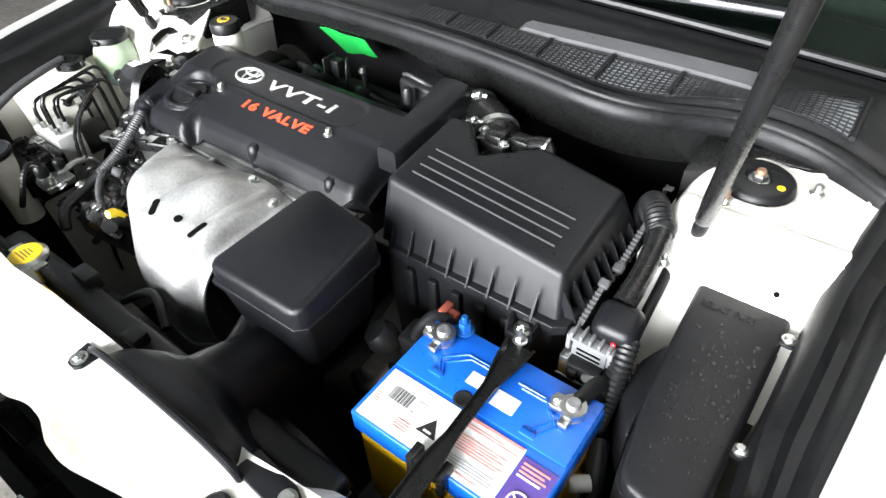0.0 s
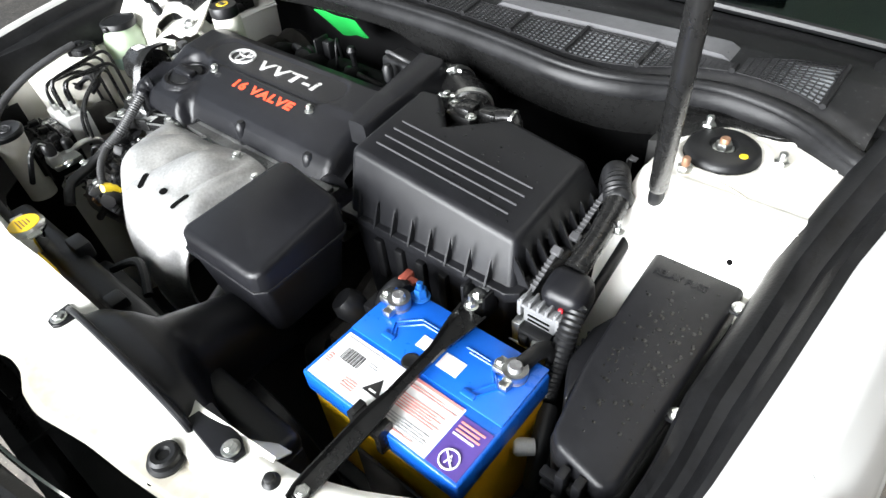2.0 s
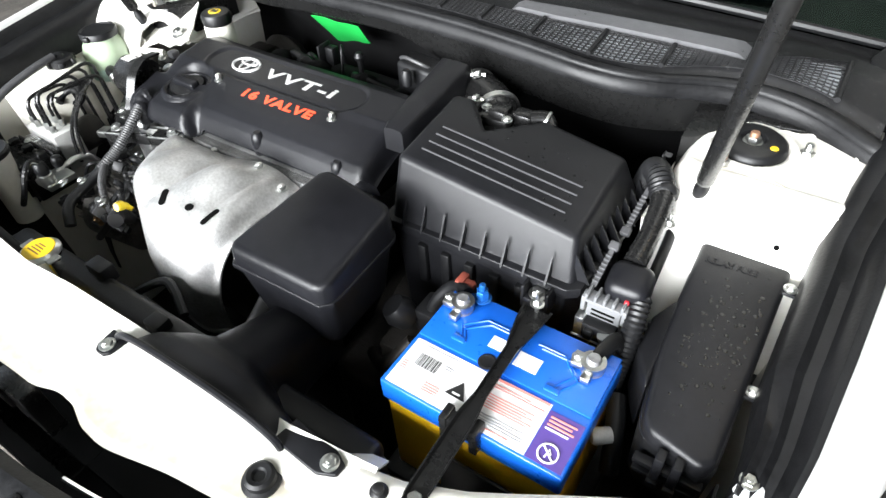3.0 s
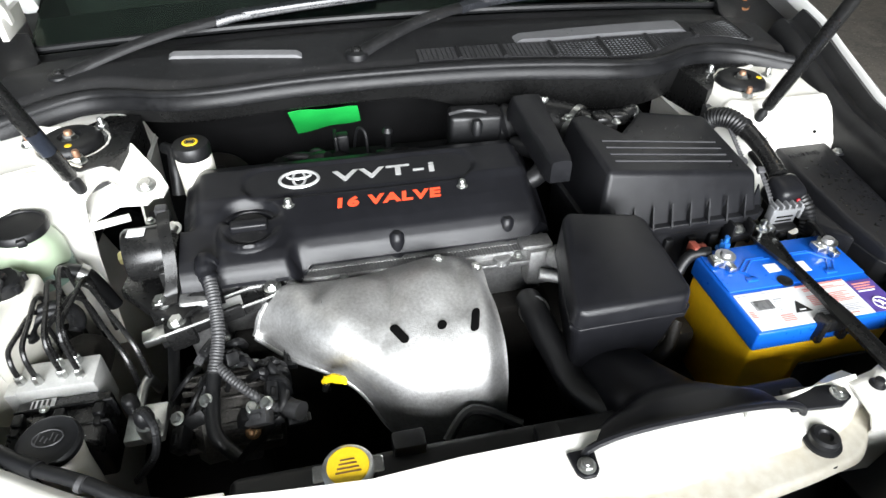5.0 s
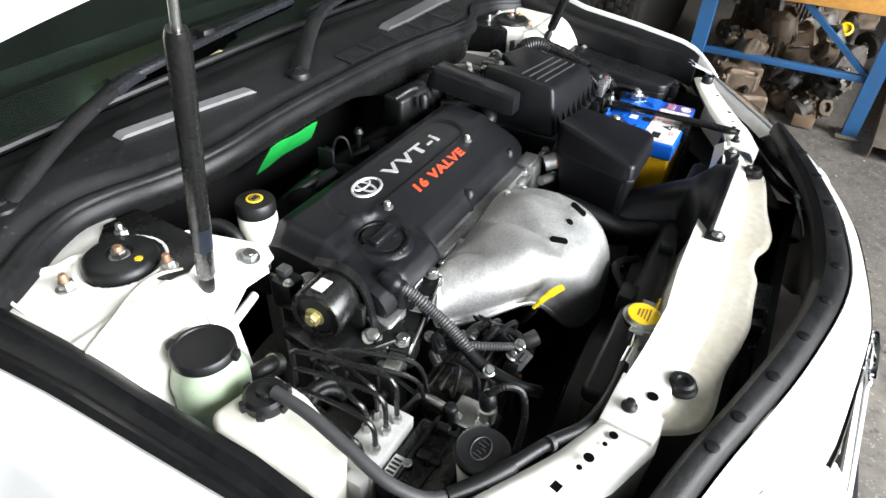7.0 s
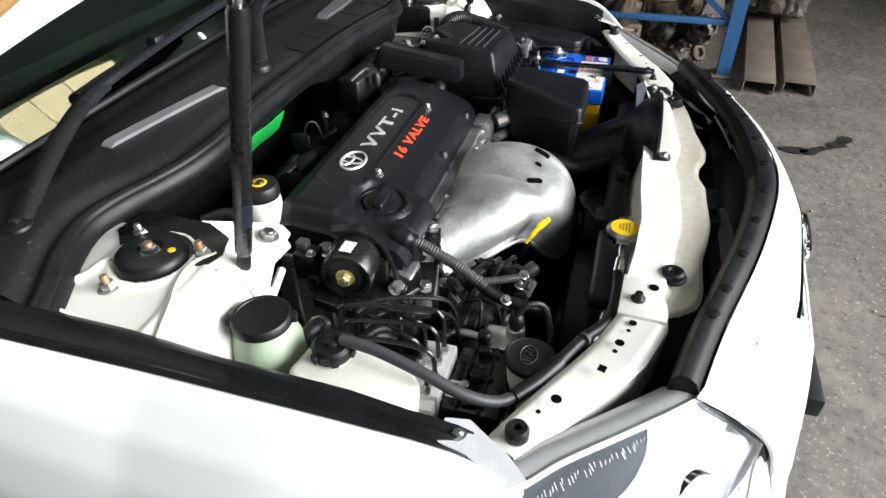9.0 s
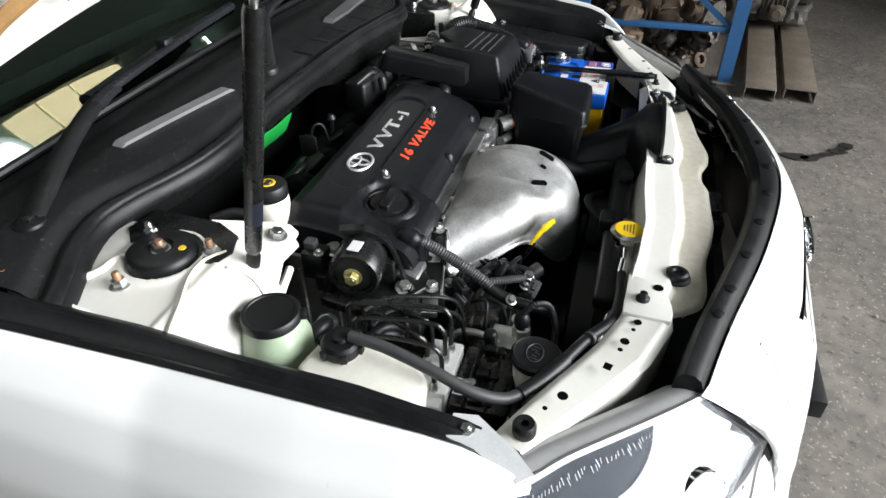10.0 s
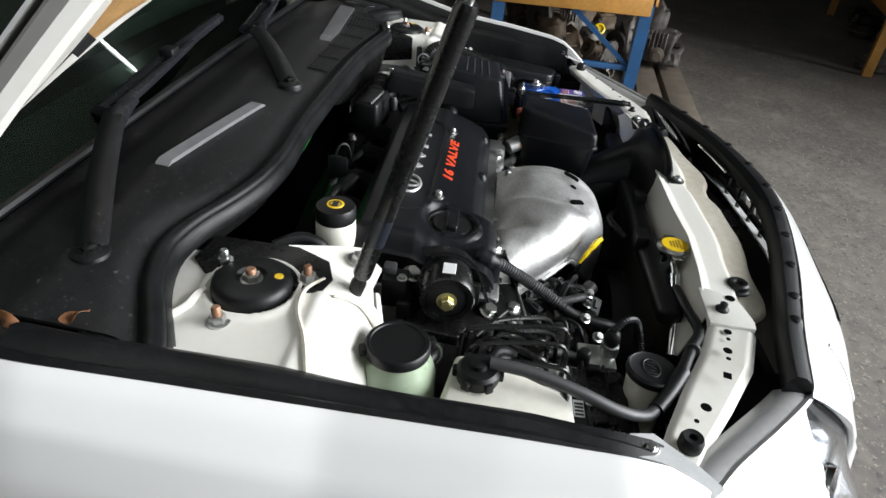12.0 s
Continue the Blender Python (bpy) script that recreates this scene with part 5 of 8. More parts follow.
hs = thing("heat_shield", (-0.13, -0.40, 0.60), "dented silvery exhaust heat shield in front of the head", "heat shield")
part("shell", sheet(shield_fn, 90, 70, 0.0025), SHIELD, hs, "", 60)
part("rolled_edge", join(tube([shield_fn(i / 50, 1.0) for i in range(51)], 0.0056, 8, 1), tube([shield_fn(i / 50, 0.0) for i in range(51)], 0.003, 8, 1), tube([shield_fn(1.0, i / 40) for i in range(41)], 0.003, 8, 1), tube([shield_fn(0.0, i / 20) for i in range(21)], 0.0056, 8, 1)), SHIELD, hs)
for x, (a, b), turn in ((-0.139, (0.016, 0.006), 40), (-0.081, (0.0065, 0.0065), 0), (-0.035, (0.016, 0.006), 100)):
    u, v = shield_at(x, -0.433)
    p = Vector(shield_fn(u, v))
    du, dv = Vector(shield_fn(u + 0.02, v)) - Vector(shield_fn(u - 0.02, v)), Vector(shield_fn(u, v + 0.02)) - Vector(shield_fn(u, v - 0.02))
    nz = dv.cross(du).normalized()
    nz = nz if nz.z > 0 else -nz
    nx = (du - nz * du.dot(nz)).normalized()
    ny = nz.cross(nx)
    m = Matrix(((nx.x, ny.x, nz.x, p.x), (nx.y, ny.y, nz.y, p.y), (nx.z, ny.z, nz.z, p.z), (0, 0, 0, 1))) @ Euler((0, 0, radians(-turn))).to_matrix().to_4x4()
    flat = [Euler((0, 0, radians(-turn))).to_matrix() @ Vector((math.copysign(max(a - b, 0), math.cos(t)) + b * math.cos(t), b * math.sin(t), 0)) for t in [2 * math.pi * i / 24 + 0.01 for i in range(24)]]
    sg = 1 if ny.dot(dv) > 0 else -1
    # black patch on the uncut shield, for the slot's shade
    part("slot", loft([[Vector(shield_fn(u + q.x * k / du.length * 0.04, v + sg * q.y * k / dv.length * 0.04)) + nz * h for q in flat] for k, h in ((1.0, 0.0), (1.0, 0.0042), (0.7, 0.0042), (0.4, 0.0042), (0.1, 0.0042))]), HOLE, hs, "black patch for a slot", 0)
for u, v in ((0.10, 0.06), (0.80, 0.05), (0.97, 0.08)):
    p = shield_fn(u, v)
    part("shield_bolt", hexbolt((p[0], p[1], p[2] + 0.002), 0.0065, 0.007), STEEL, hs)
p = Vector(shield_fn(0.30, 0.40))
part("stamped_mark", join(*[tube([p + Vector((dx, dy, 0.0026 - dy * 0.2)), p + Vector((dx + ex, dy + ey, 0.0026 - (dy + ey) * 0.2))], 0.0008, 5, 1) for dx, dy, ex, ey in ((0, 0, 0.02, 0.012), (0, 0.012, 0.02, -0.012), (0.026, 0, 0.012, 0.012), (0.026, 0.012, 0.012, -0.012), (-0.008, 0.0, 0.0, 0.012))]), SHIELD, hs)

# dipstick
ds = thing("dipstick", (-0.237, -0.451, 0.55), "oil dipstick with a yellow handle", "dipstick")
part("tube", tube([(-0.245, -0.36, 0.60), (-0.245, -0.43, 0.69), (-0.24, -0.447, 0.725)], 0.0045, 8), SEALER, ds)
part("handle", tube([(-0.244, -0.443, 0.722), (-0.238, -0.452, 0.738), (-0.226, -0.465, 0.753), (-0.217, -0.476, 0.761)], [0.0045, 0.006, 0.008, 0.007], 12, 6, 0, 0.006, 0.6), YDIP, ds, "yellow plastic handle")

# ---- intake side ----
ab = thing("air_filter_box", (0.34, -0.2, 0.5), "black plastic air filter box with ribbed lid", "air filter box")


def lid_z(x, y):
    return 0.8860 - 0.1456 * (x - 0.2112) + 0.0975 * (y + 0.2715)


LID = [(0.204, -0.274), (0.469, -0.266), (0.464, -0.099), (0.338, -0.096), (0.276, -0.163), (0.229, -0.113), (0.200, -0.122)]
lid_foot = [(0.196, -0.293), (0.478, -0.287), (0.490, -0.078), (0.345, -0.070), (0.272, -0.137), (0.235, -0.086), (0.188, -0.094)]
bm = loft([[(x, y, 0.788) for x, y in lid_foot], [(x, y, lid_z(x, y)) for x, y in LID]])
bmesh.ops.recalc_face_normals(bm, faces=bm.faces)
bmesh.ops.bevel(bm, geom=[e for e in bm.edges if max(v.co.z for v in e.verts) > 0.80], offset=0.009, segments=4, profile=0.5, affect="EDGES")
lid = part("lid", bm, BOXPL, ab)
ribs = []
# ridges are paler and rougher than the lid
RIDGE = mat("grey_ridge_plastic", (0.045, 0.045, 0.048), 0.65, var=0.3, scale=60, spec=0.15)
for i, y in enumerate((-0.193, -0.2105, -0.228, -0.2455)):
    x0, x1 = 0.226, 0.438
    ribs.append(tube([(x0 + (x1 - x0) * k / 6, y + 0.0012 * k, lid_z(x0 + (x1 - x0) * k / 6, y + 0.0012 * k) + 0.0004) for k in range(7)], 0.0018, 8, 1))
for r in ribs:
    part("ridge", r, RIDGE, lid)
random.seed(15)
for i in range(46):
    x, y = random.uniform(0.24, 0.45), random.uniform(-0.25, -0.13)
    r = random.choice((0.0008, 0.0011, 0.0016))
    part("water_drop", lathe([(r, 0.0), (r * 0.8, r * 0.2), (r * 0.3, r * 0.3)], (x, y, lid_z(x, y) - 0.0001), 8, (0, -0.1, 1), random.uniform(0.7, 1.4), 1), WET, lid)
part("rim", join(prism([(0.186, -0.302), (0.474, -0.299), (0.490, -0.288), (0.503, -0.070), (0.36, -0.046), (0.24, -0.050), (0.180, -0.066)], 0.778, 0.789, 0.002), prism([(0.190, -0.297), (0.472, -0.294), (0.486, -0.284), (0.498, -0.075), (0.36, -0.05), (0.24, -0.054), (0.186, -0.07)], 0.768, 0.778, 0.0)), BOXPL, ab)


def fin(x, y, dx, dy, h):
    """A triangular gusset standing out from the lid's side."""
    w = 0.0014
    n = Vector((-dy, dx)).normalized() * w
    pts = [(x, y, 0.786), (x + dx, y + dy, 0.786), (x, y, 0.786 + h)]
    return loft([[(px - n.x, py - n.y, pz) for px, py, pz in pts], [(px + n.x, py + n.y, pz) for px, py, pz in pts]])


for i in range(8):
    part("gusset", fin(0.222 + 0.032 * i, -0.287, 0, -0.016, 0.038), BOXPL, lid, smooth=0)
for i in range(9):
    k = i / 8
    part("gusset", fin(0.473 + 0.012 * k, -0.275 + 0.18 * k, 0.022, 0.002, 0.046), BOXPL, lid, smooth=0)
part("lower_box", prism([(0.198, -0.290), (0.470, -0.288), (0.486, -0.10), (0.36, -0.06), (0.24, -0.064), (0.20, -0.08)], 0.50, 0.770, 0.006, -0.012), BOXPL, ab)
for i in range(5):
    part("side_slot", box(0.24 + 0.04 * i, 0.255 + 0.04 * i, -0.297, -0.286, 0.68, 0.755, 0.003), DULL, ab)
part("clip_bracket", join(box(0.422, 0.456, -0.318, -0.288, 0.750, 0.767, 0.004), box(0.420, 0.425, -0.318, -0.292, 0.745, 0.786, 0.002), box(0.454, 0.459, -0.318, -0.292, 0.745, 0.786, 0.002)), BOXPL, ab)
part("clip_bolt", hexbolt((0.439, -0.303, 0.767), 0.0085, 0.008), STEEL, ab)

rs = thing("air_resonator", (0.15, -0.40, 0.66), "black lidded air resonator box", "resonator")
RES = [(0.086, -0.489), (0.230, -0.487), (0.243, -0.474), (0.238, -0.345), (0.228, -0.332), (0.122, -0.324), (0.110, -0.336), (0.078, -0.478)]


def res_z(x, y):
    return 0.831 + 0.24 * (y + 0.487) - 0.10 * (x - 0.08) * ease(-0.48, -0.33, y)


part("lid", prism(RES, 0.797, 0.832, 0.009, 0.003, res_z), COVER, rs)
part("lid_rim", prism([(0.158 + (x - 0.158) * 1.04, -0.41 + (y + 0.41) * 1.04) for x, y in RES], 0.7965, 0.8035, 0.002), COVER, rs)
part("body", prism([(x * 0.985 + 0.002, y * 0.99 - 0.004) for x, y in RES], 0.705, 0.80, 0.006, -0.018), COVER, rs)

sn = thing("air_intake_duct", (0.18, -0.58, 0.70), "flat black air intake duct behind the radiator support", "air duct")


def snork(u, v):
    """u along the duct from mouth to neck, v round its section."""
    y = mix([(0, -0.641), (0.3, -0.611), (0.45, -0.594), (0.6, -0.579), (0.75, -0.53), (1, -0.44)], u)
    xc = mix([(0, 0.170), (0.3, 0.175), (0.45, 0.167), (0.6, 0.170), (1, 0.15)], u)
    w = mix([(0, 0.139), (0.22, 0.138), (0.30, 0.132), (0.45, 0.090), (0.6, 0.060), (0.8, 0.052), (1, 0.052)], u)
    zt = mix([(0, 0.808), (0.3, 0.806), (0.45, 0.800), (0.6, 0.788), (0.75, 0.762), (1, 0.715)], u)
    zb = mix([(0, 0.764), (0.06, 0.72), (0.3, 0.70), (1, 0.65)], u)
    a = 2 * math.pi * v
    c, s = math.cos(a), math.sin(a)
    if s >= 0:
        return (xc + w * math.copysign(abs(c) ** 0.8, c), y, zb + (zt - zb) * s ** 0.75)
    return (xc + w * math.copysign(abs(c) ** 0.5, c), y, zb + 0.03 * s * (0.2 + u))


part("duct", loft([[snork(i / 30, j / 48) for j in range(48)] for i in range(31)], False), COVER, sn, "", 60)
part("mouth_rim", tube([(snork(0, 0.5 * k / 16)[0], -0.643, snork(0, 0.5 * k / 16)[2] + 0.001) for k in range(17)], 0.0045, 8, 2), COVER, sn)
part("right_strap", prism([(0.295, -0.640), (0.360, -0.645), (0.380, -0.636), (0.381, -0.622), (0.364, -0.614), (0.300, -0.608)], 0.772, 0.7765, 0.002), COVER, sn, "black strap to the support")
for x, y in ((0.03, -0.657), (0.366, -0.629)):
    if x < 0.1:
        part("tab", prism([(x - 0.007, y - 0.013), (x + 0.007, y - 0.013), (x + 0.013, y - 0.006), (x + 0.016, y + 0.02), (x - 0.016, y + 0.02), (x - 0.013, y - 0.006)], 0.772, 0.777, 0.002), COVER, sn)
    part("tab_bolt", hexbolt((x, y, 0.777), 0.007, 0.006), STEEL, sn)
part("inner_post", tube([(0.24, -0.635, 0.765), (0.24, -0.632, 0.79)], 0.003, 8), STEEL, sn)

# intake arm beside the cover and the hose to the throttle
ia = thing("intake_hose", (0.16, -0.05, 0.8), "black ribbed intake hose with steel clamps", "intake hose")
ARM_SECTION = ((-1, -0.030), (-1, 0.004), (-0.93, 0.0100), (-0.8, 0.0130), (0, 0.0145), (0.8, 0.0130), (0.93, 0.0100), (1, 0.004), (1, -0.030))
arm = [[(0.149 + c * 0.026, -0.012, 0.800 + h) for c, h in ARM_SECTION], [(0.149 + c * 0.027, -0.028, 0.872 + h) for c, h in ARM_SECTION]]
for i in range(15):
    u = i / 14
    k = 1 - 0.12 * ease(0.94, 1.0, u)
    arm.append([(0.149 + 0.0045 * u + c * (0.028 - 0.009 * u) * k, -0.040 - 0.178 * u, 0.891 - 0.025 * u + h * k) for c, h in ARM_SECTION])
part("arm", loft(arm), BOXPL, ia, "long flat black intake arm")
part("arm_seam", tube([(0.1705 - 0.008 * k / 8, -0.05 - 0.16 * k / 8, 0.878 - 0.0235 * k / 8) for k in range(9)], 0.0016, 6, 1), BOXPL, ia)
HOSE = [(0.06, 0.02, 0.785), (0.125, -0.005, 0.832), (0.185, -0.022, 0.850), (0.235, -0.055, 0.848), (0.262, -0.10, 0.838), (0.274, -0.155, 0.825)]
part("bellows", tube(HOSE[:3], 0.031, 24, 8, 0.005, 0.016), RUBBER, ia)
part("neck", tube(HOSE[2:], 0.034, 28), SEALER, ia, "glossy black hose neck")
for p, d in (((0.180, -0.020, 0.849), (0.9, -0.3, 0.2)), ((0.238, -0.058, 0.848), (0.62, -0.76, -0.12))):
    part("clamp", lathe([(0.0345, -0.005), (0.0365, -0.005), (0.0365, 0.005), (0.0345, 0.005)], p, 32, d), STEEL, ia, "steel hose clamp")
for x, y, z in ((0.186, -0.030, 0.884), (0.213, -0.082, 0.874)):
    part("clamp_screw", join(tube([(x - 0.012, y - 0.004, z), (x + 0.010, y + 0.006, z)], 0.0045, 8), hexbolt((x, y, z), 0.0055, 0.007)), STEEL, ia)
part("side_hose", tube([(0.10, -0.16, 0.80), (0.135, -0.17, 0.825), (0.16, -0.13, 0.835), (0.13, -0.06, 0.82)], 0.016, 14), RUBBER, ia)
afs = thing("air_flow_sensor", (0.268, -0.105, 0.872), "glossy black air flow sensor with plug and wire elbow", "sensor")
part("body", join(box(0.240, 0.290, -0.125, -0.092, 0.858, 0.879, 0.005), box(0.252, 0.282, -0.118, -0.085, 0.874, 0.888, 0.006)), SEALER, afs)
for x, y in ((0.243, -0.100), (0.287, -0.118)):
    part("screw", hexbolt((x, y, 0.879), 0.0055, 0.005), STEEL, afs)
part("plug", box(0.285, 0.318, -0.105, -0.078, 0.862, 0.884, 0.006), SEALER, afs, "glossy black plug")
part("elbow", tube([(0.312, -0.092, 0.874), (0.332, -0.082, 0.874), (0.343, -0.092, 0.862), (0.345, -0.11, 0.835), (0.345, -0.118, 0.80)], 0.0125, 16), SEALER, afs, "glossy black wire elbow")
part("plug_ring", lathe([(0.0135, -0.002), (0.015, -0.002), (0.015, 0.002), (0.0135, 0.002)], (0.334, -0.083, 0.8735), 24, (0.9, 0.1, -0.3)), STEEL, afs)

# ---- battery ----
bt = thing("car_battery", (0.459, -0.434, 0.575), "blue and yellow car battery held by a black bar", "battery")
X0, X1, Y0, Y1 = 0.343, 0.576, -0.517, -0.350
part("case", box(X0 + 0.004, X1 - 0.004, Y0 + 0.004, Y1 - 0.004, 0.575, 0.736, 0.004, 3), YELLOW, bt, "yellow lower case")
lidb = part("lid", join(box(X0, X1, Y0, Y1, 0.735, 0.771, 0.0035, 3), box(X0 + 0.003, X1 - 0.003, -0.438, Y1 + 0.003, 0.771, 0.7745, 0.0015, 2)), BLUE, bt, "blue lid")
for pts in ([(0.395, -0.418), (0.385, -0.400), (0.41, -0.378), (0.44, -0.378)], [(0.48, -0.378), (0.515, -0.378), (0.535, -0.40), (0.520, -0.425)]):
    part("lid_rib", tube([(x, y, 0.7748) for x, y in pts], 0.0016, 6, 1), BLUE, lidb)
    part("lid_rib", tube([(x + 0.007, y - 0.004, 0.7748) for x, y in pts], 0.0016, 6, 1), BLUE, lidb)
part("handle_notch", box(0.384, 0.402, -0.425, -0.417, 0.7735, 0.777, 0.001), BLUE, lidb)
part("handle_notch", box(0.512, 0.530, -0.432, -0.424, 0.7735, 0.777, 0.001), BLUE, lidb)
part("vent_plug", lathe([(0.010, 0.0), (0.0115, 0.002), (0.009, 0.003), (0.006, 0.0015)], (0.440, -0.433, 0.7735), 24), DULL, lidb)
part("status_sticker", box(0.428, 0.450, -0.412, -0.394, 0.7745, 0.7752, 0.0002, 1), LABEL, lidb, "small white sticker", 0)
part("status_sticker", box(0.466, 0.496, -0.420, -0.398, 0.7745, 0.7752, 0.0002, 1), LABEL, lidb, "small white sticker", 0)
TZ = 0.7716
lab = part("label", box(X0 + 0.006, X1 - 0.046, Y0 + 0.004, -0.443, TZ - 0.001, TZ, 0, 1), LABEL, bt, "white printed label", 0)
warn = part("warning_label", box(X1 - 0.045, X1 - 0.004, Y0 + 0.004, -0.450, TZ - 0.001, TZ + 0.0002, 0, 1), PURPLE, bt, "purple warning label", 0)


def ink(x0, x1, y0, y1, material, host, up=0.0006):
    part("print_bar", box(x0, x1, y0, y1, TZ, TZ + up, 0), material, host, smooth=0)


random.seed(4)
x = 0.366
while x < 0.394:
    w = random.choice((0.0007, 0.0012, 0.0018))
    ink(x, x + w, -0.478, -0.460, INK, lab)
    x += w + random.choice((0.0008, 0.0013))
for x0, x1, y0, n, c in ((0.352, 0.420, -0.448, 1, GREYINK), (0.352, 0.362, -0.478, 4, REDINK), (0.400, 0.418, -0.462, 2, GREYINK), (0.392, 0.414, -0.492, 4, REDINK), (0.398, 0.405, -0.478, 3, GREYINK), (0.455, 0.526, -0.452, 2, REDINK), (0.452, 0.526, -0.466, 6, REDINK), (0.452, 0.526, -0.492, 4, GREYINK), (0.470, 0.52, -0.507, 1, REDINK)):
    for i in range(n):
        ink(x0, x1 - random.random() * 0.3 * (x1 - x0), y0 - 0.0034 * i - 0.0012, y0 - 0.0034 * i, c, lab)
ink(0.448, 0.528, -0.447, -0.4435, REDINK, lab)
tri_m = loft([[(0.418, -0.492, TZ), (0.444, -0.492, TZ), (0.431, -0.470, TZ)], [(0.418, -0.492, TZ + 0.0007), (0.444, -0.492, TZ + 0.0007), (0.431, -0.470, TZ + 0.0007)]])
part("warning_triangle", tri_m, INK, lab, smooth=0)
ink(0.426, 0.436, -0.489, -0.4865, LABEL, lab, 0.001)
for i in range(4):
    ink(X1 - 0.041, X1 - 0.010 - 0.004 * (i % 2), -0.456 - 0.005 * i - 0.0022, -0.456 - 0.005 * i, REDINK if i < 3 else LABEL, warn, 0.0008)
part("warning_ring", join(oval(X1 - 0.025, -0.498, 0.011, 0.011, TZ + 0.0006, 0.0011, 28, 0), tube([(X1 - 0.033, -0.491, TZ + 0.0006), (X1 - 0.017, -0.505, TZ + 0.0006)], 0.0011, 5, 1), tube([(X1 - 0.027, -0.504, TZ + 0.0006), (X1 - 0.025, -0.493, TZ + 0.0006), (X1 - 0.022, -0.499, TZ + 0.0006)], 0.0011, 5, 1)), LABEL, warn)
for x, y, nm in ((0.372, -0.377, "positive"), (0.548, -0.378, "negative")):
    term = part("terminal", lathe([(0.014, 0.0), (0.014, 0.008), (0.0095, 0.009), (0.0085, 0.022), (0.007, 0.024)], (x, y, 0.772), 24), LEAD, bt, "grey lead post with clamp")
    part("clamp", join(lathe([(0.010, 0.008), (0.0145, 0.008), (0.015, 0.018), (0.010, 0.018)], (x, y, 0.772), 24), box(x - 0.024, x - 0.008, y - 0.012, y + 0.008, 0.778, 0.788, 0.002), box(x - 0.006, x + 0.006, y - 0.026, y - 0.010, 0.776, 0.786, 0.002)), STEEL, term, "crumpled steel clamp")
    part("clamp_bolt", hexbolt((x - 0.018, y - 0.002, 0.787), 0.005, 0.005), STEEL, term)
part("terminal_nut", hexbolt((0.386, -0.352, 0.778), 0.008, 0.016, stud=0.010), BLUEBOLT, bt, "blue coated terminal nut")
part("terminal_boot", join(box(0.345, 0.366, -0.352, -0.332, 0.770, 0.780, 0.003, 2, None), box(0.340, 0.352, -0.348, -0.326, 0.764, 0.783, 0.003)), REDBOOT, bt, "faded red terminal boot")
part("earth_lead", tube([(0.55, -0.37, 0.788), (0.556, -0.34, 0.788), (0.562, -0.325, 0.77), (0.565, -0.32, 0.70)], 0.010, 10, 6, 0, 0.006, 0.5), RUBBER, bt)
part("positive_lead", tube([(0.365, -0.355, 0.778), (0.335, -0.345, 0.765), (0.31, -0.36, 0.72), (0.30, -0.37, 0.62)], 0.009, 10), RUBBER, bt)

bt.location += Vector((-0.003, 0.002, -0.007))
hb = thing("battery_hold_down", (0.44, -0.48, 0.78), "black steel battery hold-down bar with bolts", "clamp")
bar = loft([[(0.4545 + 0.007 * u + dx, -0.335 - 0.292 * u, 0.782 + 0.002 * math.sin(math.pi * u) + dz) for dx, dz in ((-w, 0.006), (-w * 0.8, -0.002), (w * 0.8, -0.002), (w, 0.006), (w * 0.86, 0.006), (w * 0.7, 0.0005), (-w * 0.7, 0.0005), (-w * 0.86, 0.006))] for u, w in [(i / 24, mix([(0, 0.020), (0.10, 0.017), (0.25, 0.008), (0.50, 0.0075), (0.62, 0.0125), (0.95, 0.0125), (1, 0.009)], i / 24)) for i in range(25)]])
part("bar", bar, SEALER, hb)
part("saddle", join(box(0.434, 0.474, -0.524, -0.508, 0.760, 0.782, 0.002), box(0.430, 0.440, -0.526, -0.504, 0.742, 0.784, 0.002), box(0.468, 0.478, -0.526, -0.504, 0.742, 0.784, 0.002)), SEALER, hb)
part("rod", join(tube([(0.4535, -0.337, 0.70), (0.4535, -0.337, 0.815)], 0.003, 8), hexbolt((0.4535, -0.337, 0.796), 0.006, 0.007)), STEEL, hb)
part("front_bolt", hexbolt((0.4612, -0.6135, 0.781), 0.0075, 0.006), STEEL, hb)
part("tray_wall", box(0.425, 0.585, -0.526, -0.521, 0.575, 0.700, 0.002), DULL, hb, "black tray wall")
part("battery_tray", box(0.33, 0.59, -0.53, -0.335, 0.560, 0.574, 0.004), DULL, hb)

hb.location.z -= 0.007
# ---- fuse box ----
fb = thing("fuse_box", (0.64, -0.29, 0.66), "black relay and fuse box speckled with water drops", "fuse box")


def fuse_z(x, y):
    return 0.816 + 0.11 * (y + 0.13)


FB = [(0.594, -0.133), (0.690, -0.131), (0.702, -0.146), (0.697, -0.425), (0.685, -0.440), (0.628, -0.427), (0.617, -0.413), (0.604, -0.330), (0.598, -0.24)]
part("lid", prism(FB, 0.762, 0.80, 0.007, 0.002, fuse_z), BOXPL, fb)
part("base", prism([(x * 1.0 + (0.003 if x > 0.64 else -0.003), y) for x, y in FB], 0.67, 0.764, 0.003, -0.006), DULL, fb)
part("side_pod", join(prism([(0.606, -0.372), (0.590, -0.345), (0.578, -0.318), (0.576, -0.262), (0.592, -0.228), (0.606, -0.224)], 0.69, 0.772, 0.006, 0.0, lambda x, y: 0.770 + 0.35 * (x - 0.59)), *[tube([(0.5765, -0.27 - 0.013 * i, 0.762), (0.579, -0.27 - 0.013 * i, 0.71)], 0.0022, 6, 1) for i in range(4)]), BOXPL, fb, "lower pod at the box's side")
part("front_lip", join(box(0.622, 0.694, -0.446, -0.434, 0.742, 0.750, 0.002), box(0.624, 0.692, -0.447, -0.436, 0.727, 0.734, 0.002)), BOXPL, fb)
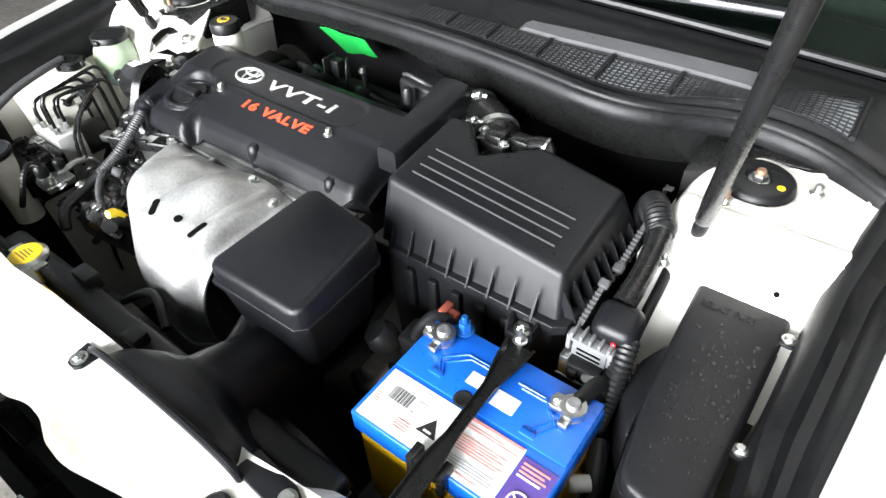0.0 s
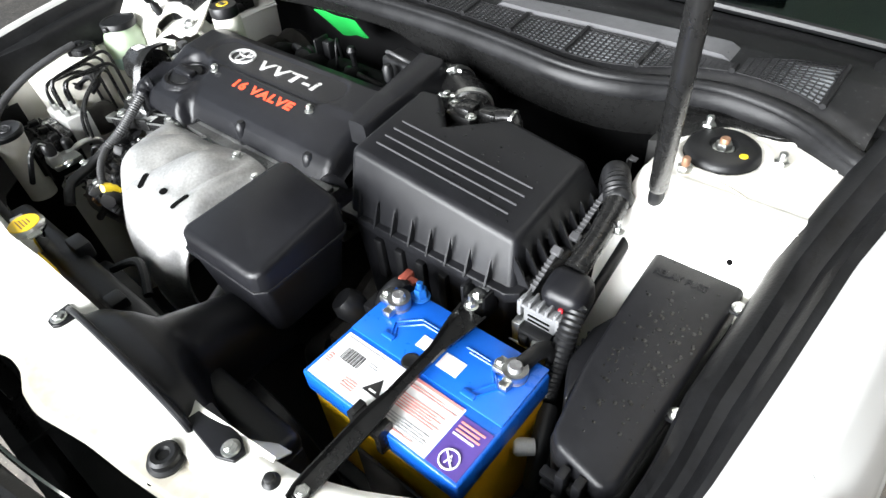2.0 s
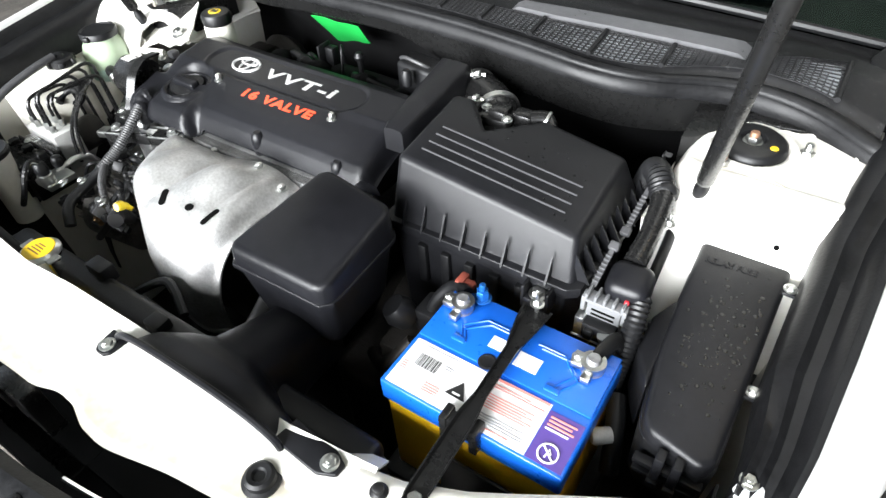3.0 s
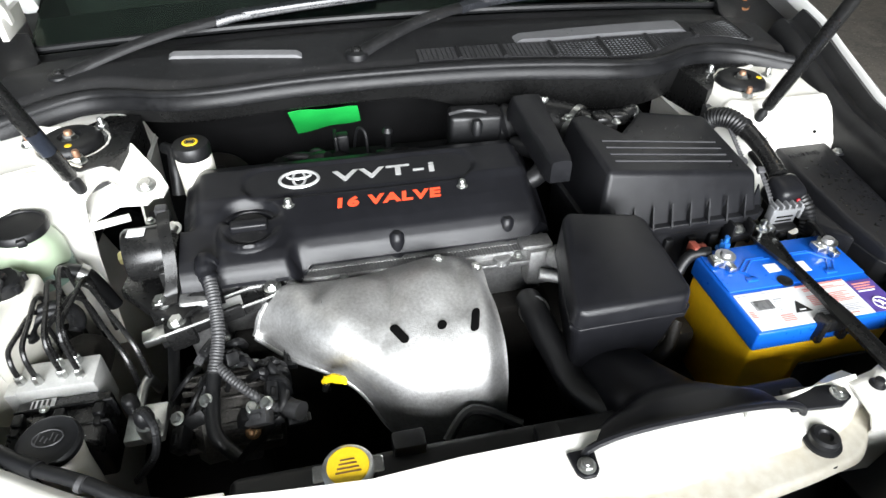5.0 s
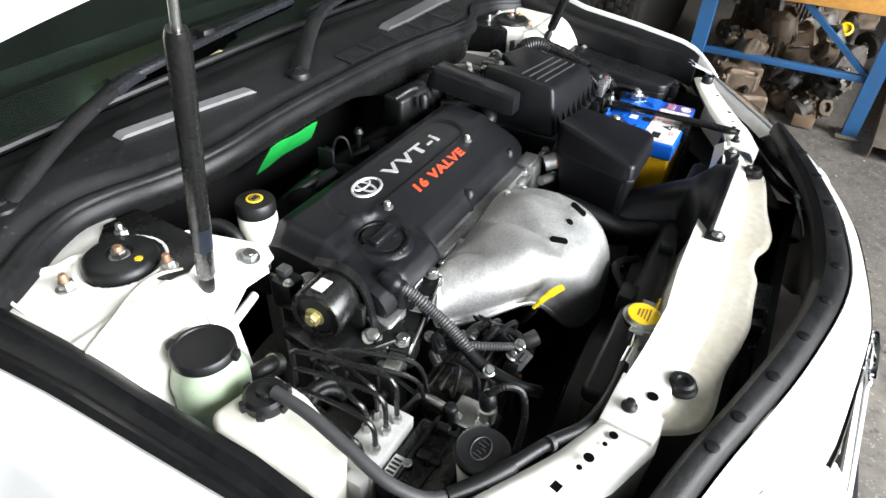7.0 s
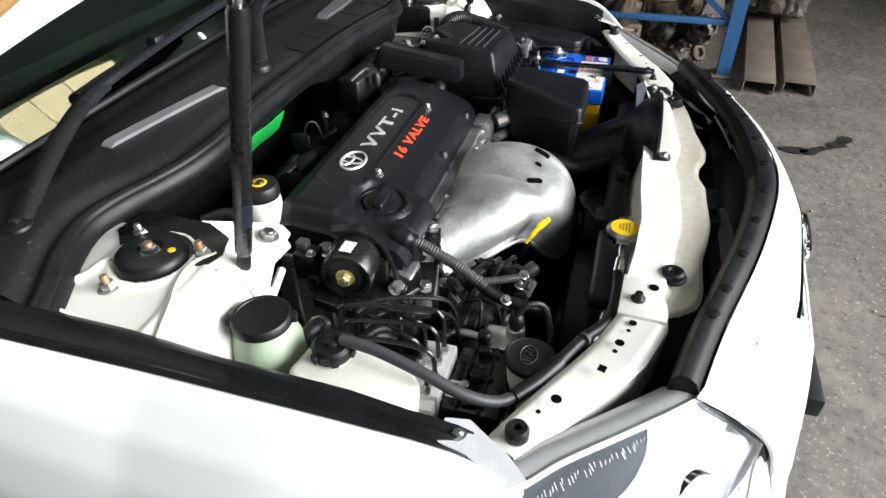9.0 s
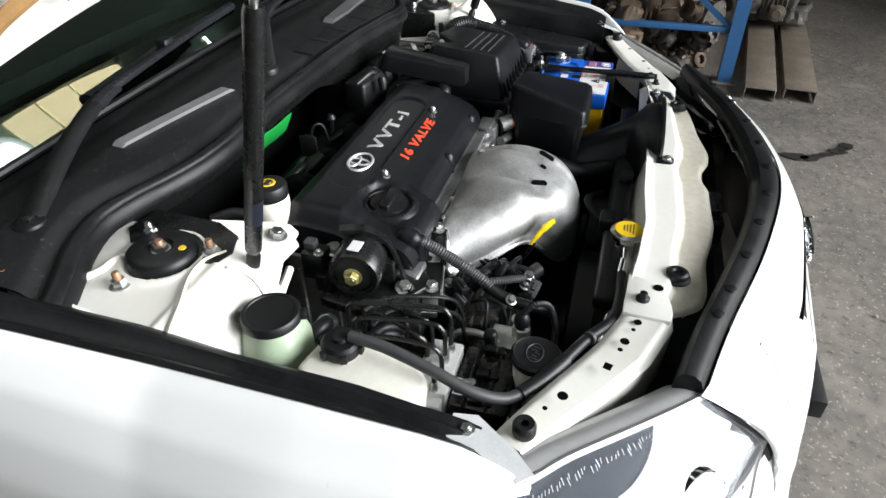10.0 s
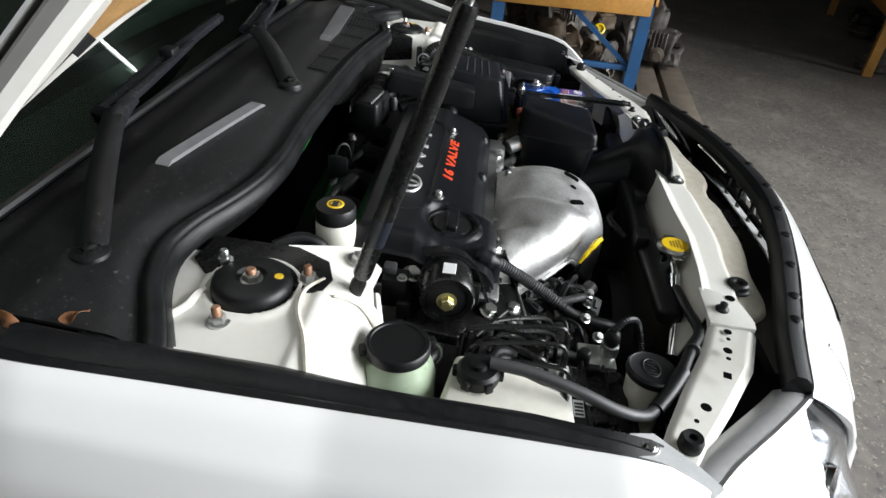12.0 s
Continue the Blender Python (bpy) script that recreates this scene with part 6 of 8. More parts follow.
part("rear_clip", join(tube([(0.630, -0.131, 0.800), (0.634, -0.126, 0.812), (0.648, -0.126, 0.812), (0.652, -0.131, 0.800)], 0.003, 8), tube([(0.664, -0.130, 0.800), (0.667, -0.125, 0.810), (0.678, -0.125, 0.810), (0.681, -0.130, 0.800)], 0.003, 8)), DULL, fb)
part("wording", lettering("RELAY FUSE", 0.0125, Matrix.Translation((0.606, -0.183, 0.8106)) @ Euler((radians(6), 0, radians(3))).to_matrix().to_4x4(), 0.0006, 0, 0.95), BOXPL, fb, "raised moulded wording", 0)
for x in (0.648, 0.666):
    part("latch", join(box(x - 0.005, x + 0.005, -0.452, -0.436, 0.735, 0.778, 0.002), box(x - 0.006, x + 0.006, -0.456, -0.446, 0.728, 0.738, 0.002)), BOXPL, fb)
for y, z in ((-0.179, 0.812), (-0.327, 0.787)):
    part("screw_tab", box(0.698, 0.716, y - 0.010, y + 0.010, z - 0.008, z - 0.003, 0.002), BOXPL, fb)
    part("screw", hexbolt((0.706, y, z - 0.003), 0.0055, 0.005), STEEL, fb)
random.seed(8)
for i in range(240):
    x, y = random.uniform(0.612, 0.69), random.triangular(-0.425, -0.15, -0.31)
    if x < mix([(-0.43, 0.63), (-0.33, 0.612), (-0.25, 0.60), (-0.14, 0.60)], y) + 0.008:
        continue
    r = random.choice((0.0007, 0.0009, 0.0013, 0.0018, 0.0026))
    d = lathe([(r, 0.0), (r * 0.8, r * 0.09), (r * 0.3, r * 0.12)], (x, y, fuse_z(x, y) - 0.0001), 8, (0, -0.1, 1), random.uniform(0.7, 1.4), 1)
    part("water_drop", d, WET, fb)

# harness between air box and fuse box
hn = thing("wiring_harness", (0.53, -0.25, 0.7), "thick taped wiring harness with grey connectors", "wiring harness")
part("elbow", tube([(0.484, -0.060, 0.775), (0.490, -0.070, 0.815), (0.500, -0.085, 0.848), (0.515, -0.112, 0.858), (0.530, -0.136, 0.848)], 0.0165, 18, 6, 0.0016, 0.006), RUBBER, hn, "ribbed rubber elbow")
part("trunk", tube([(0.528, -0.128, 0.852), (0.534, -0.160, 0.845), (0.537, -0.20, 0.834), (0.536, -0.242, 0.820)], [0.0155, 0.0145, 0.0135, 0.0145], 16), SEALER, hn, "glossy black harness sleeve")
part("trunk_collar", lathe([(0.0165, -0.006), (0.018, -0.004), (0.018, 0.004), (0.0165, 0.006)], (0.529, -0.131, 0.851), 24, (0.15, -0.85, -0.3)), RUBBER, hn)
part("side_loom", tube([(0.552, -0.12, 0.81), (0.555, -0.17, 0.798), (0.557, -0.22, 0.785), (0.560, -0.27, 0.768)], 0.007, 12), RUBBER, hn, "taped wire loom")
cov = part("plug_cover", box(0.513, 0.568, -0.288, -0.236, 0.772, 0.824, 0.016, 5, Matrix.Translation((0.54, -0.262, 0.80)) @ pose(0, 0, 0, 14, 0, 4) @ Matrix.Translation((-0.54, 0.262, -0.80))), COVER, hn, "rounded black plug cover")
part("locking_tab", box(0.545, 0.551, -0.2925, -0.288, 0.797, 0.803, 0.001, 1), mat("red_lock_tab", (0.45, 0.02, 0.03), 0.4, var=0.2, scale=60), cov, "small red locking tab")
part("corrugated_tail", tube([(0.560, -0.272, 0.800), (0.564, -0.298, 0.785), (0.565, -0.318, 0.752), (0.563, -0.332, 0.715), (0.562, -0.338, 0.67)], 0.0115, 14, 6, 0.0018, 0.006), RUBBER, hn, "taped corrugated tail")
comb = [box(0.503, 0.547, -0.300, -0.286, 0.762, 0.790, 0.002), box(0.500, 0.550, -0.303, -0.283, 0.788, 0.793, 0.0015)]
comb += [box(0.496, 0.502, -0.304, -0.288, 0.772, 0.797, 0.002), box(0.548, 0.554, -0.304, -0.288, 0.772, 0.797, 0.002)]
con = part("connector", join(*comb), CLIPGREY, hn, "light grey comb-shaped connector")
for i in range(5):
    part("tooth", box(0.500 + 0.0115 * i, 0.504 + 0.0115 * i, -0.304, -0.282, 0.7925, 0.802, 0.0012, 1), CLIPGREY, con)
for z in (0.768, 0.776):
    # black bars stand in for the shade in the connector's slots
    part("slot", box(0.510, 0.540, -0.3015, -0.2995, z, z + 0.0025, 0.0004, 1), HOLE, con, "black patch for a slot", 0)
part("plug_body", join(box(0.505, 0.547, -0.316, -0.296, 0.738, 0.764, 0.004), box(0.510, 0.522, -0.322, -0.312, 0.742, 0.760, 0.003)), DULL, hn, "black plug below the connector")
part("plug_bracket", join(box(0.494, 0.506, -0.312, -0.286, 0.730, 0.766, 0.002), box(0.494, 0.545, -0.3185, -0.316, 0.737, 0.740, 0.0008, 1)), STEEL, hn, "bare steel plug bracket")
for k, (a, b) in enumerate(((Vector((0.5025, -0.284, 0.799)), Vector((0.5055, -0.234, 0.828))), (Vector((0.505, -0.190, 0.818)), Vector((0.508, -0.125, 0.848))))):
    q = (b - a).to_track_quat("X", "Z").to_matrix().to_4x4()
    n = (b - a).length
    strip_bm = [box(0, n, -0.0035, 0.0035, -0.0012, 0.0012, 0.0006, 1, Matrix.Translation(a) @ q)] + [box(0.006 + 0.006 * i, 0.0085 + 0.006 * i, -0.0042, 0.0042, 0.001, 0.0028, 0.0005, 1, Matrix.Translation(a) @ q) for i in range(int(n / 0.006) - 2)]
    end = b if k == 0 else a
    strip_bm.append(box(-0.006, 0.006, -0.0065, 0.0065, -0.004, 0.004, 0.0015, 1, Matrix.Translation(end) @ q))
    part("toothed_strap", join(*strip_bm), DARKGREY, hn, "grey toothed cable strap")
part("rail_pin", hexbolt((0.552, -0.172, 0.838), 0.005, 0.006, stud=0.01), STEEL, hn)
part("bracket_leg", tube([(0.535, -0.318, 0.76), (0.545, -0.312, 0.72), (0.55, -0.30, 0.60)], 0.008, 8), STEEL, hn)
part("low_hose", tube([(0.575, -0.35, 0.70), (0.59, -0.39, 0.69), (0.60, -0.42, 0.65)], 0.012, 10), RUBBER, hn)
part("low_fitting", lathe([(0.010, 0), (0.011, 0.02), (0.008, 0.024)], (0.588, -0.40, 0.695), 12, (-0.7, -0.6, 0.1)), GREYPL, hn)
part("silver_foil_tag", join(box(0.500, 0.503, -0.058, -0.044, 0.79, 0.856, 0.001, 1, None), box(0.500, 0.512, -0.056, -0.046, 0.853, 0.856, 0.001, 1, None)), DARKGREY, hn)

# ---- timing side of the bay ----
cm = thing("engine_mount", (-0.49, -0.2, 0.7), "black round engine mount with bolts on a cream bracket", "engine mount")
part("bush_housing", lathe([(0.028, -0.028), (0.038, -0.026), (0.039, 0.024), (0.036, 0.028), (0.029, 0.027), (0.028, 0.010), (0.012, 0.008)], (-0.472, -0.222, 0.802), 40, (-1, -0.12, 0.0)), SEALER, cm)
part("bush_rubber", lathe([(0.012, -0.01), (0.030, -0.006), (0.030, 0.016), (0.014, 0.020)], (-0.480, -0.223, 0.802), 32, (-1, -0.12, 0.0)), RUBBER, cm)
part("bush_bolt", hexbolt((-0.499, -0.225, 0.802), 0.0095, 0.012, (-1, -0.12, 0.0)), YZINC, cm, "yellow zinc bolt")
part("white_mark", box(-0.490, -0.466, -0.233, -0.215, 0.8405, 0.8420, 0.0005, 1), LABEL, cm, "white paint mark", 0)
part("arm", prism([(-0.52, -0.245), (-0.47, -0.300), (-0.43, -0.325), (-0.405, -0.300), (-0.43, -0.22), (-0.46, -0.165), (-0.51, -0.17)], 0.742, 0.758, 0.003), SEALER, cm)
STRAP = [(-0.446, -0.185, 0.840), (-0.440, -0.222, 0.843), (-0.436, -0.252, 0.826), (-0.438, -0.268, 0.796), (-0.445, -0.280, 0.768), (-0.452, -0.296, 0.7595)]
part("strap", sheet(lambda u, v: tuple(curve3(STRAP, u) + Vector((-0.008 - 0.008 * ease(0.7, 1.0, u), -0.003, 0.0)) * (2 * v - 1)), 30, 4, 0.004), SEALER, cm, "glossy black curved strap", 60)
part("slotted_plate", join(*[box(a, b, c, d, -0.0025, 0.0025, 0.001, 1, Matrix.Translation((-0.418, -0.312, 0.744)) @ pose(0, 0, 0, 33, -14, 12)) for a, b, c, d in ((-0.048, 0.052, -0.022, -0.012), (-0.048, -0.020, -0.012, 0.020), (0.006, 0.020, -0.012, 0.020), (0.040, 0.052, -0.012, 0.020), (-0.048, 0.052, 0.020, 0.034))]), SEALER, cm, "glossy black slotted plate")
part("pierced_tab", join(box(-0.475, -0.448, -0.322, -0.304, 0.729, 0.733, 0.001, 1), lathe([(0.004, 0), (0.004, 0.0045)], (-0.461, -0.313, 0.729), 12)), GREYPL, cm, "bare steel tab")
part("web", box(-0.455, -0.435, -0.27, -0.16, 0.72, 0.80, 0.004), SEALER, cm)
for x, y, z in ((-0.457, -0.286, 0.760), (-0.434, -0.320, 0.745), (-0.445, -0.17, 0.80)):
    part("arm_bolt", hexbolt((x, y, z), 0.0095, 0.010, (-0.2, -0.3, 1)), STEEL, cm)
part("side_block", join(box(-0.482, -0.450, -0.168, -0.132, 0.765, 0.812, 0.003), box(-0.49, -0.46, -0.175, -0.155, 0.75, 0.78, 0.003)), DULL, cm, "black relay block")
part("block_plug", box(-0.470, -0.452, -0.150, -0.132, 0.810, 0.824, 0.003), DARKGREY, cm, "grey plug")
part("plug_screw", hexbolt((-0.475, -0.160, 0.812), 0.005, 0.006), STEEL, cm)

br = thing("tower_bracket", (-0.5, -0.08, 0.82), "cream painted pressed bracket on the strut tower", "bracket")
BRACKET = [(-0.545, 0.005), (-0.508, -0.015), (-0.462, -0.080), (-0.450, -0.104), (-0.457, -0.120), (-0.472, -0.122), (-0.480, -0.132), (-0.520, -0.128), (-0.560, -0.138), (-0.580, -0.150), (-0.592, -0.120), (-0.580, -0.060)]


def bracket_z(x, y):
    return 0.8665 + 0.34 * (y + 0.019) - 0.30 * max(0.0, -0.515 - x)


part("plate", loft([[(x, y, bracket_z(x, y) - d) for x, y in BRACKET] for d in (0.005, 0.0)]), BAY, br, "", 20)
part("bolt", hexbolt((-0.482, -0.100, 0.839), 0.010, 0.010, (0, -0.33, 1)), STEEL, br)
part("brace", join(tube([(-0.590, -0.148, 0.800), (-0.572, -0.146, 0.803), (-0.511, -0.130, 0.804)], 0.0065, 8, 1), sheet(lambda u, v: (-0.600 + 0.034 * u, -0.128 - 0.040 * v, 0.838 - 0.11 * v - 0.02 * u), 6, 8, 0.003)), BAY, br, "cream brace arm")

bf = thing("brake_fluid_reservoir", (-0.412, -0.05, 0.8), "milky brake fluid reservoir with black cap", "reservoir")
part("tank", lathe([(0.022, -0.06), (0.0285, -0.055), (0.029, 0.02), (0.0285, 0.034), (0.026, 0.038)], (-0.412, -0.052, 0.82), 32), TANKW, bf)
capb = part("cap", lathe([(0.0285, 0.0), (0.0292, 0.004), (0.0292, 0.016), (0.027, 0.021), (0.012, 0.0225)], (-0.412, -0.052, 0.858), 40), DULL, bf, "black ribbed screw cap")
part("sticker", lathe([(0.0125, 0.0), (0.012, 0.0008)], (-0.412, -0.052, 0.8806), 24), YCAP, capb, "round yellow sticker", 0)
part("sticker_mark", join(box(-0.418, -0.406, -0.056, -0.048, 0.8813, 0.8819, 0), oval(-0.412, -0.052, 0.008, 0.008, 0.8815, 0.0008, 20, 0)), INK, capb, smooth=0)
part("neck_hose", tube([(-0.47, 0.02, 0.835), (-0.452, -0.01, 0.842), (-0.448, -0.04, 0.83), (-0.45, -0.06, 0.79)], 0.010, 10), RUBBER, bf)
part("master_body", join(box(-0.44, -0.385, -0.08, 0.06, 0.72, 0.77, 0.008), lathe([(0.06, 0), (0.07, 0.02), (0.06, 0.05), (0.03, 0.06)], (-0.41, 0.12, 0.70), 32, (0, -1, 0))), OILY, bf, "dark brake servo and cylinder")

ps = thing("power_steering_reservoir", (-0.64, -0.176, 0.74), "pale green power steering fluid reservoir with black cap", "reservoir")
part("tank", lathe([(0.030, 0.0), (0.042, 0.008), (0.0455, 0.03), (0.0455, 0.058), (0.040, 0.074), (0.034, 0.082), (0.033, 0.09)], (-0.640, -0.180, 0.745), 44), TANKG, ps)
part("fluid_band", lathe([(0.0457, 0.0), (0.0460, 0.004), (0.0460, 0.022), (0.0457, 0.026)], (-0.640, -0.180, 0.752), 44), FLUID, ps, "darker fluid level band")
psc = part("cap", lathe([(0.034, 0.0), (0.0375, 0.002), (0.0375, 0.012), (0.0355, 0.0145), (0.032, 0.0145), (0.031, 0.013), (0.006, 0.0135)], (-0.640, -0.180, 0.833), 40), DULL, ps, "black cap with two lugs")
for a in (20, 200):
    part("lug", box(-0.006, 0.006, 0.034, 0.044, 0.002, 0.013, 0.002, 2, Matrix.Translation((-0.640, -0.180, 0.833)) @ pose(0, 0, 0, 0, 0, a)), DULL, psc)
part("neck", tube([(-0.605, -0.205, 0.775), (-0.585, -0.215, 0.78), (-0.565, -0.215, 0.765), (-0.55, -0.21, 0.70)], 0.011, 12), RUBBER, ps)
part("hose_clamp", lathe([(0.013, -0.006), (0.0145, -0.006), (0.0145, 0.006), (0.013, 0.006)], (-0.572, -0.215, 0.772), 16, (0.8, -0.1, -0.6)), STEEL, ps)

ct = thing("coolant_reservoir", (-0.66, -0.34, 0.66), "milky white coolant overflow tank with black cap", "reservoir")
part("tank", prism([(-0.605, -0.246), (-0.688, -0.232), (-0.700, -0.250), (-0.698, -0.378), (-0.684, -0.391), (-0.646, -0.388), (-0.630, -0.374), (-0.606, -0.300)], 0.66, 0.80, 0.010, -0.01, lambda x, y: 0.812 + 0.14 * (y + 0.25)), TANKW, ct)
part("neck", lathe([(0.021, 0), (0.021, 0.018)], (-0.643, -0.274, 0.798), 28), TANKW, ct)
ctc = part("cap", lathe([(0.024, 0.0), (0.025, 0.003), (0.025, 0.014), (0.021, 0.018), (0.010, 0.0185), (0.009, 0.024), (0.006, 0.025)], (-0.643, -0.274, 0.810), 36), DULL, ct, "black cap with hose nipple")
for a in range(0, 360, 60):
    part("grip_rib", box(-0.005, 0.005, 0.022, 0.0295, 0.002, 0.014, 0.002, 2, Matrix.Translation((-0.643, -0.274, 0.810)) @ pose(0, 0, 0, 0, 0, a)), DULL, ctc)
oh = thing("overflow_hose", (-0.55, -0.5, 0.78), "grey rubber overflow hose to the radiator cap", "hose")
part("hose", tube([(-0.640, -0.285, 0.833), (-0.640, -0.330, 0.827), (-0.645, -0.390, 0.811), (-0.646, -0.440, 0.790), (-0.632, -0.478, 0.773), (-0.606, -0.500, 0.766)], 0.0075, 14, 8), CONDUIT, oh)
part("sleeve", tube([(-0.616, -0.494, 0.768), (-0.585, -0.516, 0.768), (-0.548, -0.540, 0.774)], 0.0098, 14, 8), RUBBER, oh)
part("far_run", tube([(-0.555, -0.536, 0.773), (-0.50, -0.562, 0.770), (-0.44, -0.592, 0.758), (-0.36, -0.600, 0.735), (-0.29, -0.600, 0.725)], 0.008, 12, 8), RUBBER, oh)
part("clip", lathe([(0.0084, -0.003), (0.0095, -0.003), (0.0095, 0.003), (0.0084, 0.003)], (-0.50, -0.565, 0.772), 16, (0.9, -0.4, -0.2)), CONDUIT, oh)

wt = thing("washer_filler", (-0.548, -0.502, 0.62), "washer fluid filler neck with black snap cap", "filler neck")
part("neck", lathe([(0.026, 0.0), (0.027, 0.10), (0.030, 0.135), (0.031, 0.145)], (-0.548, -0.502, 0.62), 30), TANKW, wt)
wtc = part("cap", lathe([(0.033, 0.0), (0.034, 0.003), (0.034, 0.009), (0.031, 0.012), (0.029, 0.0105), (0.006, 0.0115)], (-0.548, -0.502, 0.762), 40, (0.05, -0.05, 1)), DULL, wt, "round black snap cap")
part("tab", box(-0.006, 0.006, -0.046, -0.03, 0.003, 0.010, 0.002, 2, Matrix.Translation((-0.548, -0.502, 0.762)) @ pose(0, 0, 0, 0, 0, -60)), DULL, wtc)
part("moulded_mark", join(*[tube([(-0.560 + 0.005 * i, -0.506 + 0.003 * (i % 2), 0.7745), (-0.558 + 0.005 * i, -0.494 - 0.003 * (i % 3), 0.7745)], 0.0009, 5, 1) for i in range(5)], oval(-0.548, -0.500, 0.016, 0.011, 0.774, 0.0009, 28, 0)), CONDUIT, wtc)

ab2 = thing("brake_valve_block", (-0.56, -0.39, 0.62), "alloy brake valve block with bent black pipes", "valve block")
part("block", join(box(-0.624, -0.530, -0.400, -0.352, 0.665, 0.744, 0.003), box(-0.640, -0.622, -0.396, -0.372, 0.690, 0.736, 0.002)), ALLOY, ab2, "machined alloy block")
part("control_unit", join(box(-0.624, -0.512, -0.480, -0.402, 0.650, 0.728, 0.006), box(-0.610, -0.526, -0.492, -0.478, 0.66, 0.715, 0.004)), SEALER, ab2, "black control unit")
for y, z in ((-0.422, 0.734), (-0.452, 0.731)):
    part("unit_rib", box(-0.622, -0.506, y - 0.002, y + 0.002, 0.700, z, 0.0012, 1), DULL, ab2)
for x in (-0.612, -0.566, -0.520):
    part("unit_clip", join(box(x - 0.006, x + 0.006, -0.446, -0.428, 0.724, 0.738, 0.002, 1), box(x - 0.004, x + 0.004, -0.458, -0.444, 0.722, 0.733, 0.0015, 1)), DULL, ab2, "black snap clip")
part("unit_screw", hexbolt((-0.585, -0.4245, 0.734), 0.004, 0.004), STEEL, ab2)
part("barcode_label", box(-0.606, -0.578, -0.4180, -0.404, 0.728, 0.7292, 0.0, 1), LABEL, ab2, "white label", 0)
for i in range(4):
    part("print_bar", box(-0.604 + 0.006 * i, -0.601 + 0.006 * i, -0.4165, -0.4055, 0.729, 0.7298, 0), INK, ab2, smooth=0)
part("warning_label", box(-0.622, -0.600, -0.4815, -0.4795, 0.690, 0.712, 0.0, 1), LABEL, ab2, "small white label", 0)
part("motor", lathe([(0.030, 0), (0.032, 0.01), (0.032, 0.05), (0.028, 0.056)], (-0.568, -0.350, 0.70), 28, (0, 1, 0)), OILY, ab2)
# nested hairpin pipes: nut, height of the run, far end
for x, y, h, xr, yr in ((-0.548, -0.386, 0.822, -0.574, -0.250), (-0.569, -0.384, 0.812, -0.588, -0.264), (-0.597, -0.388, 0.800, -0.604, -0.280), (-0.618, -0.384, 0.789, -0.610, -0.296), (-0.556, -0.362, 0.806, -0.548, -0.258), (-0.578, -0.362, 0.796, -0.560, -0.272)):
    part("pipe_nut", lathe([(0.0062, 0), (0.0062, 0.012), (0.004, 0.015)], (x, y, 0.743), 6), STEEL, ab2, "pipe union nut")
    part("pipe", tube([(x, y, 0.750), (x, y, h - 0.022), (x - 0.0005, y + 0.004, h - 0.008), (x - 0.002, y + 0.016, h), (0.5 * (x + xr), 0.5 * (y + yr), h + 0.003), (xr, yr - 0.016, h + 0.003), (xr + 0.001, yr - 0.003, h - 0.006), (xr + 0.002, yr, h - 0.022), (xr + 0.004, yr + 0.004, 0.69)], 0.0033, 8, 5), SEALER, ab2, "bent black brake pipe")
part("long_pipe", tube([(-0.560, -0.268, 0.800), (-0.535, -0.290, 0.806), (-0.505, -0.335, 0.795), (-0.478, -0.372, 0.772), (-0.470, -0.385, 0.72)], 0.0033, 8), SEALER, ab2)
part("long_pipe", tube([(-0.575, -0.285, 0.790), (-0.545, -0.300, 0.795), (-0.515, -0.345, 0.782), (-0.490, -0.380, 0.755), (-0.486, -0.390, 0.70)], 0.0033, 8), SEALER, ab2)
for a, r in ((0, 0.036), (1, 0.028)):
    part("coiled_hose", tube([(-0.59 + r * math.cos(t), -0.315 + r * math.sin(t) * 0.7, 0.772 - 0.006 * a + 0.012 * math.sin(t)) for t in [math.pi * (-0.1 + 1.3 * i / 12) for i in range(13)]], 0.0075, 10), RUBBER, ab2, "looped black hose")

# alternator, harness and plugs at the engine's front corner
al = thing("alternator", (-0.36, -0.42, 0.55), "dusty alternator with finned alloy end", "alternator")
part("body", lathe([(0.03, -0.06), (0.058, -0.055), (0.06, 0.05), (0.05, 0.06), (0.02, 0.062)], (-0.37, -0.40, 0.63), 36, (-1, -0.15, 0.1)), DUSTALLOY, al, "dusty alloy body")
for a in range(-80, 90, 16):
    part("cooling_fin", box(-0.435, -0.31, -0.402, -0.398, 0.685, 0.694, 0.001, 1, Matrix.Translation((-0.37, -0.40, 0.63)) @ pose(0, 0, 0, a, 0, 0) @ Matrix.Translation((0.37, 0.40, -0.63))), DUSTALLOY, al)
part("pulley", lathe([(0.012, 0), (0.032, 0.002), (0.028, 0.008), (0.032, 0.014), (0.028, 0.020), (0.032, 0.026), (0.012, 0.028)], (-0.438, -0.41, 0.637), 32, (-1, -0.15, 0.1)), OILY, al)
part("plug_boot", tube([(-0.320, -0.370, 0.675), (-0.318, -0.382, 0.698), (-0.305, -0.400, 0.708)], 0.015, 14), CONDUIT, al, "grey rubber plug boot")
part("plug_boot", tube([(-0.300, -0.43, 0.67), (-0.292, -0.452, 0.692), (-0.277, -0.465, 0.698)], 0.013, 14), CONDUIT, al, "grey rubber plug boot")
part("terminal_lead", tube([(-0.315, -0.40, 0.722), (-0.30, -0.42, 0.71), (-0.30, -0.45, 0.70), (-0.33, -0.46, 0.66), (-0.37, -0.47, 0.62)], 0.007, 10), RUBBER, al)
part("terminal_bolt", hexbolt((-0.345, -0.46, 0.665), 0.007, 0.01, (0, -0.6, 0.7), stud=0.006), COPPER, al)
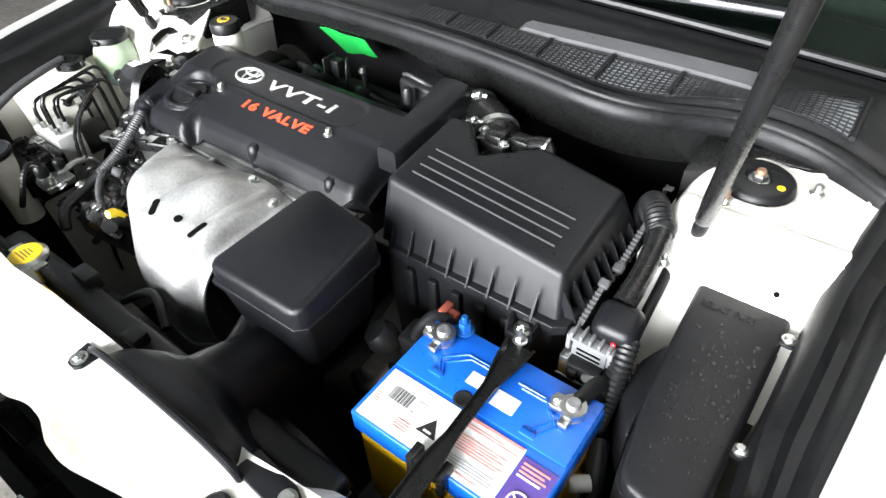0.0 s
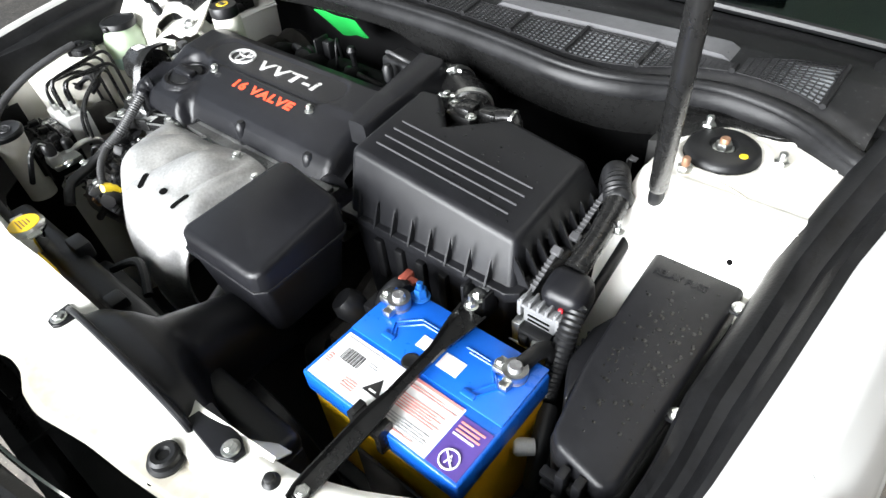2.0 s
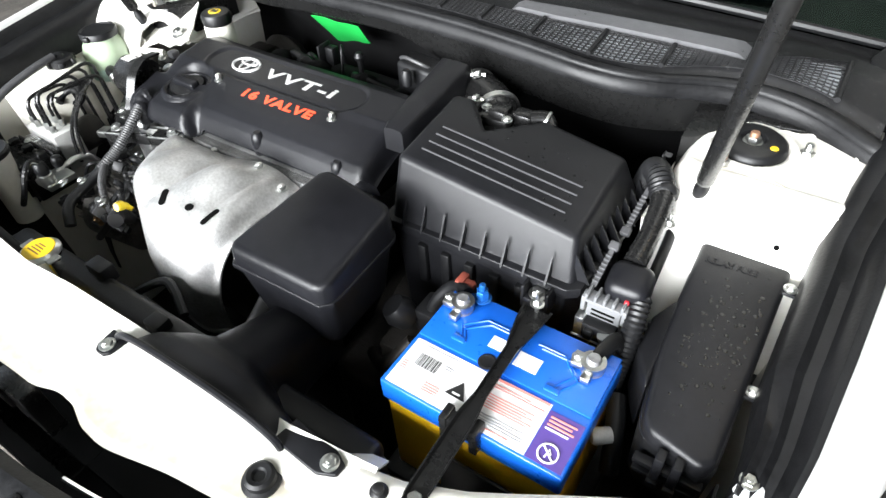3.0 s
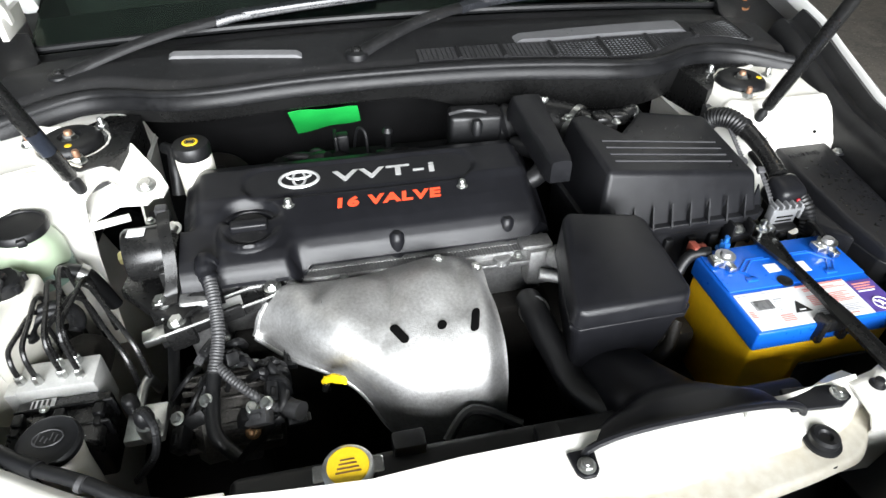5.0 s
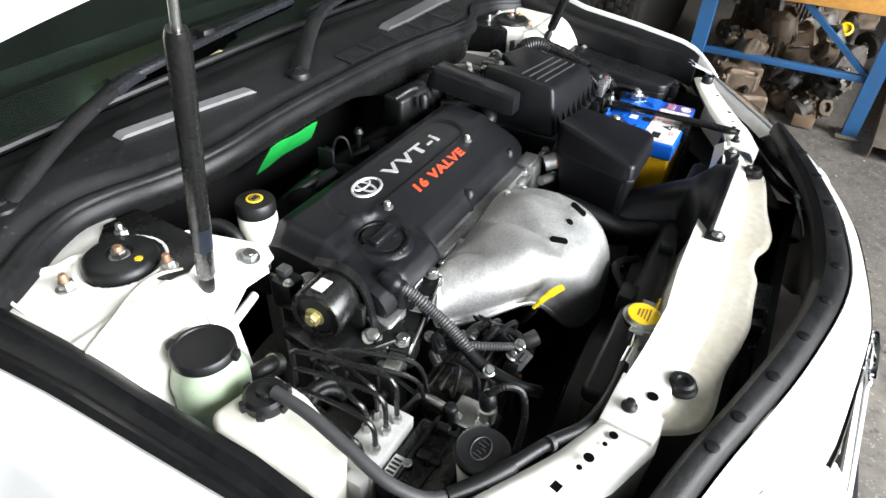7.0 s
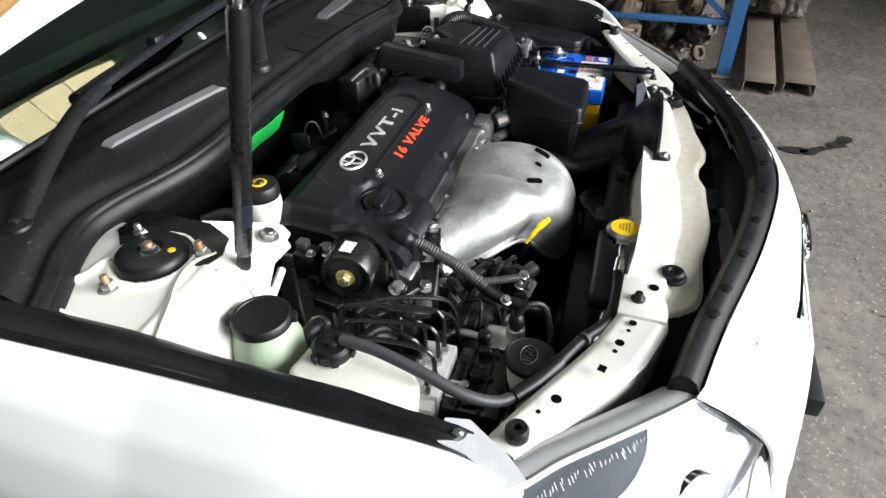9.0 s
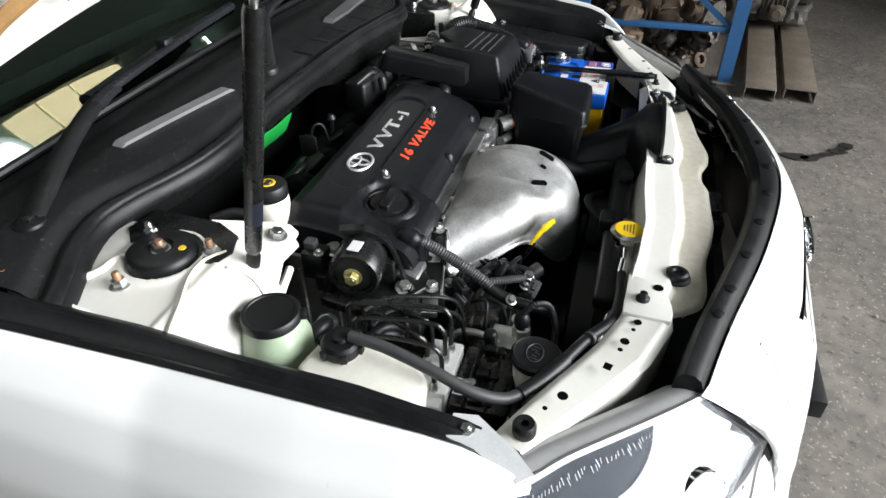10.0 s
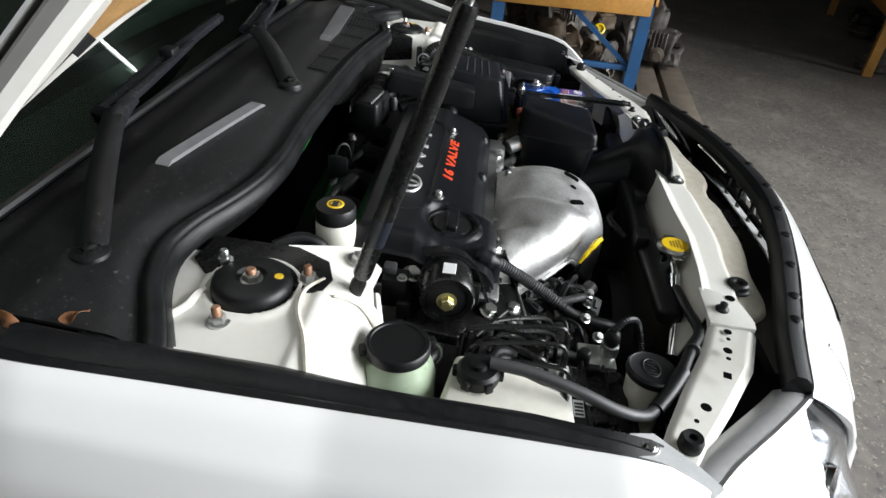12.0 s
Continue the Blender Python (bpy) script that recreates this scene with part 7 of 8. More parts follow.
part("drive_belt", join(tube([(-0.452, -0.44, 0.64), (-0.455, -0.30, 0.70), (-0.455, -0.22, 0.72)], 0.009, 8, 4, 0, 0.006, 0.35), tube([(-0.452, -0.385, 0.62), (-0.455, -0.28, 0.60), (-0.455, -0.2, 0.5)], 0.009, 8, 4, 0, 0.006, 0.35)), RUBBER, al, "ribbed drive belt")

eh = thing("engine_harness", (-0.4, -0.35, 0.74), "grey corrugated engine wiring harness", "wiring harness")
part("outlet", tube([(-0.385, -0.262, 0.806), (-0.389, -0.274, 0.804), (-0.386, -0.290, 0.796)], [0.017, 0.015, 0.0125], 16), COVER, eh, "black cover outlet")
part("conduit", tube([(-0.388, -0.276, 0.803), (-0.381, -0.305, 0.788), (-0.377, -0.357, 0.755), (-0.385, -0.405, 0.728)], 0.0085, 14, 8, 0.0012, 0.0045), CONDUIT, eh)
part("taped_trunk", tube([(-0.384, -0.395, 0.732), (-0.388, -0.430, 0.715), (-0.384, -0.481, 0.702), (-0.36, -0.505, 0.68)], 0.0095, 12), RUBBER, eh)
part("side_conduit", tube([(-0.383, -0.392, 0.735), (-0.362, -0.418, 0.728), (-0.335, -0.440, 0.715), (-0.30, -0.455, 0.69)], 0.006, 12, 8, 0.001, 0.0045), CONDUIT, eh)
random.seed(77)
for i in range(16):
    x, y = random.uniform(-0.435, -0.285), random.uniform(-0.475, -0.335)
    z = 0.735 - 0.25 * (-0.335 - y) - random.uniform(0.0, 0.03)
    m = Matrix.Translation((x, y, z)) @ pose(0, 0, 0, random.uniform(-35, 35), random.uniform(-35, 35), random.uniform(0, 180))
    k = random.uniform(0.7, 1.3)
    part("connector", join(box(-0.013 * k, 0.013 * k, -0.008 * k, 0.008 * k, -0.008 * k, 0.008 * k, 0.002, 2, m), box(0.010 * k, 0.019 * k, -0.006 * k, 0.006 * k, -0.006 * k, 0.006 * k, 0.002, 2, m), box(-0.008 * k, 0.004 * k, -0.003 * k, 0.003 * k, 0.007 * k, 0.011 * k, 0.001, 1, m)), (DULL, DULL, DARKGREY, DULL)[i % 4], eh, "grey wiring plug" if i % 4 == 2 else "black wiring plug")
for i in range(9):
    a = Vector((random.uniform(-0.42, -0.30), random.uniform(-0.46, -0.34), 0.715))
    b = a + Vector((random.uniform(-0.05, 0.05), random.uniform(-0.06, 0.02), random.uniform(-0.05, -0.01)))
    part("lead", tube([a, a.lerp(b, 0.5) + Vector((0.01, -0.01, 0.022)), b], random.uniform(0.003, 0.006), 8), RUBBER, eh)
for i in range(7):
    p = (random.uniform(-0.43, -0.30), random.uniform(-0.46, -0.33), random.uniform(0.69, 0.72))
    part("fixing_bolt", hexbolt(p, 0.006, 0.008, (random.uniform(-0.4, 0.4), -0.4, 1)), STEEL, eh)

lp = thing("service_ports", (-0.49, -0.47, 0.68), "alloy pipe block with capped service port and wires", "pipe fitting")
part("block", join(box(-0.492, -0.444, -0.478, -0.424, 0.700, 0.713, 0.003), lathe([(0.013, 0), (0.014, 0.014), (0.013, 0.022), (0.009, 0.024)], (-0.460, -0.468, 0.708), 20)), STEEL, lp)
part("cap", lathe([(0.010, 0), (0.0105, 0.016), (0.0085, 0.022), (0.006, 0.024)], (-0.487, -0.428, 0.712), 18), DULL, lp, "black port cap")
part("sensor", lathe([(0.010, 0), (0.012, 0.010), (0.010, 0.022), (0.006, 0.026)], (-0.460, -0.468, 0.730), 16), DULL, lp)
part("wire_loop", tube([(-0.460, -0.468, 0.754), (-0.450, -0.482, 0.768), (-0.438, -0.502, 0.760), (-0.445, -0.515, 0.728), (-0.475, -0.52, 0.69)], 0.0045, 8, 6, 0.0008, 0.004), RUBBER, lp)
for k, c in enumerate((REDINK, LABEL)):
    part("bare_wire", tube([(-0.458 + 0.003 * k, -0.470, 0.756), (-0.450 + 0.003 * k, -0.480, 0.767), (-0.446 + 0.003 * k, -0.488, 0.767)], 0.0016, 6), c, lp, "red wire" if k == 0 else "white wire")
part("pipe", tube([(-0.480, -0.440, 0.708), (-0.478, -0.405, 0.716), (-0.476, -0.380, 0.710), (-0.478, -0.366, 0.69), (-0.485, -0.34, 0.64)], 0.0065, 12), STEEL, lp, "bare alloy pipe")

# radiator and its cap
rd = thing("radiator", (0, -0.57, 0.3), "black radiator with top tank and fans", "radiator")
part("core", box(-0.36, 0.38, -0.598, -0.565, 0.25, 0.70, 0.003), OILY, rd)
part("top_tank", box(-0.36, 0.38, -0.602, -0.560, 0.695, 0.728, 0.012, 4), DULL, rd)
for cx in (-0.17, 0.19):
    part("fan_shroud", lathe([(0.155, 0), (0.165, 0.0), (0.165, 0.04), (0.15, 0.045)], (cx, -0.565, 0.47), 48, (0, 1, 0)), DULL, rd, "round fan shroud")
    for k in range(7):
        part("fan_blade", box(-0.025, 0.025, -0.004, 0.004, 0.04, 0.145, 0.003, 1, Matrix.Translation((cx, -0.54, 0.47)) @ pose(0, 0, 0, 0, 360 / 7 * k, 0) @ pose(0, 0, 0, 0, 0, 25)), DULL, rd)
    part("fan_motor", lathe([(0.045, 0), (0.045, 0.05), (0.03, 0.06)], (cx, -0.555, 0.47), 28, (0, 1, 0)), DULL, rd)
part("filler_neck", join(lathe([(0.018, 0.0), (0.018, 0.03), (0.027, 0.034), (0.028, 0.040)], (-0.223, -0.600, 0.722), 28), tube([(-0.223, -0.60, 0.745), (-0.245, -0.602, 0.740), (-0.262, -0.603, 0.732)], 0.006, 10)), CHROME, rd, "bright filler neck")
part("radiator_cap", join(lathe([(0.026, 0.0), (0.029, 0.002), (0.029, 0.006), (0.024, 0.010), (0.020, 0.0105)], (-0.223, -0.600, 0.760), 36), box(-0.262, -0.184, -0.610, -0.590, 0.762, 0.766, 0.0015, 1, None)), STEEL, rd, "steel radiator cap")
part("cap_label", lathe([(0.0235, 0.0), (0.0225, 0.001)], (-0.223, -0.600, 0.7702), 32), YCAP, rd, "round yellow warning label", 0)
for i in range(4):
    part("print_bar", box(-0.237 + 0.002 * i, -0.209 - 0.002 * i, -0.609 + 0.005 * i, -0.607 + 0.005 * i, 0.7712, 0.7716, 0), COPPER, rd, smooth=0)
part("neck_pipe", tube([(-0.262, -0.603, 0.732), (-0.29, -0.600, 0.722), (-0.35, -0.593, 0.70), (-0.40, -0.585, 0.67)], 0.0095, 12), CHROME, rd, "bright overflow pipe")
part("top_hose", tube([(0.08, -0.33, 0.70), (0.075, -0.38, 0.715), (0.085, -0.44, 0.70), (0.10, -0.50, 0.685), (0.13, -0.56, 0.70)], 0.021, 18), RUBBER, rd, "black upper radiator hose")
part("hose_clip", lathe([(0.0215, -0.005), (0.0235, -0.005), (0.0235, 0.005), (0.0215, 0.005)], (0.078, -0.36, 0.708), 24, (0, -1, 0.2)), STEEL, rd)
part("fan_wire", tube([(-0.10, -0.55, 0.70), (-0.06, -0.52, 0.715), (0.0, -0.545, 0.70)], 0.007, 8), RUBBER, rd)
part("fan_plug", box(-0.17, -0.13, -0.575, -0.55, 0.715, 0.745, 0.004), DULL, rd)
part("fan_plug", box(0.0, 0.03, -0.60, -0.575, 0.725, 0.745, 0.004), DULL, rd)

# small plugs between head and resonator
pl = thing("ignition_plug", (0.10, -0.32, 0.75), "orange and grey wiring plugs beside the head", "wiring plug")
part("orange_plug", box(0.118, 0.138, -0.338, -0.322, 0.765, 0.778, 0.002), BROWN, pl, "orange plug")
part("grey_plug", box(0.128, 0.150, -0.355, -0.335, 0.750, 0.764, 0.002), GREYPL, pl)
part("lead", tube([(0.14, -0.34, 0.765), (0.165, -0.32, 0.76), (0.17, -0.28, 0.73)], 0.006, 8), RUBBER, pl)
tr = thing("transmission", (0.3, -0.25, 0.3), "dark oily gearbox casing below the air box", "gearbox")
part("casing", join(box(0.13, 0.42, -0.42, -0.05, 0.25, 0.55, 0.03, 4), lathe([(0.13, 0), (0.15, 0.03), (0.14, 0.10), (0.10, 0.13)], (0.13, -0.2, 0.45), 32, (1, 0, 0)), box(0.25, 0.33, -0.42, -0.36, 0.55, 0.67, 0.008), tube([(0.22, -0.40, 0.60), (0.27, -0.43, 0.64), (0.30, -0.40, 0.68)], 0.012, 10)), OILY, tr)
part("selector", join(box(0.285, 0.33, -0.375, -0.33, 0.67, 0.715, 0.006), lathe([(0.02, 0), (0.024, 0.02), (0.018, 0.035)], (0.275, -0.375, 0.69), 20, (-0.5, -0.3, 0.8))), DULL, tr)

# behind the cover: throttle, manifold, tape
mf = thing("intake_manifold", (-0.1, 0.0, 0.75), "dark plastic intake manifold behind the engine cover", "manifold")
part("plenum", tube([(-0.34, 0.0, 0.74), (-0.2, 0.005, 0.755), (0.0, 0.005, 0.755), (0.10, 0.0, 0.76)], 0.045, 16), FOAM, mf)
for x in (-0.28, -0.18, -0.07, 0.03):
    part("runner", tube([(x, 0.01, 0.77), (x, -0.03, 0.80), (x, -0.075, 0.78)], 0.020, 12), FOAM, mf)
part("resonance_box", box(0.02, 0.115, -0.035, 0.015, 0.80, 0.868, 0.008, 3, Matrix.Translation((0.07, -0.01, 0.83)) @ pose(0, 0, 0, 0, 0, -6) @ Matrix.Translation((-0.07, 0.01, -0.83))), DULL, mf, "black angular resonance box")
part("bracket", join(box(-0.185, -0.180, -0.015, 0.02, 0.78, 0.842, 0.002), box(-0.180, -0.160, 0.0, 0.02, 0.79, 0.835, 0.003)), DULL, mf, "black steel bracket")
part("loop", tube([(-0.15, 0.02, 0.80), (-0.142, 0.01, 0.842), (-0.13, -0.005, 0.838), (-0.128, -0.015, 0.78)], 0.0025, 8), DULL, mf)
part("knob", join(tube([(-0.09, 0.0, 0.80), (-0.09, -0.002, 0.832)], 0.005, 8), lathe([(0.008, 0), (0.010, 0.006), (0.006, 0.014)], (-0.09, -0.002, 0.832), 16)), DULL, mf)
part("purge_valve", join(lathe([(0.016, 0), (0.018, 0.03), (0.012, 0.05)], (-0.235, -0.01, 0.79), 20, (0.6, -0.4, 0.4)), tube([(-0.25, 0.01, 0.77), (-0.22, 0.0, 0.81), (-0.19, -0.01, 0.79)], 0.007, 8)), DULL, mf, "black purge valve")
part("vacuum_hose", join(tube([(-0.30, 0.03, 0.76), (-0.27, 0.0, 0.80), (-0.23, -0.01, 0.805), (-0.20, 0.01, 0.77)], 0.009, 12), tube([(-0.12, 0.03, 0.77), (-0.10, -0.01, 0.800), (-0.05, -0.025, 0.805), (0.0, -0.01, 0.785)], 0.008, 12)), RUBBER, mf, "black vacuum hose")
part("sensor_plug", lathe([(0.008, 0), (0.010, 0.02), (0.006, 0.028)], (0.06, -0.055, 0.845), 14), DULL, mf)
part("white_stub", tube([(0.02, -0.015, 0.868), (0.045, -0.03, 0.880), (0.075, -0.03, 0.875), (0.085, -0.02, 0.866)], 0.0032, 8), CONDUIT, mf, "grey hose loop")
tape = solo("green_tape", sheet(lambda u, v: (-0.26 + 0.125 * u + v * (0.010 - 0.005 * u), 0.060 + v * (0.055 - 0.032 * u) + 0.002 * math.sin(u * 5), 0.860 + 0.002 * u - v * (0.073 - 0.033 * u) + 0.0015 * math.sin(u * 9 + v * 3)), 16, 10, 0.0012), GREEN, "strip of bright green cloth tape on the bulkhead", "tape")

# ---- wipers ----


def wiper(name, pivot, knee, far):
    w = thing(name, pivot, "black windscreen wiper with its blade", "wiper", "windscreen wipers")
    p, k, f = Vector(pivot), Vector(knee), Vector(far)
    up = Vector((0, 0, 1))
    part("pivot_cap", lathe([(0.021, -0.012), (0.022, 0.0), (0.020, 0.006), (0.012, 0.009)], p, 28), DULL, w)
    part("pivot_boss", lathe([(0.028, -0.022), (0.026, -0.010)], p, 28), COWLM, w)
    part("pivot_nut", hexbolt(p + up * 0.008, 0.008, 0.006), SEALER, w)

    def beam(a, b, rise, w0, w1, h0, h1, skew=0.0, lift=0.0):
        """A bowed beam with a rounded top from a to b."""
        d = (b - a).normalized()
        s = up.cross(d).normalized()
        rings = []
        for i in range(19):
            u = i / 18
            c = a.lerp(b, u) + up * (lift + rise * math.sin(math.pi * u)) + s * skew * math.sin(math.pi * u)
            wd, h = w0 + (w1 - w0) * u, h0 + (h1 - h0) * u
            rings.append([c + s * wd * q + up * h * r for q, r in ((-1, -0.8), (-1, -0.1), (-0.82, 0.35), (-0.25, 0.62), (0.1, 0.66), (0.75, 0.25), (1, -0.2), (1, -0.8))])
        return loft(rings)
    part("arm", beam(p + up * 0.004, k + up * 0.012, 0.010, 0.017, 0.015, 0.008, 0.009), COWLM, w, "dusty black wiper arm")
    part("knuckle", beam(k.lerp(p, 0.06) + up * 0.012, k.lerp(f, 0.10) + up * 0.014, 0.002, 0.016, 0.013, 0.011, 0.010), BLADE, w)
    part("forearm", beam(k.lerp(f, 0.02) + up * 0.016, k.lerp(f, 0.62) + up * 0.016, 0.004, 0.011, 0.006, 0.008, 0.006, -0.006), BLADE, w)
    part("blade_housing", beam(k.lerp(f, 0.0) + Vector((0, 0.020, 0.010)), f + Vector((0, 0.014, 0.008)), 0.004, 0.017, 0.011, 0.012, 0.009), BLADE, w, "satin black blade housing")
    part("blade_rubber", tube([k.lerp(f, q / 8) + Vector((0, 0.028, 0.0)) for q in range(0, 9)], 0.004, 6), RUBBER, w)
    part("blade_joint", box(-0.014, 0.014, -0.012, 0.012, 0, 0.022, 0.003, 2, Matrix.Translation(k.lerp(f, 0.45) + Vector((0, 0.006, 0.010)))), DULL, w)
    return w


wiper("wiper", (-0.639, 0.161, 0.913), (-0.36, 0.282, 0.947), (0.12, 0.312, 0.972))
wiper("wiper", (-0.126, 0.099, 0.940), (0.105, 0.240, 0.957), (0.55, 0.320, 0.955))

# dry leaves caught in the cowl corners
random.seed(12)
for cx, cy, cz in ((-0.735, 0.12, 0.915), (-0.765, 0.16, 0.925), (-0.79, 0.22, 0.945), (-0.77, 0.30, 0.955), (0.735, 0.22, 0.93), (0.745, 0.26, 0.94), (0.76, 0.30, 0.955), (0.74, 0.31, 0.97)):
    m = Matrix.Translation((cx, cy, cz)) @ pose(0, 0, 0, random.uniform(-30, 30), random.uniform(-30, 30), random.uniform(0, 180))
    leaf = sheet(lambda u, v: m @ Vector(((u - 0.5) * 0.028, (v - 0.5) * 0.012 * math.sin(math.pi * (0.1 + 0.85 * u)), 0.008 * math.sin(u * 6) * (v - 0.3))), 8, 4, 0.0006)
    solo("dry_leaf", leaf, LEAF, "dry brown leaf caught beside the cowl", "leaf", "leaves in the cowl")
for s in (-1, 1):
    solo("cowl_side_cover", prism([(s * 0.70, 0.14), (s * 0.83, 0.10), (s * 0.84, 0.20), (s * 0.845, 0.36), (s * 0.74, 0.36), (s * 0.70, 0.26)], 0.86, 0.90, 0.003, 0.0, lambda x, y: 0.885 + 0.16 * (y - 0.1)), COWLM, "black plastic corner cover beside the cowl", "corner cover")

# ---- workshop beyond the car ----
rack = thing("storage_rack", (3.1, -0.66, 0), "blue steel storage rack with orange boards", "storage rack")


def post(x, y):
    a = 0.035
    outer = [(x - a, y - a), (x + a, y - a), (x + a, y - a + 0.008), (x - a + 0.008, y - a + 0.008), (x - a + 0.008, y + a - 0.008), (x + a, y + a - 0.008), (x + a, y + a), (x - a, y + a)]
    return prism(outer, 0.0, 2.2, 0.0)


for x in (2.58, 4.9):
    for y in (-0.25, -1.08):
        part("post", post(x, y), RACKBLUE, rack, "blue steel post", 0)
        part("foot_plate", box(x - 0.07, x + 0.07, y - 0.06, y + 0.06, 0, 0.008, 0.001, 1), CHANNEL, rack)
    part("brace", box(x - 0.016, x + 0.016, -1.05, -0.28, 0.272, 0.304, 0.003), RACKBLUE, rack, "blue horizontal brace")
    part("brace", box(x - 0.02, x + 0.02, -1.05, -0.28, 1.18, 1.22, 0.003), RACKBLUE, rack)
    part("diagonal_brace", tube([(x, -1.05, 0.295), (x, -0.28, 0.90)], 0.017, 4, 1), RACKBLUE, rack, "blue diagonal brace", 0)
for y in (-0.27, -1.06):
    part("beam", box(2.6, 4.88, y - 0.025, y + 0.025, 0.60, 0.70, 0.004), PINE, rack, "orange beam")
for i in range(9):
    part("deck_board", box(2.545 + 0.26 * i, 2.78 + 0.26 * i, -1.13, -0.22, 0.645, 0.70 + 0.004 * (i % 3), 0.003), PINE, rack, "orange deck board")
part("end_board", box(2.535, 2.56, -1.10, -0.22, 0.59, 0.70, 0.003), PINE, rack)

random.seed(21)


def gearbox(at, turn, size, tone, kind=0):
    """A cast casing: bell housing, stepped body with ribs, flanges and stubs."""
    g = thing("gearbox", at, "oily cast alloy gearbox stacked in the rack" if tone is GEARBOX else "grey cast alloy gearbox stacked in the rack", "gearbox", "gearboxes in the rack")
    m = Matrix.Translation(at) @ pose(0, 0, 0, 0, 0, turn) @ Matrix.Scale(size, 4)

    def put(nm, bm, mt, rough=0.0):
        if rough:
            bmesh.ops.subdivide_edges(bm, edges=bm.edges, cuts=1, use_grid_fill=True)
            for w in bm.verts:
                w.co *= 1 + rough * noise.noise(w.co * 14 + Vector((turn, size * 9, 0))) + rough * 0.6 * noise.noise(w.co * 34)
        bmesh.ops.transform(bm, matrix=m, verts=bm.verts)
        part(nm, bm, mt, g)
    put("bell_housing", lathe([(0.05, 0.0), (0.19, 0.0), (0.19, 0.025), (0.165, 0.05), (0.13, 0.14), (0.11, 0.15)], (0, 0, 0.19), 28, (1, 0, 0.08)), tone, 0.07)
    put("casing", join(box(0.12, 0.36, -0.11, 0.10, 0.05, 0.28, 0.035, 4), lathe([(0.09, 0), (0.10, 0.02), (0.085, 0.16), (0.05, 0.18)], (0.15, 0.02, 0.27), 24, (0.3, 0.2, 1)), box(0.20, 0.42, -0.05, 0.16, 0.02, 0.16, 0.03, 3)), tone, 0.09)
    for i in range(12):
        a = 2 * math.pi * i / 12
        put("web", box(0.020, 0.125, -0.004, 0.004, 0.125, 0.178, 0.002, 1, Matrix.Translation((0, 0, 0.19)) @ pose(0, 0, 0, 30 * i, 0, 0)), tone)
    for i in range(9):
        c = Vector((0.14 + 0.026 * i, random.choice((-0.115, 0.10)), 0.08 + 0.17 * random.random()))
        put("boss", lathe([(0.016, -0.03), (0.017, 0.014), (0.008, 0.016)], c, 10, (0.2, math.copysign(1, c.y), 0.3)), tone if i % 3 else CHANNEL)
    for i in range(6):
        put("rib", box(0.15 + 0.03 * i, 0.158 + 0.03 * i, -0.125, 0.115, 0.06, 0.285, 0.004, 1), tone)
    for i in range(8):
        a = 2 * math.pi * i / 8
        put("flange_bolt", hexbolt((-0.004, 0.172 * math.cos(a), 0.19 + 0.172 * math.sin(a)), 0.010, 0.012, (-1, 0, 0)), CHANNEL)
    put("output_flange", lathe([(0.035, 0), (0.055, 0.01), (0.055, 0.03), (0.03, 0.035), (0.03, 0.06)], (0.26, -0.11, 0.12), 24, (0.1, -1, 0)), CHANNEL)
    put("stub_shaft", lathe([(0.02, -0.04), (0.022, 0.03), (0.014, 0.05)], (0.36, 0.02, 0.18), 18, (1, 0, 0)), OILY)
    put("opening", lathe([(0.045, -0.002), (0.045, 0.0)], (-0.003, 0, 0.19), 24, (1, 0, 0)), OILY)
    return g


gearbox((2.78, -0.42, 0.0), 200, 0.85, GEARBOX)
gearbox((2.95, -0.72, 0.06), 120, 0.95, GEARBOX)
gearbox((2.86, -0.98, 0.06), 60, 0.80, GEARGREY)
gearbox((3.35, -0.50, 0.0), 20, 1.0, GEARBOX)
gearbox((3.30, -0.95, 0.0), 100, 1.0, GEARGREY)
gearbox((3.55, -1.22, 0.075), 250, 0.9, GEARGREY)
gearbox((3.8, -0.6, 0.0), 150, 1.05, GEARBOX)
gearbox((2.95, -0.50, 0.30), 300, 0.75, GEARGREY)
gearbox((3.15, -0.80, 0.32), 40, 0.75, GEARBOX)
gearbox((3.6, -0.8, 0.3), 210, 0.8, GEARBOX)
gearbox((3.1, -0.45, 0.71), 30, 0.9, GEARBOX)
for x, y, z, a in ((2.85, -0.85, 0.16, (0.9, 0.2, 0.1)), (2.75, -0.93, 0.20, (1, 0.1, 0.2)), (2.82, -0.62, 0.35, (0.8, -0.5, 0.2)), (2.98, -1.02, 0.33, (0.7, -0.6, 0.3))):
    pu = thing("pulley", (x, y, z - 0.07), "oily black iron pulley among the gearboxes", "pulley", "pulleys in the rack")
    part("rim", lathe([(0.025, 0), (0.07, 0.004), (0.062, 0.014), (0.07, 0.026), (0.05, 0.03), (0.045, 0.012), (0.024, 0.012)], (x, y, z), 32, a), OILY, pu)
    part("hub", lathe([(0.022, -0.005), (0.024, 0.036), (0.010, 0.038)], (x, y, z), 20, a), CHANNEL, pu)
random.seed(44)
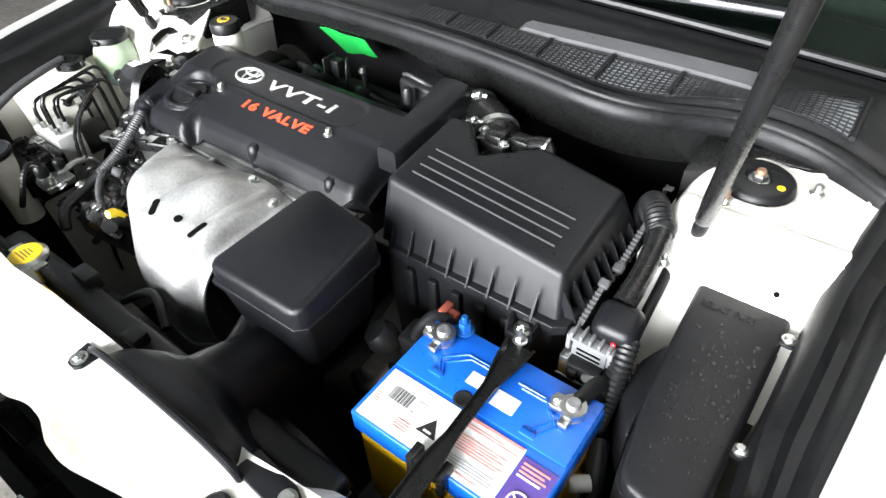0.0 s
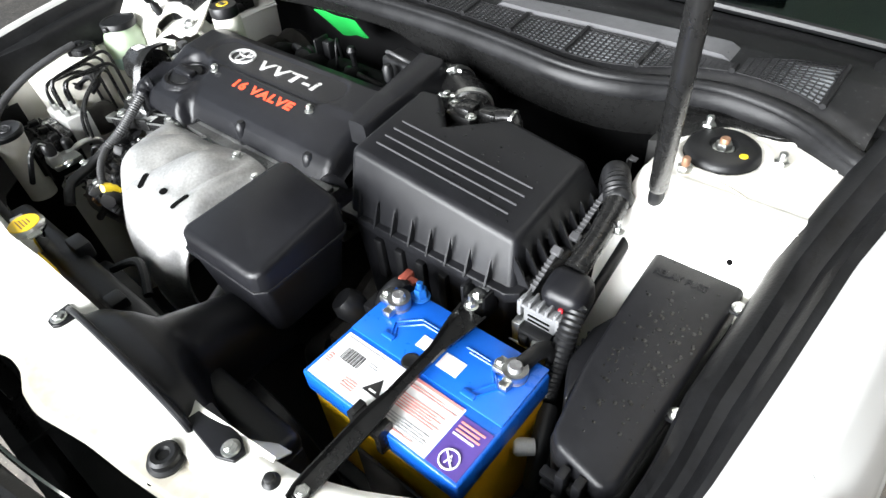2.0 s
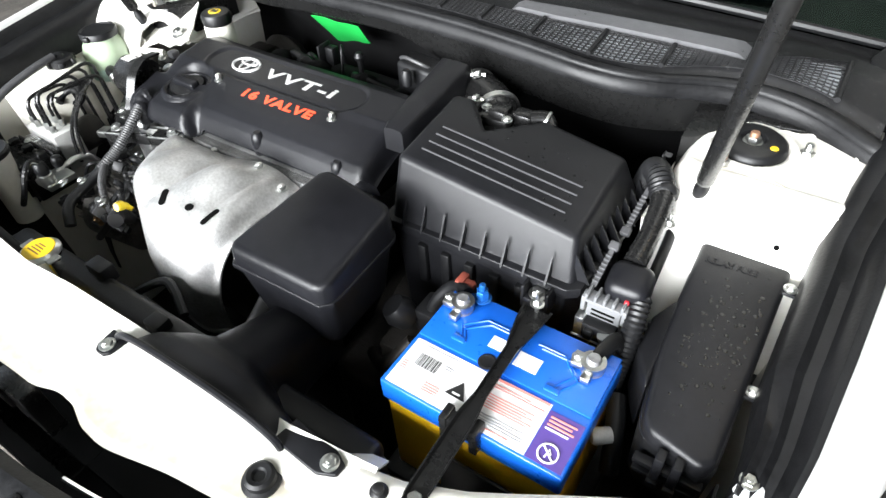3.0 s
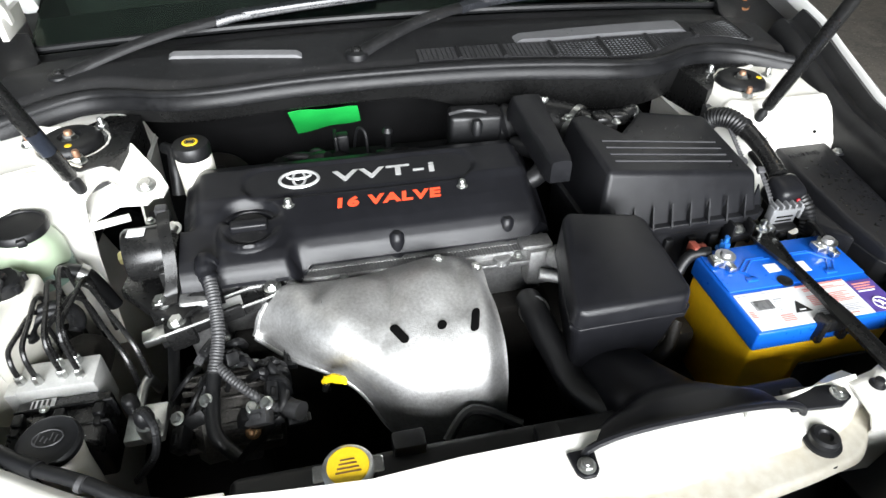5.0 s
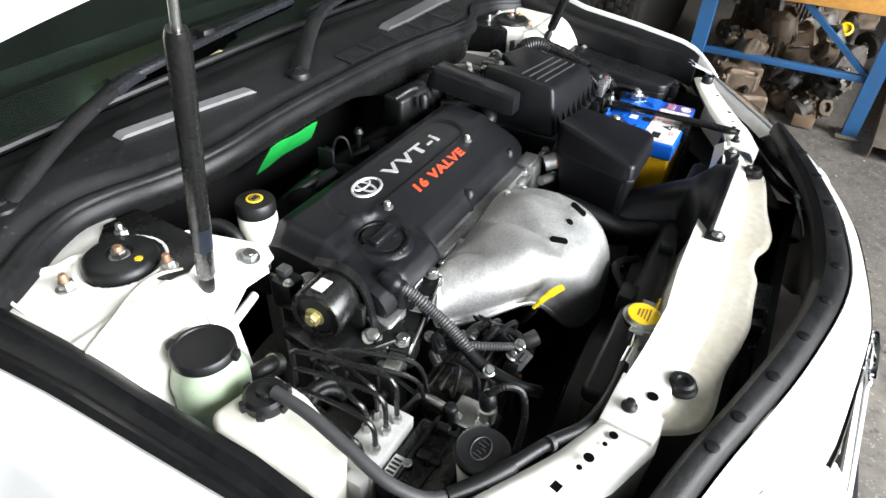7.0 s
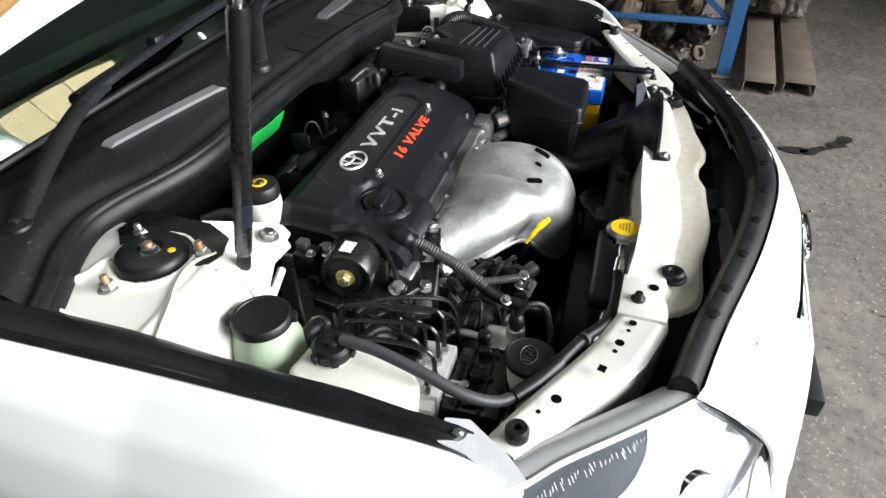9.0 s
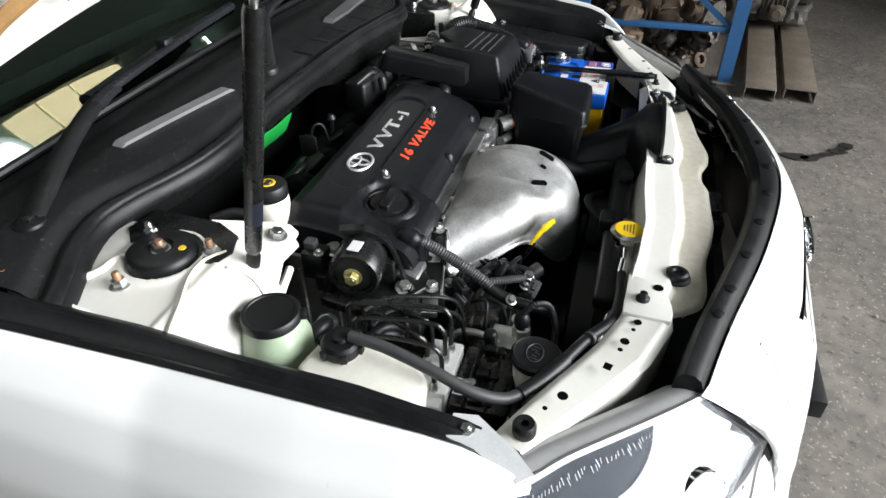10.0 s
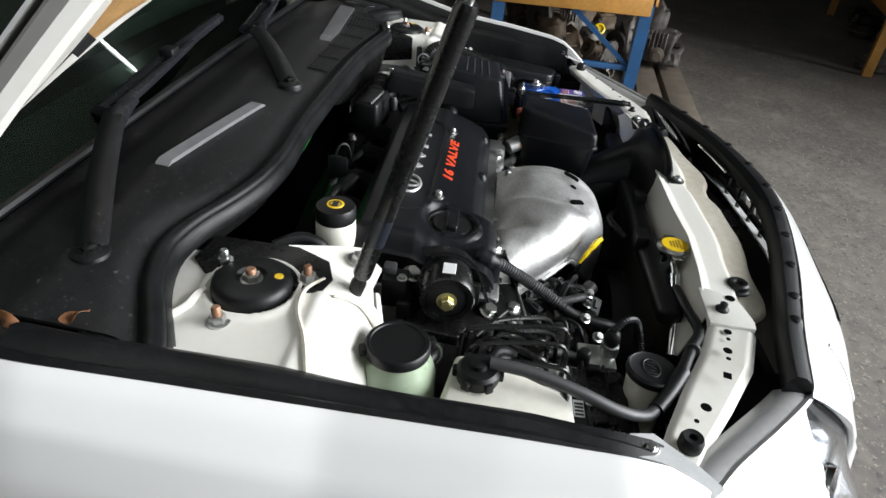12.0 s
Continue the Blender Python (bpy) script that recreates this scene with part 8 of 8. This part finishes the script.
for i in range(26):
    x, y = random.uniform(2.63, 3.05), random.uniform(-1.02, -0.32)
    z, r = random.choice((0.06, 0.06, 0.20, 0.34)), random.uniform(0.035, 0.075)
    ax = Vector((random.uniform(-1, 1), random.uniform(-1, 1), random.uniform(0.1, 1))).normalized()
    sp = thing("cast_part", (x, y, z - r), "small oily cast part heaped between the gearboxes", "metal part", "cast parts in the rack")
    tone = (GEARBOX, OILY, GEARGREY, GEARBOX)[i % 4]
    part("drum", lathe([(r * 0.35, -r * 0.6), (r * 0.9, -r * 0.55), (r, -r * 0.3), (r * 0.75, r * 0.1), (r * 0.8, r * 0.5), (r * 0.45, r * 0.6), (r * 0.4, r * 0.2)], (x, y, z), 18, ax), tone, sp)
    for k in range(5):
        d = ax.orthogonal().normalized()
        d.rotate(Matrix.Rotation(2 * math.pi * k / 5, 3, ax))
        part("lug", lathe([(r * 0.16, -r * 0.2), (r * 0.17, r * 0.2), (r * 0.08, r * 0.24)], Vector((x, y, z)) + d * r * 0.98, 8, ax), tone, sp)
solo("yellow_oil_cap", lathe([(0.035, 0), (0.036, 0.02), (0.026, 0.024), (0.024, 0.012)], (2.95, -0.90, 0.40), 24, (-0.8, -0.1, 0.6)), YDIP, "yellow plastic cap among the parts", "cap")
for i, (x, y) in enumerate(((2.75, -0.62), (2.75, -0.86), (3.3, -0.7))):
    solo("pallet_board", box(x - 0.22, x + 0.5, y - 0.05, y + 0.05, 0.004, 0.055, 0.004), OLDWOOD, "dirty wooden board under the gearboxes", "board", "boards under the gearboxes")

# two steel channels on the floor
for k, y in enumerate((-1.165, -1.365)):
    m = Matrix.Translation((2.36 + 0.03 * k, y, 0)) @ pose(0, 0, 0, 0, 0, -5.5)
    w, h, t = 0.155, 0.065, 0.006
    bm = prism([(0, 0), (2.6, 0), (2.6, -w), (0, -w)], h - t, h, 0.0015)
    sides = [box(0, 2.6, -t, 0, 0, h - t, 0.001, 1), box(0, 2.6, -w, -w + t, 0, h - t, 0.001, 1)]
    bm = join(bm, *sides)
    bmesh.ops.transform(bm, matrix=m, verts=bm.verts)
    solo("steel_channel", bm, CHANNEL, "dusty open steel channel lying on the floor", "steel channel", "channels on the floor")


def tyre_thing(at, axis, r=0.34, w=0.11):
    t = thing("tyre", (at[0], at[1], max(0, at[2] - r)), "worn off-road tyre with chunky tread", "tyre", "tyres by the rack")
    part("carcass", lathe([(r * 0.58, -w), (r * 0.8, -w * 1.08), (r * 0.95, -w), (r, -w * 0.75), (r, w * 0.75), (r * 0.95, w), (r * 0.8, w * 1.08), (r * 0.58, w)], at, 64, axis), TYRE, t)
    q = Vector((0, 0, 1)).rotation_difference(Vector(axis).normalized()).to_matrix().to_4x4()
    for row, off in ((-0.62, 0), (-0.2, 0.5), (0.2, 0), (0.62, 0.5)):
        blocks = []
        for i in range(40):
            m = Matrix.Translation(at) @ q @ pose(0, 0, 0, 0, 0, 9 * (i + off)) @ Matrix.Translation((r, 0, row * w))
            blocks.append(box(-0.004, 0.009, -0.019, 0.019, -w * 0.17, w * 0.17, 0.003, 1, m))
        part("tread", join(*blocks), TYRE, t)
    return t


tyre_thing((3.15, 0.17, 0.34), (0.25, 1, 0.05))
tyre_thing((3.22, 0.42, 0.34), (0.1, 1, 0.0))
tyre_thing((3.35, 0.78, 0.34), (0.5, 1, 0.0))
tyre_thing((3.6, 0.25, 0.34), (0.0, 1, 0.1))

# far rack by the dark end of the hall
fr = thing("far_rack", (5.2, -3.8, 0), "far storage rack with orange beams and parts", "storage rack")
FAR = Matrix.Translation((4.15, -3.30, 0)) @ pose(0, 0, 0, 0, 0, -17)


def far_part(name, bm, material, label="", smooth=0):
    bmesh.ops.transform(bm, matrix=FAR, verts=bm.verts)
    part(name, bm, material, fr, label, smooth)


for x in (0.0, 2.7):
    for y in (0.0, -0.9):
        far_part("post", post(x, y), PINE, "orange steel post")
for z in (0.44, 1.3):
    far_part("beam", box(0.04, 2.66, -0.03, 0.02, z, z + 0.11, 0.004), PINE, "orange beam")
    far_part("deck", box(0.04, 2.66, -0.87, -0.03, z + 0.05, z + 0.08, 0.002), OLDWOOD)
random.seed(5)
for i in range(18):
    r = random.uniform(0.07, 0.13)
    z = 0.0 if i % 2 else 0.52
    x, y, z = FAR @ Vector((0.10 + 0.14 * i + random.uniform(-0.05, 0.05), -0.25 + random.uniform(-0.2, 0.2), z))
    p2 = thing("spare_part", (x, y, z), "small greasy metal part in the far rack", "spare part", "parts in the far rack")
    part("drum", lathe([(r * 0.4, 0), (r, 0.01), (r, r * 0.9), (r * 0.7, r * 1.1), (r * 0.75, r * 1.6), (r * 0.3, r * 1.7)], (x, y, z), 20), (CAST, GEARGREY, OILY)[i % 3], p2)
    part("flange", lathe([(r * 1.2, 0), (r * 1.2, 0.015), (r * 0.5, 0.02)], (x, y, z + r * 0.4), 16), GEARBOX, p2)

# stain, chips and cracks on the floor


def blot(cx, cy, r, seed, sx=1.0, sy=1.0):
    ring = []
    for i in range(40):
        a = 2 * math.pi * i / 40
        k = r * (1 + 0.45 * noise.noise((math.cos(a) * 1.6 + seed, math.sin(a) * 1.6, seed)))
        ring.append((cx + k * sx * math.cos(a), cy + k * sy * math.sin(a)))
    return prism(ring, 0.0005, 0.0022, 0)


solo("oil_stain", join(blot(1.725, -1.345, 0.042, 1, 0.8, 1.2), blot(1.718, -1.398, 0.034, 2, 0.8, 1.1), blot(1.752, -1.440, 0.017, 3, 1.0, 1.6), blot(1.782, -1.483, 0.014, 4, 1.0, 2.0), blot(1.822, -1.535, 0.028, 5, 1.0, 1.2), blot(1.858, -1.560, 0.020, 7, 1.3, 1.0), blot(1.893, -1.585, 0.030, 6, 1.1, 0.9)), STAIN, "dark oil stain trailing over the concrete", "stain", kind="structure", smooth=0)
random.seed(31)
chips = []
for i in range(420):
    x, y = random.uniform(-0.6, 5.5), random.uniform(-3.2, -0.95)
    r = random.choice((0.002, 0.003, 0.004, 0.006))
    chips.append(lathe([(r, 0.0), (r * 0.8, r * 0.5), (r * 0.2, r * 0.7)], (x, y, 0.0), 6, (0, 0, 1), random.uniform(0.6, 1.5), 1))
solo("floor_grit", join(*chips), CHIP, "pale grit and stone chips scattered on the floor", "grit", kind="stuff", smooth=0)
